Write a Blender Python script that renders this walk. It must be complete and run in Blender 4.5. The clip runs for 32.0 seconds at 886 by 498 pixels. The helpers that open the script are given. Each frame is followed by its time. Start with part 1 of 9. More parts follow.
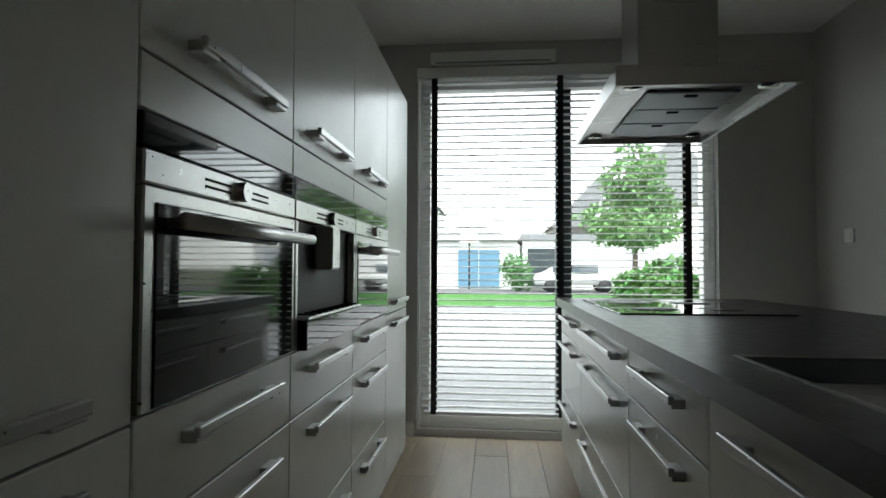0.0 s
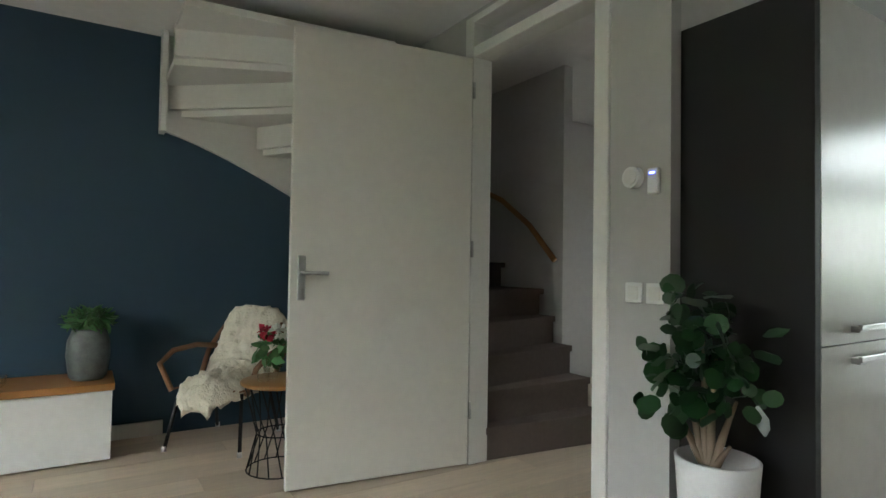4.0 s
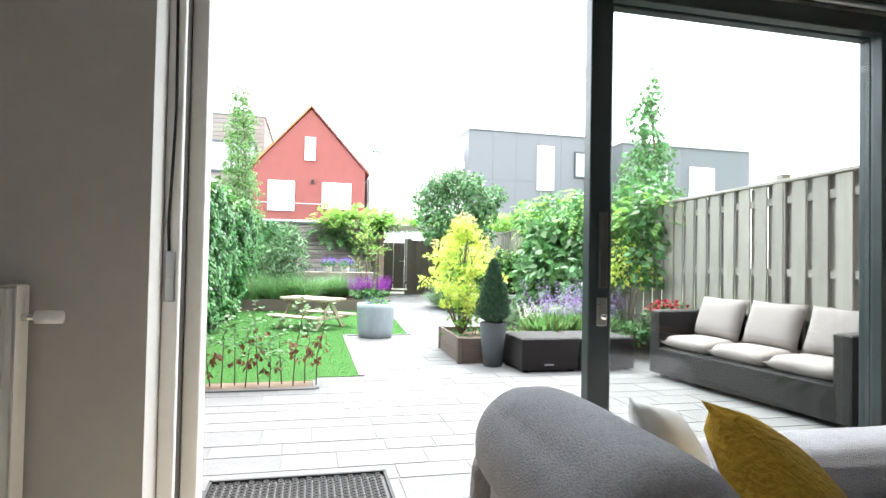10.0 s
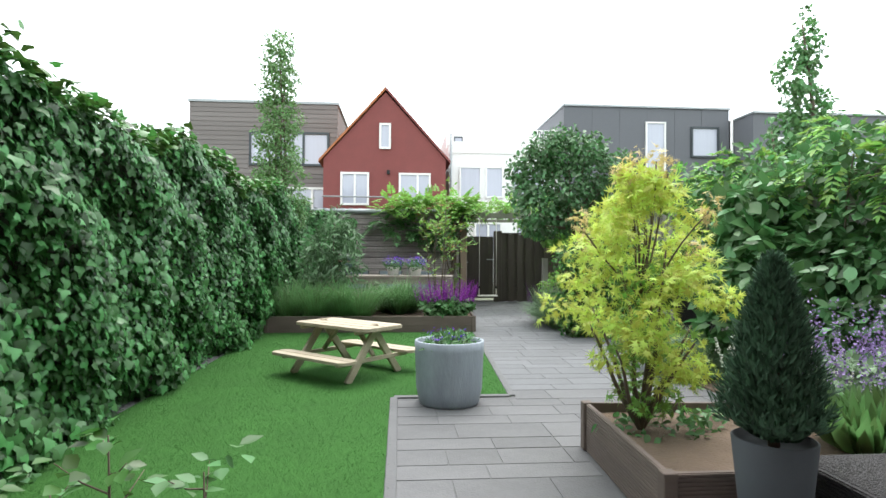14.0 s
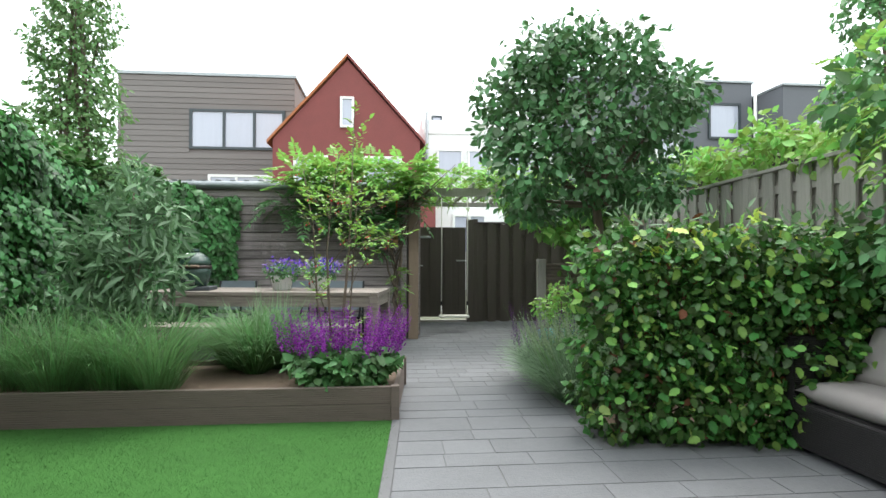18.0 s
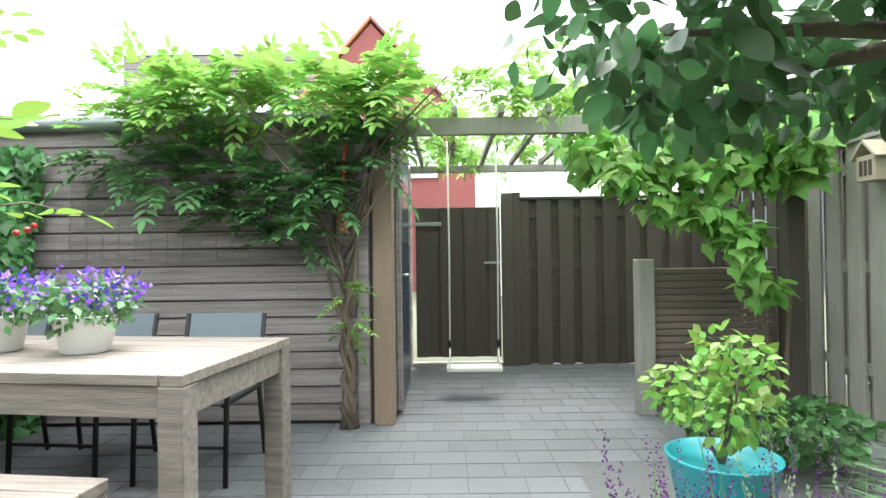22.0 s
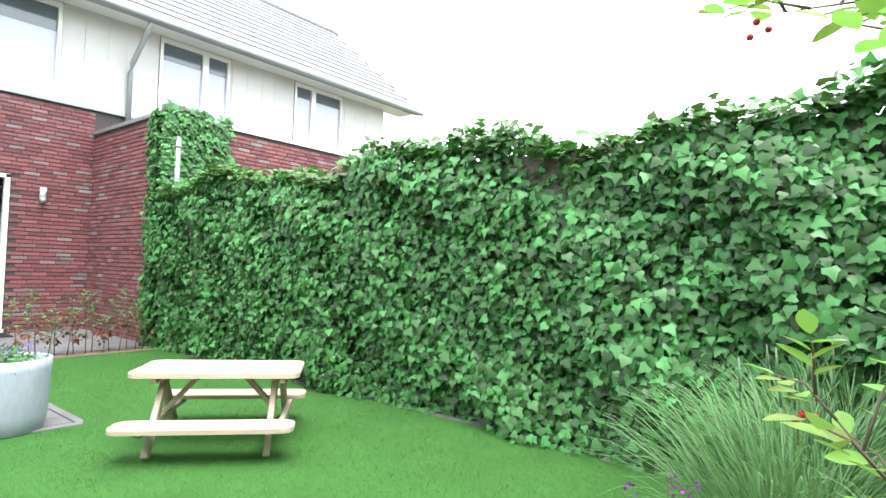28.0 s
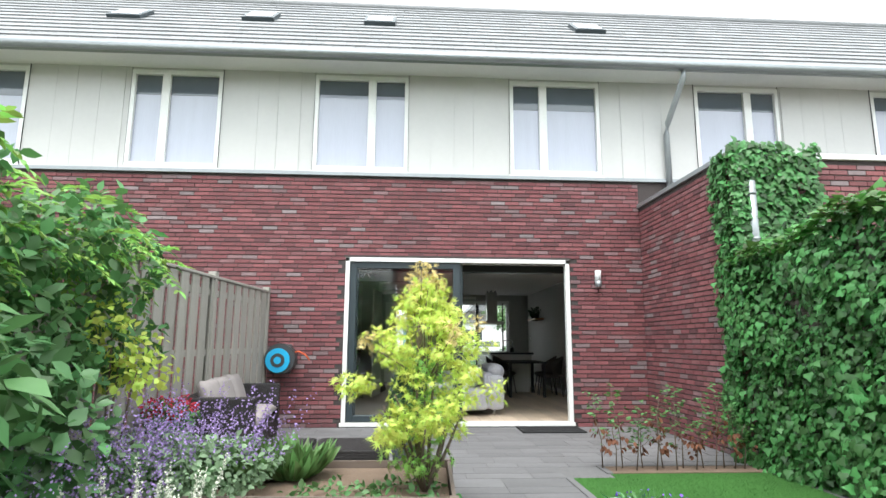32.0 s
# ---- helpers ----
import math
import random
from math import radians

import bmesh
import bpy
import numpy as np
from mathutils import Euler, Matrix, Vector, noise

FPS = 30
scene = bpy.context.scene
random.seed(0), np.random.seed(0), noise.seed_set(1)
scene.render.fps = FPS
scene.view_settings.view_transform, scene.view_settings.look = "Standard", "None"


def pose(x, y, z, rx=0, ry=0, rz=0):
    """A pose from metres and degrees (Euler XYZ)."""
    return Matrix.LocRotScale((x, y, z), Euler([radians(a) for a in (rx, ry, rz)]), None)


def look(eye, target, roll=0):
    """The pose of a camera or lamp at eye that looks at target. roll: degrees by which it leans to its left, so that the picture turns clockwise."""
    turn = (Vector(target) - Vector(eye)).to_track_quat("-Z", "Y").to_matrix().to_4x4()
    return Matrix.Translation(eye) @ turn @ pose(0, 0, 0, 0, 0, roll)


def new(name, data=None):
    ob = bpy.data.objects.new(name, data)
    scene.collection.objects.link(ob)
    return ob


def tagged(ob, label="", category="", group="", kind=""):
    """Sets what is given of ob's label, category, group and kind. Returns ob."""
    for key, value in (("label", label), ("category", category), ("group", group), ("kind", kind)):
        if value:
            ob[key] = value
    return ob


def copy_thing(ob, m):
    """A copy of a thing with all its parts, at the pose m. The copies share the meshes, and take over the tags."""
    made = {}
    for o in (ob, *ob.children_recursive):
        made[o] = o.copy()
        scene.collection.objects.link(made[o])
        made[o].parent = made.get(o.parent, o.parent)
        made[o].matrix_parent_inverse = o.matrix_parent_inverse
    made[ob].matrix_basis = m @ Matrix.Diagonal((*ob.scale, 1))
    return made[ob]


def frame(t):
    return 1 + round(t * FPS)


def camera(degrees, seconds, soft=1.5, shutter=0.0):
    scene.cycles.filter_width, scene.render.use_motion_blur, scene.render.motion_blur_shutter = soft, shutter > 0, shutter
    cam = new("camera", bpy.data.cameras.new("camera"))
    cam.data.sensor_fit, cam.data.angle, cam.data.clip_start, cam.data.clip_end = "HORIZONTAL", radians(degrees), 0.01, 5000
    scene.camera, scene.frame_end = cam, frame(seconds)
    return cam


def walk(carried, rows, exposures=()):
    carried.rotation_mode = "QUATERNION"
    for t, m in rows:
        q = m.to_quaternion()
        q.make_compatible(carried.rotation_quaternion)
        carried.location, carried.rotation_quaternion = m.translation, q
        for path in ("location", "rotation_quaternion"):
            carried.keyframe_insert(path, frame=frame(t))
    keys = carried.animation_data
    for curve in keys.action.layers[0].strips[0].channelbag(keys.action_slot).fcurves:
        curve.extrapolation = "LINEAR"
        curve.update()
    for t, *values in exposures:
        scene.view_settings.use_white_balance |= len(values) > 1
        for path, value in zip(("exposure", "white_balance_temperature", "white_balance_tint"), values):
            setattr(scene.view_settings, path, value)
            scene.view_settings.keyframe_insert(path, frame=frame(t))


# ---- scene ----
cam = camera(76.3, 32.0)
PATH = [
    (0, (-0.647, -4.974, 1.094), (-0.463, -6.965, 1.160), 0.2),
    (0.5, (-0.633, -4.757, 1.102), (-0.452, -6.747, 1.172), 0.1),
    (1, (-0.623, -4.534, 1.104), (-0.440, -6.524, 1.183), 0.1),
    (1.5, (-0.612, -4.265, 1.120), (-0.393, -6.252, 1.202), 0.2),
    (2, (-0.615, -3.930, 1.135), (-0.231, -5.891, 1.213), 0.5),
    (2.5, (-0.655, -3.680, 1.130), (0.021, -5.561, 1.209), 0.5),
    (3, (-0.74, -3.492, 1.110), (0.332, -5.179, 1.188), 0.5),
    (3.5, (-0.86, -3.301, 1.125), (0.584, -4.684, 1.182), 0.7),
    (4, (-1.018, -3.108, 1.120), (0.673, -4.175, 1.174), 0.9),
    (4.5, (-1.118, -2.963, 1.117), (0.728, -3.733, 1.164), 0.9),
    (6.5, (-1.248, -3.41, 1.024), (0.606, -2.665, 1.102), 0.7),
    (7, (-1.241, -3.39, 1.049), (0.519, -2.443, 1.116), 0.7),
    (7.5, (-1.209, -3.327, 1.064), (0.408, -2.152, 1.122), 0.6),
    (8, (-1.12, -3.254, 1.086), (0.235, -1.784, 1.135), 0.9),
    (8.5, (-1.084, -3.162, 1.075), (0.02, -1.495, 1.124), 1.0),
    (9, (-1.069, -2.983, 1.075), (-0.213, -1.176, 1.122), 1.0),
    (9.5, (-1.056, -2.718, 1.076), (-0.413, -0.825, 1.125), 1.1),
    (10, (-0.99, -2.345, 1.08), (-0.538, -0.398, 1.124), 1.1),
    (10.5, (-0.918, -1.994, 1.075), (-0.629, -0.016, 1.112), 0.7),
    (11, (-0.843, -1.577, 1.073), (-0.645, 0.413, 1.109), 0.2),
    (11.5, (-0.793, -1.152, 1.08), (-0.628, 0.841, 1.113), 0.3),
    (12, (-0.763, -0.688, 1.07), (-0.612, 1.306, 1.104), 0.4),
    (12.5, (-0.711, -0.173, 1.083), (-0.562, 1.821, 1.117), 0.3),
    (13, (-0.628, 0.402, 1.099), (-0.481, 2.397, 1.13), 0.3),
    (13.5, (-0.545, 0.972, 1.085), (-0.399, 2.966, 1.118), 0.3),
    (14, (-0.463, 1.463, 1.094), (-0.309, 3.457, 1.126), 0.3),
    (14.5, (-0.347, 2.03, 1.086), (-0.189, 4.023, 1.118), 0.2),
    (16.5, (0.048, 4.302, 1.089), (0.232, 6.293, 1.12), 0.6),
    (17, (0.205, 4.864, 1.087), (0.393, 6.854, 1.118), 0.6),
    (17.5, (0.38, 5.379, 1.097), (0.573, 7.369, 1.128), 0.6),
    (18, (0.637, 5.968, 1.129), (0.821, 7.959, 1.157), 0.1),
    (18.5, (0.816, 6.546, 1.113), (0.988, 8.539, 1.145), 0.2),
    (19, (1.048, 7.166, 1.122), (1.187, 9.161, 1.149), -0.4),
    (19.5, (1.121, 7.572, 1.123), (1.235, 9.569, 1.148), -0.5),
    (20, (1.195, 8.013, 1.131), (1.284, 10.011, 1.154), -0.6),
    (20.5, (1.247, 8.503, 1.152), (1.315, 10.501, 1.173), -0.6),
    (21, (1.296, 8.999, 1.17), (1.348, 10.999, 1.191), -0.5),
    (21.5, (1.381, 9.488, 1.16), (1.42, 11.488, 1.18), -0.7),
    (22, (1.409, 9.982, 1.15), (1.394, 11.981, 1.172), -0.8),
    (22.5, (1.406, 10.406, 1.144), (1.256, 12.4, 1.17), -0.8),
    (23, (1.418, 10.788, 1.135), (1.006, 12.745, 1.162), -0.9),
    (23.5, (1.307, 11.002, 1.117), (0.597, 12.872, 1.156), -0.9),
    (24, (1.179, 11.156, 1.112), (0.213, 12.906, 1.164), -1.1),
    (24.5, (1.126, 11.185, 1.123), (-0.03, 12.816, 1.17), -1.6),
    (26.5, (1.22, 11.11, 1.20), (-0.779, 11.078, 1.25), 1.5),
    (27, (1.13, 11.0, 1.18), (-0.822, 10.567, 1.24), 1.7),
    (27.5, (1.169, 10.746, 1.189), (-0.669, 9.959, 1.256), 2.0),
    (28, (1.071, 10.512, 1.139), (-0.487, 9.26, 1.212), 1.8),
    (28.5, (1.004, 10.277, 1.122), (-0.238, 8.711, 1.194), 1.6),
    (29, (0.98, 10.02, 1.092), (0.072, 8.239, 1.164), 1.3),
    (29.5, (1.015, 9.748, 1.089), (0.354, 7.862, 1.165), 1.1),
    (30, (0.994, 9.389, 1.06), (0.532, 7.446, 1.151), 1.0),
    (30.5, (0.985, 9.122, 1.072), (0.658, 7.153, 1.194), 0.8),
    (31, (1.022, 8.827, 1.129), (0.798, 6.848, 1.309), 0.6),
    (31.5, (0.977, 8.574, 1.146), (0.821, 6.596, 1.396), 0.5),
    (32, (0.929, 8.287, 1.154), (0.816, 6.318, 1.481), 0.3),
]
walk(cam, [(t, look(eye, target, roll)) for t, eye, target, roll in PATH],
     [(0, 2.4), (1, 2.4), (2.2, 2.25), (3.0, 2.1), (3.5, 3.3), (4.0, 4.3), (4.5, 4.5), (6.5, 4.2), (7, 4.2), (8, 4.0), (9.5, 3.6), (11, 2.45), (12, 2.25), (12.8, 1.95), (14, 1.65), (14.5, 1.58), (17, 1.4), (18, 1.7), (19, 2.2), (20, 2.25), (22, 2.75), (23, 2.92), (24, 2.95), (26, 2.1), (27, 2.05), (28, 2.45), (29, 2.4), (30, 1.8), (31, 1.75), (32, 1.9)])
# ---------------------------------------------------------------- world and light
world = bpy.data.worlds.new("overcast_sky")
scene.world = world
world.use_nodes = True
wn = world.node_tree
sky = wn.nodes.new("ShaderNodeTexSky")
sky.sky_type, sky.sun_disc = "NISHITA", False
sky.sun_elevation, sky.sun_rotation = radians(66), radians(20)
cloud = wn.nodes.new("ShaderNodeMix")
cloud.data_type = "RGBA"
cloud.inputs["Factor"].default_value = 0.8
cloud.inputs["B"].default_value = (6.15, 6.5, 6.4, 1)
wn.links.new(sky.outputs["Color"], cloud.inputs["A"])
wn.links.new(cloud.outputs["Result"], wn.nodes["Background"].inputs["Color"])
wn.nodes["Background"].inputs["Strength"].default_value = 0.15
sun = new("sun", bpy.data.lights.new("sun", "SUN"))
sun.data.energy, sun.data.angle, sun.data.color = 1.2, radians(35), (1.0, 0.98, 0.95)
sun.matrix_world = look((0, 0, 20), (-1.2, -3.3, 12))
# ---------------------------------------------------------------- materials
def mat(name, col, rough=0.6, metal=0.0, var=0.12, scale=8.0, bump=0.0, bscale=60.0, island=0.0, hue=0.0, fine=0.06, trans=0.0, emit=0.0, stretch=(1, 1, 1), rnd=0.0, spec=0.5):
    """Procedural surface: base colour with coarse and fine variation, bump, and variation by piece."""
    m = bpy.data.materials.new(name)
    m.use_nodes = True
    nt = m.node_tree
    N, L = nt.nodes.new, nt.links.new
    b = nt.nodes["Principled BSDF"]
    b.inputs["Roughness"].default_value, b.inputs["Metallic"].default_value = rough, metal
    b.inputs["Specular IOR Level"].default_value = spec
    tc, mp = N("ShaderNodeTexCoord"), N("ShaderNodeMapping")
    mp.inputs["Scale"].default_value = stretch
    L(tc.outputs["Object"], mp.inputs["Vector"])
    n1, n2 = N("ShaderNodeTexNoise"), N("ShaderNodeTexNoise")
    for n, s in ((n1, scale), (n2, scale * 9)):
        n.inputs["Scale"].default_value, n.inputs["Detail"].default_value = s, 4
        L(mp.outputs["Vector"], n.inputs["Vector"])
    def mth(op, a, c, d=None):
        x = N("ShaderNodeMath")
        x.operation = op
        for i, v in enumerate((a, c, d)):
            if v is None:
                continue
            if isinstance(v, (int, float)):
                x.inputs[i].default_value = v
            else:
                L(v, x.inputs[i])
        return x.outputs[0]
    v = mth("MULTIPLY_ADD", n1.outputs["Fac"], 2 * var, 1 - var)
    v = mth("ADD", v, mth("MULTIPLY_ADD", n2.outputs["Fac"], 2 * fine, -fine))
    hv = None
    if island:
        g = N("ShaderNodeNewGeometry")
        v = mth("MULTIPLY", v, mth("MULTIPLY_ADD", g.outputs["Random Per Island"], 2 * island, 1 - island))
        hv = g.outputs["Random Per Island"]
    if rnd:
        o = N("ShaderNodeObjectInfo")
        v = mth("MULTIPLY", v, mth("MULTIPLY_ADD", o.outputs["Random"], 2 * rnd, 1 - rnd))
        hv = o.outputs["Random"]
    h = N("ShaderNodeHueSaturation")
    h.inputs["Color"].default_value = (*col, 1)
    L(v, h.inputs["Value"])
    if hue and hv is not None:
        L(mth("MULTIPLY_ADD", hv, 2 * hue, 0.5 - hue), h.inputs["Hue"])
    L(h.outputs["Color"], b.inputs["Base Color"])
    L(mth("MULTIPLY_ADD", n1.outputs["Fac"], 0.16, rough - 0.08), b.inputs["Roughness"])
    if bump:
        n3, bp = N("ShaderNodeTexNoise"), N("ShaderNodeBump")
        n3.inputs["Scale"].default_value, n3.inputs["Detail"].default_value = bscale, 5
        L(mp.outputs["Vector"], n3.inputs["Vector"])
        bp.inputs["Strength"].default_value, bp.inputs["Distance"].default_value = bump, 0.01
        L(n3.outputs["Fac"], bp.inputs["Height"])
        L(bp.outputs["Normal"], b.inputs["Normal"])
    if trans:
        t, mx = N("ShaderNodeBsdfTranslucent"), N("ShaderNodeMixShader")
        L(h.outputs["Color"], t.inputs["Color"])
        mx.inputs[0].default_value = trans
        L(b.outputs[0], mx.inputs[1]), L(t.outputs[0], mx.inputs[2])
        L(mx.outputs[0], nt.nodes["Material Output"].inputs["Surface"])
    if emit:
        b.inputs["Emission Color"].default_value, b.inputs["Emission Strength"].default_value = (*col, 1), emit
    return m

def glass_mat(name, col=(1, 1, 1), rough=0.0):
    """Clear pane: see-through, with a sky gloss that grows towards grazing angles."""
    m = bpy.data.materials.new(name)
    m.use_nodes = True
    nt = m.node_tree
    g, t = nt.nodes.new("ShaderNodeBsdfGlossy"), nt.nodes.new("ShaderNodeBsdfTransparent")
    mx, lw, p, a = (nt.nodes.new(k) for k in ("ShaderNodeMixShader", "ShaderNodeLayerWeight", "ShaderNodeMath", "ShaderNodeMath"))
    g.inputs["Roughness"].default_value = rough
    t.inputs["Color"].default_value = (*col, 1)
    lw.inputs["Blend"].default_value = 0.5
    p.operation, a.operation = "POWER", "MULTIPLY_ADD"
    p.inputs[1].default_value, a.inputs[1].default_value, a.inputs[2].default_value = 5, 0.7, 0.04
    for q, r in ((lw.outputs["Facing"], p.inputs[0]), (p.outputs[0], a.inputs[0]), (a.outputs[0], mx.inputs[0]), (t.outputs[0], mx.inputs[1]), (g.outputs[0], mx.inputs[2]), (mx.outputs[0], nt.nodes["Material Output"].inputs["Surface"])):
        nt.links.new(q, r)
    return m

M = {}
M["wall"] = mat("grey_wall_paint", (0.46, 0.45, 0.435), 0.85, var=0.03, scale=2, bump=0.08, bscale=180)
M["hallwall"] = mat("hall_wall_paint", (0.58, 0.56, 0.54), 0.85, var=0.03, scale=2, bump=0.08, bscale=180)
M["blue"] = mat("petrol_wall_paint", (0.024, 0.057, 0.085), 0.75, var=0.05, scale=2, bump=0.08, bscale=180)
M["ceil"] = mat("white_ceiling", (0.80, 0.79, 0.775), 0.9, var=0.02, scale=2, bump=0.1, bscale=220)
M["white"] = mat("white_lacquer", (0.74, 0.74, 0.72), 0.35, var=0.03, scale=3)
M["door"] = mat("off_white_door_paint", (0.68, 0.66, 0.60), 0.45, var=0.03, scale=2)
M["frame"] = mat("off_white_frame_paint", (0.70, 0.69, 0.65), 0.4, var=0.04, scale=4)
M["gloss"] = mat("satin_cream_cabinet", (0.60, 0.60, 0.56), 0.24, var=0.02, scale=2)
M["black"] = mat("black_panel", (0.006, 0.006, 0.006), 0.6, var=0.1, scale=3)
M["steel"] = mat("brushed_steel", (0.44, 0.44, 0.43), 0.3, metal=1.0, var=0.06, scale=6, stretch=(1, 12, 12))
M["chrome"] = mat("chrome", (0.8, 0.8, 0.8), 0.08, metal=1.0, var=0.02)
M["blackglass"] = mat("black_appliance_glass", (0.004, 0.004, 0.005), 0.04, var=0.0, fine=0.0, spec=0.55)
M["counter"] = mat("dark_composite_worktop", (0.028, 0.029, 0.031), 0.33, var=0.12, scale=30, fine=0.1)
M["oak"] = mat("greyed_oak_plank", (0.54, 0.437, 0.328), 0.42, var=0.2, scale=5, stretch=(6, 0.6, 1), rnd=0.16, bump=0.12, bscale=40, fine=0.12)
M["joint"] = mat("dark_joint", (0.06, 0.05, 0.04), 0.9)
M["oaktop"] = mat("oiled_oak_top", (0.36, 0.17, 0.055), 0.4, var=0.2, scale=6, stretch=(5, 0.6, 1), fine=0.12)
M["sofa"] = mat("grey_woven_fabric", (0.41, 0.405, 0.435), 0.95, var=0.16, scale=22, bump=0.8, bscale=260, fine=0.34, spec=0.1)
M["mustard"] = mat("mustard_knit", (0.42, 0.25, 0.035), 0.95, var=0.2, scale=26, bump=1.0, bscale=55, spec=0.1)
M["wool"] = mat("cream_sheepskin", (0.72, 0.66, 0.54), 1.0, var=0.12, scale=25, bump=1.0, bscale=70, spec=0.0)
M["rope"] = mat("grey_knitted_rope", (0.30, 0.27, 0.245), 0.95, var=0.15, scale=30, bump=0.6, bscale=150, spec=0.1)
M["carpet"] = mat("grey_stair_carpet", (0.16, 0.13, 0.115), 1.0, var=0.12, scale=30, bump=0.6, bscale=300, spec=0.0)
M["rattan"] = mat("brown_rattan", (0.20, 0.095, 0.045), 0.6, var=0.15, scale=20)
M["anthracite"] = mat("anthracite_frame", (0.028, 0.040, 0.046), 0.4, var=0.06, scale=6)
M["rubber"] = mat("black_rubber", (0.012, 0.012, 0.013), 0.7, var=0.1)
M["screen"] = mat("black_tv_screen", (0.008, 0.006, 0.007), 0.12, var=0.0, fine=0.0)
M["glass"] = glass_mat("clear_glass", (0.99, 1.0, 0.995))
def brick_mat(name, per_object):
    """Fired brick: each piece takes a tone between purple-red, dark red and glazed grey."""
    m = mat(name, (0.2, 0.07, 0.07), 0.8, var=0.25, scale=14, bump=0.5, bscale=120, fine=0.12, **({"rnd": 0.2} if per_object else {"island": 0.2}))
    nt = m.node_tree
    h = next(n for n in nt.nodes if n.bl_idname == "ShaderNodeHueSaturation")
    src = next(n for n in nt.nodes if n.bl_idname == ("ShaderNodeObjectInfo" if per_object else "ShaderNodeNewGeometry"))
    w, r = nt.nodes.new("ShaderNodeTexWhiteNoise"), nt.nodes.new("ShaderNodeValToRGB")
    w.noise_dimensions = "1D"
    nt.links.new(src.outputs["Random" if per_object else "Random Per Island"], w.inputs["W"])
    nt.links.new(w.outputs["Value"], r.inputs["Fac"])
    e = r.color_ramp.elements
    e[0].position, e[0].color = 0.0, (0.118, 0.045, 0.050, 1)
    e[1].position, e[1].color = 1.0, (0.215, 0.175, 0.178, 1)
    for q, c in ((0.25, (0.165, 0.053, 0.058, 1)), (0.65, (0.195, 0.066, 0.069, 1)), (0.84, (0.185, 0.080, 0.084, 1)), (0.93, (0.180, 0.118, 0.122, 1))):
        e.new(q).color = c
    nt.links.new(r.outputs["Color"], h.inputs["Color"])
    return m
M["brick"], M["brickp"] = brick_mat("red_brown_brick", False), brick_mat("red_brown_brick_face", True)
M["mortar"] = mat("dark_recessed_mortar", (0.055, 0.045, 0.043), 0.95, var=0.1, scale=20, bump=0.4, bscale=200)
M["cladding"] = mat("white_facade_panel", (0.54, 0.535, 0.52), 0.6, var=0.07, scale=1.5, fine=0.03)
M["rooftile"] = mat("grey_concrete_roof_tile", (0.19, 0.195, 0.20), 0.7, var=0.15, scale=4, island=0.12, bump=0.3, bscale=80)
M["rooftilep"] = mat("grey_concrete_roof_tile_face", (0.19, 0.195, 0.20), 0.7, var=0.15, scale=4, rnd=0.12, bump=0.3, bscale=80)
M["zinc"] = mat("weathered_zinc", (0.30, 0.32, 0.33), 0.45, metal=0.6, var=0.15, scale=7, fine=0.1)
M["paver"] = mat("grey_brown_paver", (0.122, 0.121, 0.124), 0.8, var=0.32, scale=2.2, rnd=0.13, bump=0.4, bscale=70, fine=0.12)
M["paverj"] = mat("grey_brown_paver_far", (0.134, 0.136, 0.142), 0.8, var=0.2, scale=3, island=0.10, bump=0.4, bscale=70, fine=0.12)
M["sand"] = mat("joint_sand", (0.118, 0.117, 0.118), 1.0, var=0.2, scale=20, bump=0.3, bscale=200)
M["soil"] = mat("dry_garden_soil", (0.15, 0.105, 0.075), 1.0, var=0.25, scale=9, bump=1.0, bscale=60, fine=0.2)
M["earth"] = mat("distant_ground", (0.09, 0.10, 0.06), 1.0, var=0.25, scale=0.6)
M["lawn"] = mat("lawn_turf", (0.042, 0.120, 0.028), 0.95, var=0.2, scale=2.5, bump=0.8, bscale=140, fine=0.2, spec=0.1)
M["blade"] = mat("grass_blade", (0.046, 0.135, 0.034), 0.6, var=0.3, scale=1.6, island=0.2, hue=0.015, trans=0.3, spec=0.2)
M["ivy"] = mat("ivy_leaf", (0.066, 0.188, 0.056), 0.40, var=0.4, scale=3, island=0.65, hue=0.014, trans=0.28, fine=0.15, spec=0.35)
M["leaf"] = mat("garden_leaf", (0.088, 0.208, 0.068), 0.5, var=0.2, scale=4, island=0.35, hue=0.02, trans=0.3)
M["darkleaf"] = mat("dark_tree_leaf", (0.082, 0.185, 0.068), 0.42, var=0.2, scale=4, island=0.45, hue=0.02, trans=0.28)
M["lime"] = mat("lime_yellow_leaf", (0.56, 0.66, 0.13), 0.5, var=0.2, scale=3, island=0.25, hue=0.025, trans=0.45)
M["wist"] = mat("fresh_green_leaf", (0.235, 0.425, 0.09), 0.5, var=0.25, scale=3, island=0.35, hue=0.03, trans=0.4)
M["beech"] = mat("hornbeam_leaf", (0.066, 0.165, 0.034), 0.42, var=0.3, scale=3, island=0.55, hue=0.03, trans=0.3)
M["conifer"] = mat("blue_green_conifer", (0.055, 0.118, 0.066), 0.7, var=0.25, scale=8, island=0.4, trans=0.15)
M["indoorleaf"] = mat("dark_houseplant_leaf", (0.018, 0.060, 0.020), 0.3, var=0.2, scale=6, island=0.35, trans=0.15)
M["greygreen"] = mat("grey_green_foliage", (0.19, 0.29, 0.165), 0.6, var=0.2, scale=6, island=0.3, trans=0.3)
M["feather"] = mat("light_feather_grass", (0.115, 0.24, 0.085), 0.6, var=0.2, scale=4, island=0.35, hue=0.02, trans=0.4)
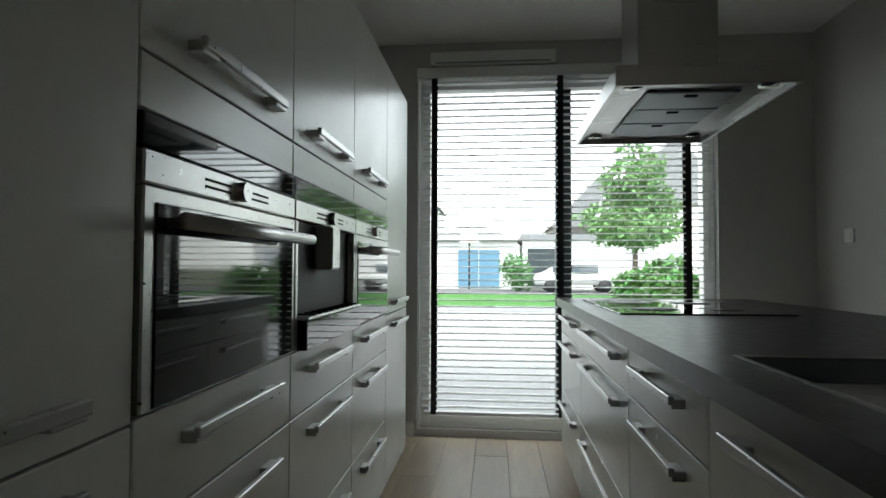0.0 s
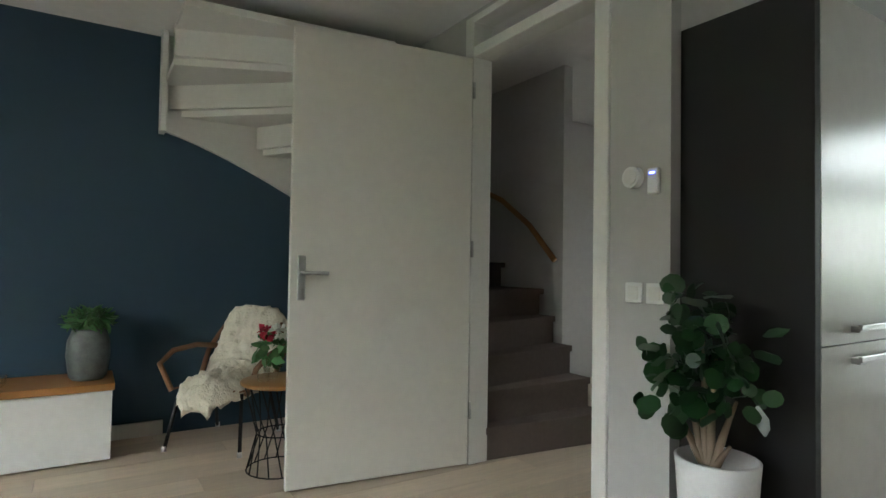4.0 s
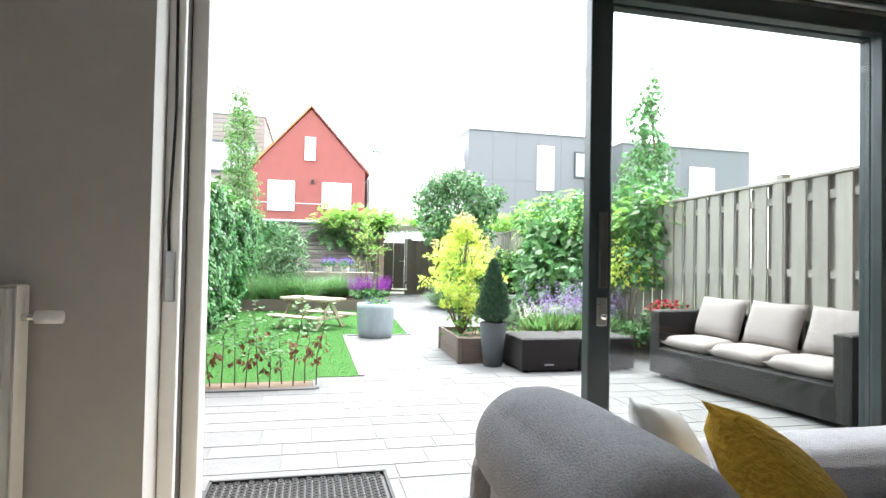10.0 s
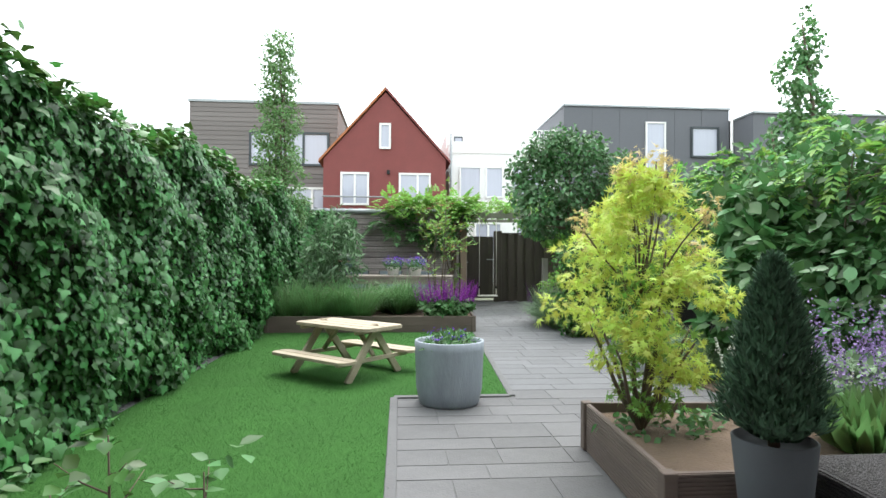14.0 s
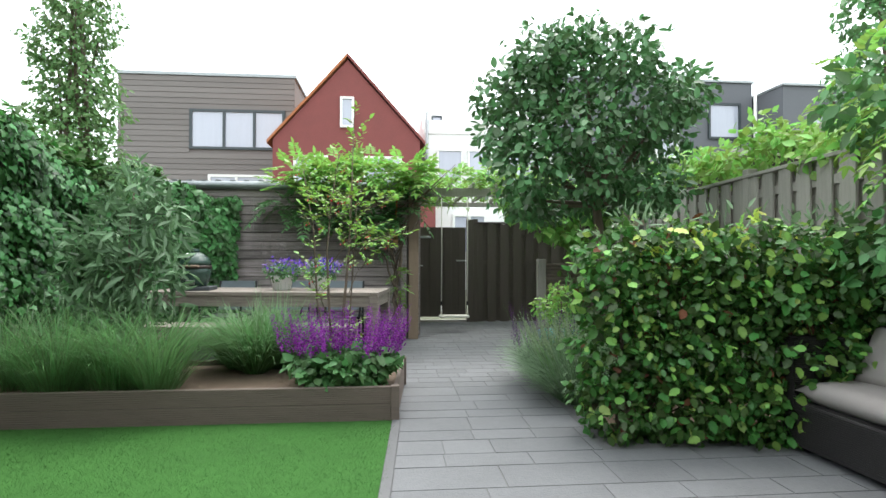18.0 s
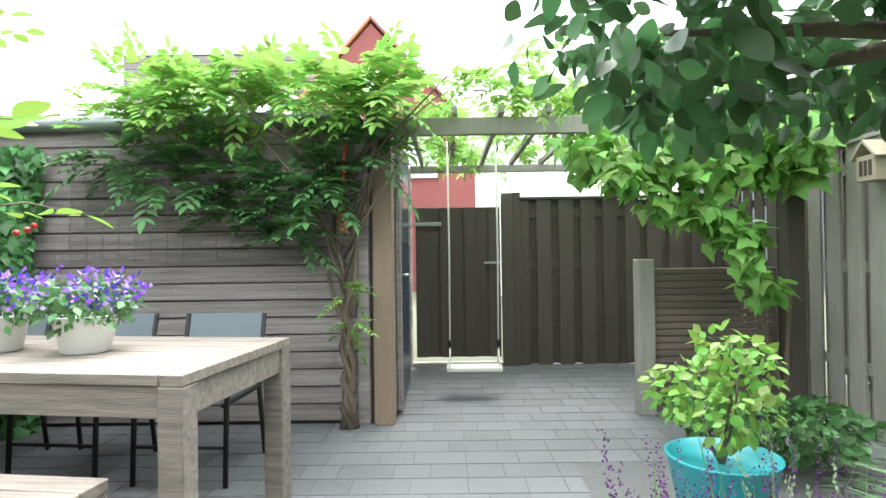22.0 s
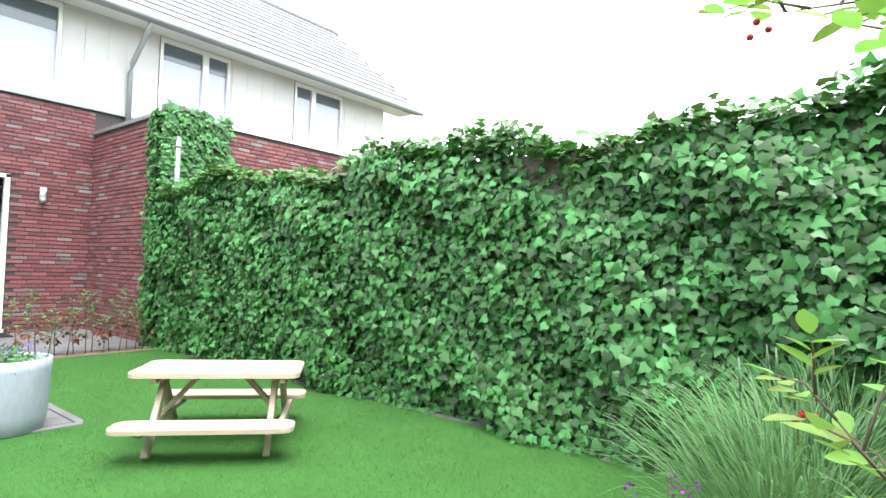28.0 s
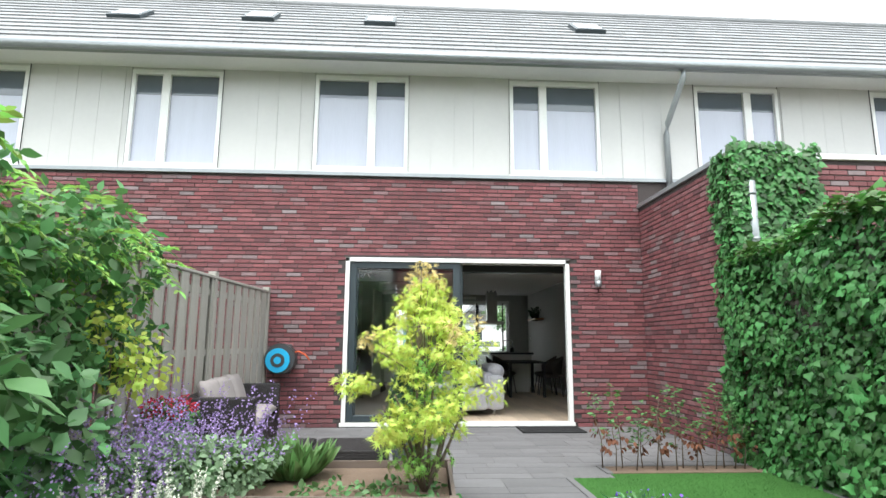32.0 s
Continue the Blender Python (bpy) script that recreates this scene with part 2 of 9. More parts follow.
M["budleaf"] = mat("buddleia_leaf", (0.13, 0.23, 0.115), 0.6, var=0.25, scale=6, island=0.35, trans=0.3)
M["silver"] = mat("silvery_green_leaf", (0.21, 0.31, 0.18), 0.6, var=0.2, scale=6, island=0.3, trans=0.3)
M["vineleaf"] = mat("broad_light_vine_leaf", (0.20, 0.40, 0.09), 0.5, var=0.2, scale=5, island=0.3, hue=0.02, trans=0.4)
M["palespike"] = mat("pale_grey_green_spike", (0.27, 0.34, 0.21), 0.8, island=0.25, trans=0.3)
M["thinleaf"] = mat("fine_grass_leaf", (0.135, 0.255, 0.085), 0.55, var=0.2, scale=4, island=0.35, hue=0.02, trans=0.35)
M["purple"] = mat("magenta_purple_flower", (0.25, 0.030, 0.32), 0.7, island=0.35, hue=0.02, trans=0.3)
M["darkpurple"] = mat("dark_purple_flower", (0.10, 0.018, 0.14), 0.7, island=0.35, trans=0.2)
M["lilac"] = mat("lilac_flower", (0.34, 0.24, 0.50), 0.7, island=0.3, trans=0.3)
M["violet"] = mat("violet_flower", (0.16, 0.06, 0.55), 0.7, island=0.35, hue=0.03, trans=0.3)
M["redflower"] = mat("crimson_flower", (0.45, 0.02, 0.05), 0.7, island=0.3, trans=0.3)
M["whiteflower"] = mat("white_flower", (0.70, 0.72, 0.62), 0.7, island=0.15, trans=0.3)
M["brownleaf"] = mat("withered_leaf", (0.16, 0.060, 0.030), 0.8, island=0.35, trans=0.2)
M["bark"] = mat("grey_brown_bark", (0.14, 0.105, 0.080), 0.9, var=0.25, scale=14, stretch=(1, 1, 0.2), bump=0.8, bscale=60, fine=0.2)
M["teak"] = mat("weathered_teak", (0.225, 0.192, 0.165), 0.8, var=0.75, scale=6, stretch=(0.45, 7, 7), bump=0.6, bscale=50, fine=0.25, rnd=0.12)
M["pine"] = mat("pale_impregnated_pine", (0.40, 0.338, 0.25), 0.7, var=0.16, scale=7, stretch=(0.6, 6, 6), bump=0.25, bscale=50, fine=0.1, rnd=0.06)
M["shed"] = mat("grey_brown_cladding_board", (0.280, 0.243, 0.235), 0.8, var=0.75, scale=5, stretch=(0.3, 4, 9), bump=0.8, bscale=60, fine=0.45, rnd=0.2)
M["post"] = mat("tan_timber_post", (0.24, 0.175, 0.125), 0.8, var=0.2, scale=6, stretch=(5, 5, 0.5), bump=0.3, bscale=60, fine=0.15)
M["fence"] = mat("grey_weathered_fence_board", (0.29, 0.275, 0.245), 0.85, var=0.2, scale=5, stretch=(6, 6, 0.5), bump=0.35, bscale=60, fine=0.16, rnd=0.12)
M["darkfence"] = mat("dark_stained_fence_board", (0.080, 0.066, 0.055), 0.8, var=0.2, scale=5, stretch=(6, 6, 0.5), bump=0.3, bscale=60, fine=0.15, rnd=0.14)
M["deck"] = mat("grooved_brown_deck_board", (0.145, 0.112, 0.095), 0.85, var=0.2, scale=6, stretch=(0.6, 0.6, 6), fine=0.15, rnd=0.14)
M["wicker"] = mat("black_wicker", (0.020, 0.017, 0.018), 0.55, var=0.2, scale=40, bump=1.0, bscale=140)
M["pad"] = mat("taupe_outdoor_cushion", (0.30, 0.272, 0.265), 0.95, var=0.08, scale=12, bump=0.3, bscale=220, spec=0.1)
M["concrete"] = mat("blue_grey_concrete_pot", (0.29, 0.325, 0.375), 0.7, var=0.4, scale=3.5, stretch=(1, 1, 0.35), bump=0.3, bscale=60, fine=0.14)
M["slate"] = mat("dark_grey_planter", (0.055, 0.062, 0.070), 0.7, var=0.15, scale=6)
M["whitepot"] = mat("white_glazed_pot", (0.82, 0.82, 0.82), 0.35, var=0.03)
M["kamado"] = mat("dark_green_ceramic", (0.030, 0.065, 0.050), 0.22, var=0.1, bump=0.5, bscale=160)
M["teal"] = mat("turquoise_plastic", (0.03, 0.38, 0.44), 0.35, var=0.04)
M["reelblue"] = mat("cyan_plastic", (0.02, 0.36, 0.62), 0.35, var=0.04)
M["plastic"] = mat("dark_grey_plastic", (0.045, 0.048, 0.05), 0.45, var=0.06)
M["ropewhite"] = mat("white_rope", (0.66, 0.64, 0.58), 0.9)
M["orange"] = mat("orange_red_net", (0.55, 0.10, 0.04), 0.8)
M["nut"] = mat("peanut", (0.50, 0.30, 0.14), 0.9, island=0.2)
M["berry"] = mat("red_berry", (0.40, 0.015, 0.02), 0.3, island=0.3)
M["wire"] = mat("galvanised_wire", (0.30, 0.30, 0.29), 0.5, metal=0.7)
M["farbrick"] = mat("red_house_brick", (0.200, 0.060, 0.056), 0.9, var=0.15, scale=2, fine=0.15)
M["farwood"] = mat("grey_timber_facade", (0.175, 0.158, 0.152), 0.85, var=0.12, scale=2, stretch=(0.3, 0.3, 5), rnd=0.10)
M["fardark"] = mat("dark_grey_panel_facade", (0.115, 0.120, 0.135), 0.7, var=0.06, scale=1)
M["farwhite"] = mat("white_rendered_facade", (0.76, 0.76, 0.75), 0.8, var=0.04, scale=1)
M["pane"] = mat("window_glass_daylit", (0.10, 0.12, 0.14), 0.06, var=0.1, scale=1, spec=0.9)
M["berryleaf"] = mat("serviceberry_leaf", (0.24, 0.42, 0.075), 0.5, var=0.25, scale=3, island=0.35, hue=0.03, trans=0.35)
# pale blue-grey base colour stands in for the sky mirrored in the panes
M["sky_tinted"] = mat("window_glass_sky_reflection", (0.40, 0.42, 0.50), 0.06, var=0.06, scale=1.5, stretch=(6, 1, 0.4), spec=0.9)
M["lilyleaf"] = mat("glossy_lily_leaf", (0.045, 0.15, 0.03), 0.35, var=0.2, scale=6, island=0.35, trans=0.2)
M["blind"] = mat("white_blind_slat", (0.70, 0.70, 0.69), 0.5, var=0.02)
M["tape"] = mat("black_ladder_tape", (0.012, 0.012, 0.012), 0.8)
M["gravel"] = mat("grey_gravel", (0.19, 0.19, 0.19), 0.95, var=0.4, scale=30, bump=1.0, bscale=40, fine=0.35)
M["asphalt"] = mat("road_asphalt", (0.06, 0.06, 0.06), 0.9, var=0.15, scale=6, fine=0.1)
M["terra"] = mat("terracotta_roof", (0.36, 0.13, 0.055), 0.85, var=0.2, scale=6)

# ---------------------------------------------------------------- builders
def bm_to(name, bm, material, parent=None, label="", smooth=False):
    me = bpy.data.meshes.new(name)
    bm.to_mesh(me)
    bm.free()
    me.materials.append(material)
    if smooth:
        me.polygons.foreach_set("use_smooth", [True] * len(me.polygons))
    ob = new(name, me)
    ob.parent = parent
    if label:
        ob["label"] = label
    return ob

part = bm_to

def add_box(bm, a, b, bevel=0.0, m=None):
    (x0, y0, z0), (x1, y1, z1) = a, b
    vs = [bm.verts.new(p) for p in ((x0, y0, z0), (x1, y0, z0), (x1, y1, z0), (x0, y1, z0), (x0, y0, z1), (x1, y0, z1), (x1, y1, z1), (x0, y1, z1))]
    fs = [bm.faces.new([vs[i] for i in f]) for f in ((3, 2, 1, 0), (4, 5, 6, 7), (0, 1, 5, 4), (1, 2, 6, 5), (2, 3, 7, 6), (3, 0, 4, 7))]
    if bevel:
        es = list({e for f in fs for e in f.edges})
        r = bmesh.ops.bevel(bm, geom=es, offset=bevel, segments=2 if bevel > 0.012 else 1, affect="EDGES", profile=0.6)
        vs = list({v for f in r["faces"] for v in f.verts} | {v for v in vs if v.is_valid})
    if m is not None:
        bmesh.ops.transform(bm, matrix=m, verts=[v for v in vs if v.is_valid])

def box(name, a, b, material, parent=None, bevel=0.0, label="", m=None):
    a, b = [min(p, q) for p, q in zip(a, b)], [max(p, q) for p, q in zip(a, b)]
    bm = bmesh.new()
    add_box(bm, a, b, bevel)
    if m is not None:
        bm.transform(m)
    return bm_to(name, bm, material, parent, label)

def thing(name, label, category, at=(0, 0, 0), group="", rz=0.0, kind=""):
    ob = new(name)
    ob.matrix_basis = pose(*at, 0, 0, rz)
    ob.empty_display_size = 0.1
    return tagged(ob, label, category, group, kind)

def lathe(name, prof, material, parent=None, seg=32, label="", at=(0, 0, 0), smooth=True):
    """A turned shape from (radius, height) pairs."""
    bm = bmesh.new()
    rings = []
    for r, z in prof:
        rings.append([bm.verts.new((at[0] + r * math.cos(2 * math.pi * i / seg), at[1] + r * math.sin(2 * math.pi * i / seg), at[2] + z)) for i in range(seg)])
    for p, q in zip(rings, rings[1:]):
        for i in range(seg):
            bm.faces.new((p[i], p[(i + 1) % seg], q[(i + 1) % seg], q[i]))
    bm.faces.new(rings[0][::-1]), bm.faces.new(rings[-1])
    return bm_to(name, bm, material, parent, label, smooth)

def add_tube(bm, pts, r, seg=8):
    """A tube along points; r is a radius or a list of radii."""
    pts = [Vector(p) for p in pts]
    rs = r if isinstance(r, (list, tuple)) else [r] * len(pts)
    rings, up = [], Vector((0.13, 0.31, 0.94))
    for i, p in enumerate(pts):
        d = (pts[min(i + 1, len(pts) - 1)] - pts[max(i - 1, 0)]).normalized()
        a = d.cross(up)
        if a.length < 0.05:
            a = d.cross(Vector((1, 0, 0)))
        a.normalize()
        c = d.cross(a)
        rings.append([bm.verts.new(p + rs[i] * (math.cos(2 * math.pi * k / seg) * a + math.sin(2 * math.pi * k / seg) * c)) for k in range(seg)])
    for p, q in zip(rings, rings[1:]):
        for k in range(seg):
            bm.faces.new((p[k], p[(k + 1) % seg], q[(k + 1) % seg], q[k]))
    bm.faces.new(rings[0][::-1]), bm.faces.new(rings[-1])

def tube(name, pts, r, material, parent=None, seg=8, label=""):
    bm = bmesh.new()
    add_tube(bm, pts, r, seg)
    return bm_to(name, bm, material, parent, label, True)

def pillow(name, size, material, parent=None, m=None, puff=0.35, n=10, label="", sag=0.0):
    """A stuffed cushion: a grid on both sides that bulges to the middle, with pinched edges."""
    sx, sy, sz = size
    bm = bmesh.new()
    def p(i, j, s):
        u, v = 2 * i / n - 1, 2 * j / n - 1
        h = (max(0, 1 - abs(u) ** 2.6) * max(0, 1 - abs(v) ** 2.6)) ** puff
        k = 1 - 0.06 * (abs(u) ** 4) * (1 - abs(v)) - 0.06 * (abs(v) ** 4) * (1 - abs(u))
        return (u * sx / 2 * k, v * sy / 2 * k, s * sz / 2 * h - sag * (1 - u * u) * (1 - v * v))
    top = [[bm.verts.new(p(i, j, 1)) for j in range(n + 1)] for i in range(n + 1)]
    bot = [[top[i][j] if i in (0, n) or j in (0, n) else bm.verts.new(p(i, j, -1)) for j in range(n + 1)] for i in range(n + 1)]
    for i in range(n):
        for j in range(n):
            bm.faces.new((top[i][j], top[i + 1][j], top[i + 1][j + 1], top[i][j + 1]))
            f = (bot[i][j + 1], bot[i + 1][j + 1], bot[i + 1][j], bot[i][j])
            if len(set(f)) == 4:
                try:
                    bm.faces.new(f)
                except ValueError:
                    pass
    if m is not None:
        bm.transform(m)
    return bm_to(name, bm, material, parent, label, True)

rng = np.random.default_rng(7)

def leaf_shape(kind):
    """Corner points and faces of one leaf that points to +y and lies in the xy plane, about one unit long."""
    if kind == "ivy":
        p = [(0, 0, 0), (0.42, -0.08, -0.05), (0.52, 0.30, -0.02), (0.30, 0.45, 0.05), (0, 1.0, -0.10), (-0.30, 0.45, 0.05), (-0.52, 0.30, -0.02), (-0.42, -0.08, -0.05), (0, 0.35, 0.07)]
        f = [(8, i, i + 1) for i in range(0, 7)] + [(8, 7, 0)]
    elif kind == "maple":
        p, f = [(0, 0.30, 0.03)], []
        for a, r in ((-125, 0.5), (-95, 0.2), (-62, 0.78), (-42, 0.26), (-22, 0.62 * 1.5), (-10, 0.3), (0, 1.0), (10, 0.3), (22, 0.93), (42, 0.26), (62, 0.78), (95, 0.2), (125, 0.5)):
            p.append((r * math.sin(radians(a)) * 0.8, 0.30 + r * math.cos(radians(a)) * 0.7, -0.12 * r))
        f = [(0, i, i + 1) for i in range(1, 13)]
    elif kind == "blade":
        p, f = [(-0.02, 0, 0), (0.02, 0, 0), (0.016, 0.5, 0.02), (-0.016, 0.5, 0.02), (0, 1, -0.06)], [(0, 1, 2, 3), (3, 2, 4)]
    elif kind == "fine":
        p, f = [(-0.006, 0, 0), (0.006, 0, 0), (0.005, 0.55, 0.03), (-0.005, 0.55, 0.03), (0, 1, -0.10)], [(0, 1, 2, 3), (3, 2, 4)]
    elif kind == "oval":
        p = [(0, 0, 0)] + [(0.30 * math.sin(math.pi * q) ** 0.8, q, 0.05 * math.sin(math.pi * q) - 0.10 * q * q) for q in (0.12, 0.3, 0.5, 0.7, 0.88)] + [(0, 1.0, -0.10)] + [(-0.30 * math.sin(math.pi * q) ** 0.8, q, 0.05 * math.sin(math.pi * q) - 0.10 * q * q) for q in (0.88, 0.7, 0.5, 0.3, 0.12)] + [(0, 0.5, -0.035)]
        f = [(12, i, (i + 1) % 12) for i in range(12)]
    elif kind == "round":
        p = [(0, 0, 0)] + [(0.48 * math.sin(a), 0.5 - 0.5 * math.cos(a), 0.05 * math.cos(3 * a)) for a in np.linspace(0.5, 2 * math.pi - 0.5, 9)]
        f = [tuple(range(10))]
    elif kind == "ovate":
        p, f = [(0, 0, 0), (0.19, 0.28, 0.04), (0.17, 0.60, 0.03), (0, 1, -0.10), (-0.17, 0.60, 0.03), (-0.19, 0.28, 0.04)], [(0, 1, 2, 3), (3, 4, 5, 0)]
    elif kind == "toothed":
        p, f = [(0, 0, 0)], []
        for k, (q, w) in enumerate(((0.10, 0.17), (0.20, 0.24), (0.28, 0.285), (0.36, 0.27), (0.45, 0.315), (0.54, 0.28), (0.63, 0.285), (0.72, 0.22), (0.80, 0.19), (0.90, 0.09))):
            p.append(((1.22 if k % 2 else 0.98) * w, q, 0.06 - 0.12 * q * q + 0.04 * math.sin(q * 20)))
        p.append((0, 1.0, -0.09))
        p += [(-x, y, z) for x, y, z in p[10:0:-1]]
        p.append((0, 0.45, -0.03))
        f = [(22, i, (i + 1) % 22) for i in range(22)]
    elif kind == "arch":
        w = (0.0042, 0.0046, 0.0040, 0.0030)
        c = ((0, 0), (0.36, 0.03), (0.66, 0.13), (0.88, 0.30))
        p = [(q * a, y, z) for a, (y, z) in zip(w, c) for q in (-1, 1)] + [(0, 1.0, 0.50)]
        f = [(0, 1, 3, 2), (2, 3, 5, 4), (4, 5, 7, 6), (6, 7, 8)]
    elif kind == "petal":
        p, f = [(0, 0, 0), (0.4, 0.5, 0.1), (0, 1, 0), (-0.4, 0.5, 0.1)], [(0, 1, 2, 3)]
    elif kind == "narrow2":
        p, f = [(0, 0, 0), (0.17, 0.4, 0.03), (0, 1, -0.05), (-0.17, 0.4, 0.03)], [(0, 1, 2, 3)]
    elif kind == "narrow":
        p = [(0, 0, 0), (0.11, 0.3, 0.03), (0.10, 0.65, 0.02), (0, 1, -0.08), (-0.10, 0.65, 0.02), (-0.11, 0.3, 0.03), (0, 0.45, -0.02)]
        f = [(6, i, (i + 1) % 6) for i in range(6)]
    else:
        p = [(0, 0, 0), (0.26, 0.25, 0.03), (0.30, 0.55, 0.03), (0, 1, -0.10), (-0.30, 0.55, 0.03), (-0.26, 0.25, 0.03), (0, 0.5, -0.04)]
        f = [(6, i, (i + 1) % 6) for i in range(6)]
    return np.array(p, float), f

def leaves(name, kind, pos, ahead, normal, size, material, parent=None, label=""):
    """One mesh of many leaves: arrays of places, pointing directions, facing directions and lengths."""
    p, f = leaf_shape(kind)
    pos, ahead, normal, size = (np.asarray(a, float) for a in (pos, ahead, normal, size))
    n, k = len(pos), len(p)
    y = ahead / (np.linalg.norm(ahead, axis=1, keepdims=True) + 1e-9)
    x = np.cross(y, normal)
    x /= np.linalg.norm(x, axis=1, keepdims=True) + 1e-9
    z = np.cross(x, y)
    v = pos[:, None] + size[:, None, None] * (p[None, :, 0:1] * x[:, None] + p[None, :, 1:2] * y[:, None] + p[None, :, 2:3] * z[:, None])
    loops = np.concatenate([np.array(g) for g in f])
    lens = np.array([len(g) for g in f])
    me = bpy.data.meshes.new(name)
    me.vertices.add(n * k)
    me.vertices.foreach_set("co", v.ravel())
    allp = (loops[None] + k * np.arange(n)[:, None]).ravel()
    me.loops.add(len(allp))
    me.loops.foreach_set("vertex_index", allp.astype(np.int32))
    alll = np.tile(lens, n)
    me.polygons.add(len(alll))
    me.polygons.foreach_set("loop_start", np.concatenate([[0], np.cumsum(alll)[:-1]]).astype(np.int32))
    me.polygons.foreach_set("loop_total", alll.astype(np.int32))
    me.update(calc_edges=True)
    me.materials.append(material)
    ob = new(name, me)
    ob.parent = parent
    if label:
        ob["label"] = label
    return ob

def rand_dirs(n):
    d = rng.normal(size=(n, 3))
    return d / np.linalg.norm(d, axis=1, keepdims=True)

def crown(name, kind, n, blobs, size, material, parent, droop=0.3, shell=0.55, label=""):
    """Leaves spread over uneven clumps (x, y, z, rx, ry, rz), denser to the outside."""
    w = np.array([b[3] * b[4] * b[5] for b in blobs]) ** 0.7
    which = rng.choice(len(blobs), n, p=w / w.sum())
    b = np.array(blobs, float)[which]
    d = rand_dirs(n)
    r = shell + (1 - shell) * rng.random(n) ** 0.6
    r *= 1 + 0.16 * np.sin(7 * d[:, 0] + 5 * d[:, 2] + which) + 0.06 * rng.normal(size=n)
    pos = b[:, :3] + b[:, 3:] * d * r[:, None]
    ah = rand_dirs(n) * 0.8 + d * 0.6 + np.array([0, 0, -droop])
    nm = d + rand_dirs(n) * 0.7 + np.array([0, 0, 0.6])
    return leaves(name, kind, pos, ah, nm, size * (0.6 + 0.8 * rng.random(n)), material, parent, label)

def blades(name, n, spots, height, material, parent, lean=0.35, kind="blade", label="", wide=1.0):
    """Upright blades or spears: spots (x, y, z, radius)."""
    s = np.array(spots, float)[rng.integers(0, len(spots), n)]
    a, q = rng.random(n) * 2 * math.pi, np.sqrt(rng.random(n))
    pos = s[:, :3] + np.stack([np.cos(a) * q * s[:, 3], np.sin(a) * q * s[:, 3], np.zeros(n)], 1)
    ah = np.stack([np.cos(a) * q * lean + 0.15 * rng.normal(size=n), np.sin(a) * q * lean + 0.15 * rng.normal(size=n), np.ones(n)], 1)
    nm = np.stack([np.cos(a), np.sin(a), np.zeros(n)], 1) + 0.5 * rand_dirs(n)
    return leaves(name, kind, pos, ah, nm, height * (0.55 + 0.6 * rng.random(n)), material, parent, label)

def limbs(name, base, tips, r0, material, parent, sway=0.12, label=""):
    """Tapered trunk limbs from a base to tips."""
    ob = None
    for tip in tips:
        bm = bmesh.new()
        a, b = Vector(base), Vector(tip)
        pts = []
        for i in range(7):
            f = i / 6
            pts.append(a.lerp(b, f) + Vector((math.sin(3 * f + tip[0] * 9), math.cos(4 * f + tip[1] * 7), 0)) * sway * f * (1 - f) * (b - a).length)
        add_tube(bm, pts, [r0 * (1 - 0.8 * i / 6) + 0.002 for i in range(7)], 7)
        ob = bm_to(name, bm, material, parent, label, True)
    return ob

def joined(name, boxes, material, parent=None, bevel=0.0, label=""):
    """Several boxes that make one part, such as a window frame."""
    bm = bmesh.new()
    for a, b in boxes:
        add_box(bm, a, b, bevel)
    return bm_to(name, bm, material, parent, label)

# ---------------------------------------------------------------- the house: shell
XL, XR, YF, YB, CZ, G = -2.62, 3.04, -8.64, -0.36, 2.57, -0.03
YH, XC = -4.95, -0.135
S = dict(kind="structure")

def wall(name, boxes, material, label=""):
    bm = bmesh.new()
    for a, b in boxes:
        add_box(bm, a, b)
    return tagged(bm_to(name, bm, material), label, "wall", **S)

wall("wall_west", [((XL - 0.15, YF, 0), (XL, YB, CZ))], M["wall"], "grey painted plaster side wall")
wall("wall_east", [((XR, YH, 0), (XR + 0.15, YB, CZ))], M["blue"], "dark petrol blue painted living room wall")
wall("wall_east_hall", [((XR, YF, 0), (XR + 0.15, YH - 0.1, CZ + 0.4))], M["hallwall"], "light painted hall side wall")
wall("wall_north_inner", [((XL - 0.15, YB, 0), (-1.50, -0.16, CZ)), ((1.94, YB, 0), (XR + 0.15, -0.16, CZ)), ((-1.50, YB, 2.40), (1.94, -0.16, CZ))], M["wall"], "grey painted wall round the garden door")
wall("wall_south", [((XL - 0.15, YF - 0.3, 0), (-2.04, YF, CZ)), ((-0.14, YF - 0.3, 0), (0.72, YF, CZ)), ((1.66, YF - 0.3, 0), (XR + 0.15, YF, CZ)), ((0.72, YF - 0.3, 2.34), (1.66, YF, CZ)), ((-2.04, YF - 0.3, 2.36), (-0.14, YF, CZ)), ((-2.04, YF - 0.3, -0.05), (-0.14, YF, 0.05))], M["wall"], "grey painted street-side wall with a tall window")
wall("wall_hall", [((0.31, YH - 0.06, 0), (0.60, YH, CZ)), ((1.66, YH - 0.1, 0), (XR, YH, CZ)), ((0.60, YH - 0.1, 2.54), (1.66, YH, CZ))], M["wall"], "grey painted wall beside the hall door")
wall("wall_hall_inner", [((0.42, YF, 0), (0.50, YH - 0.1, CZ)), ((1.93, -6.06, 0), (XR, -5.98, CZ))], M["hallwall"], "light painted stairwell wall")
bm = bmesh.new()
add_box(bm, (XL - 0.15, YF - 0.3, CZ), (XR + 0.15, YB, CZ + 0.12))
tagged(bm_to("ceiling", bm, M["ceil"]), "white plastered ceiling", "ceiling", **S)
tagged(box("floor", (XL - 0.15, YF - 0.3, -0.12), (XR + 0.15, -0.16, -0.012), M["joint"]), "oak plank floor", "floor", **S)
floor_ob = bpy.data.objects["floor"]
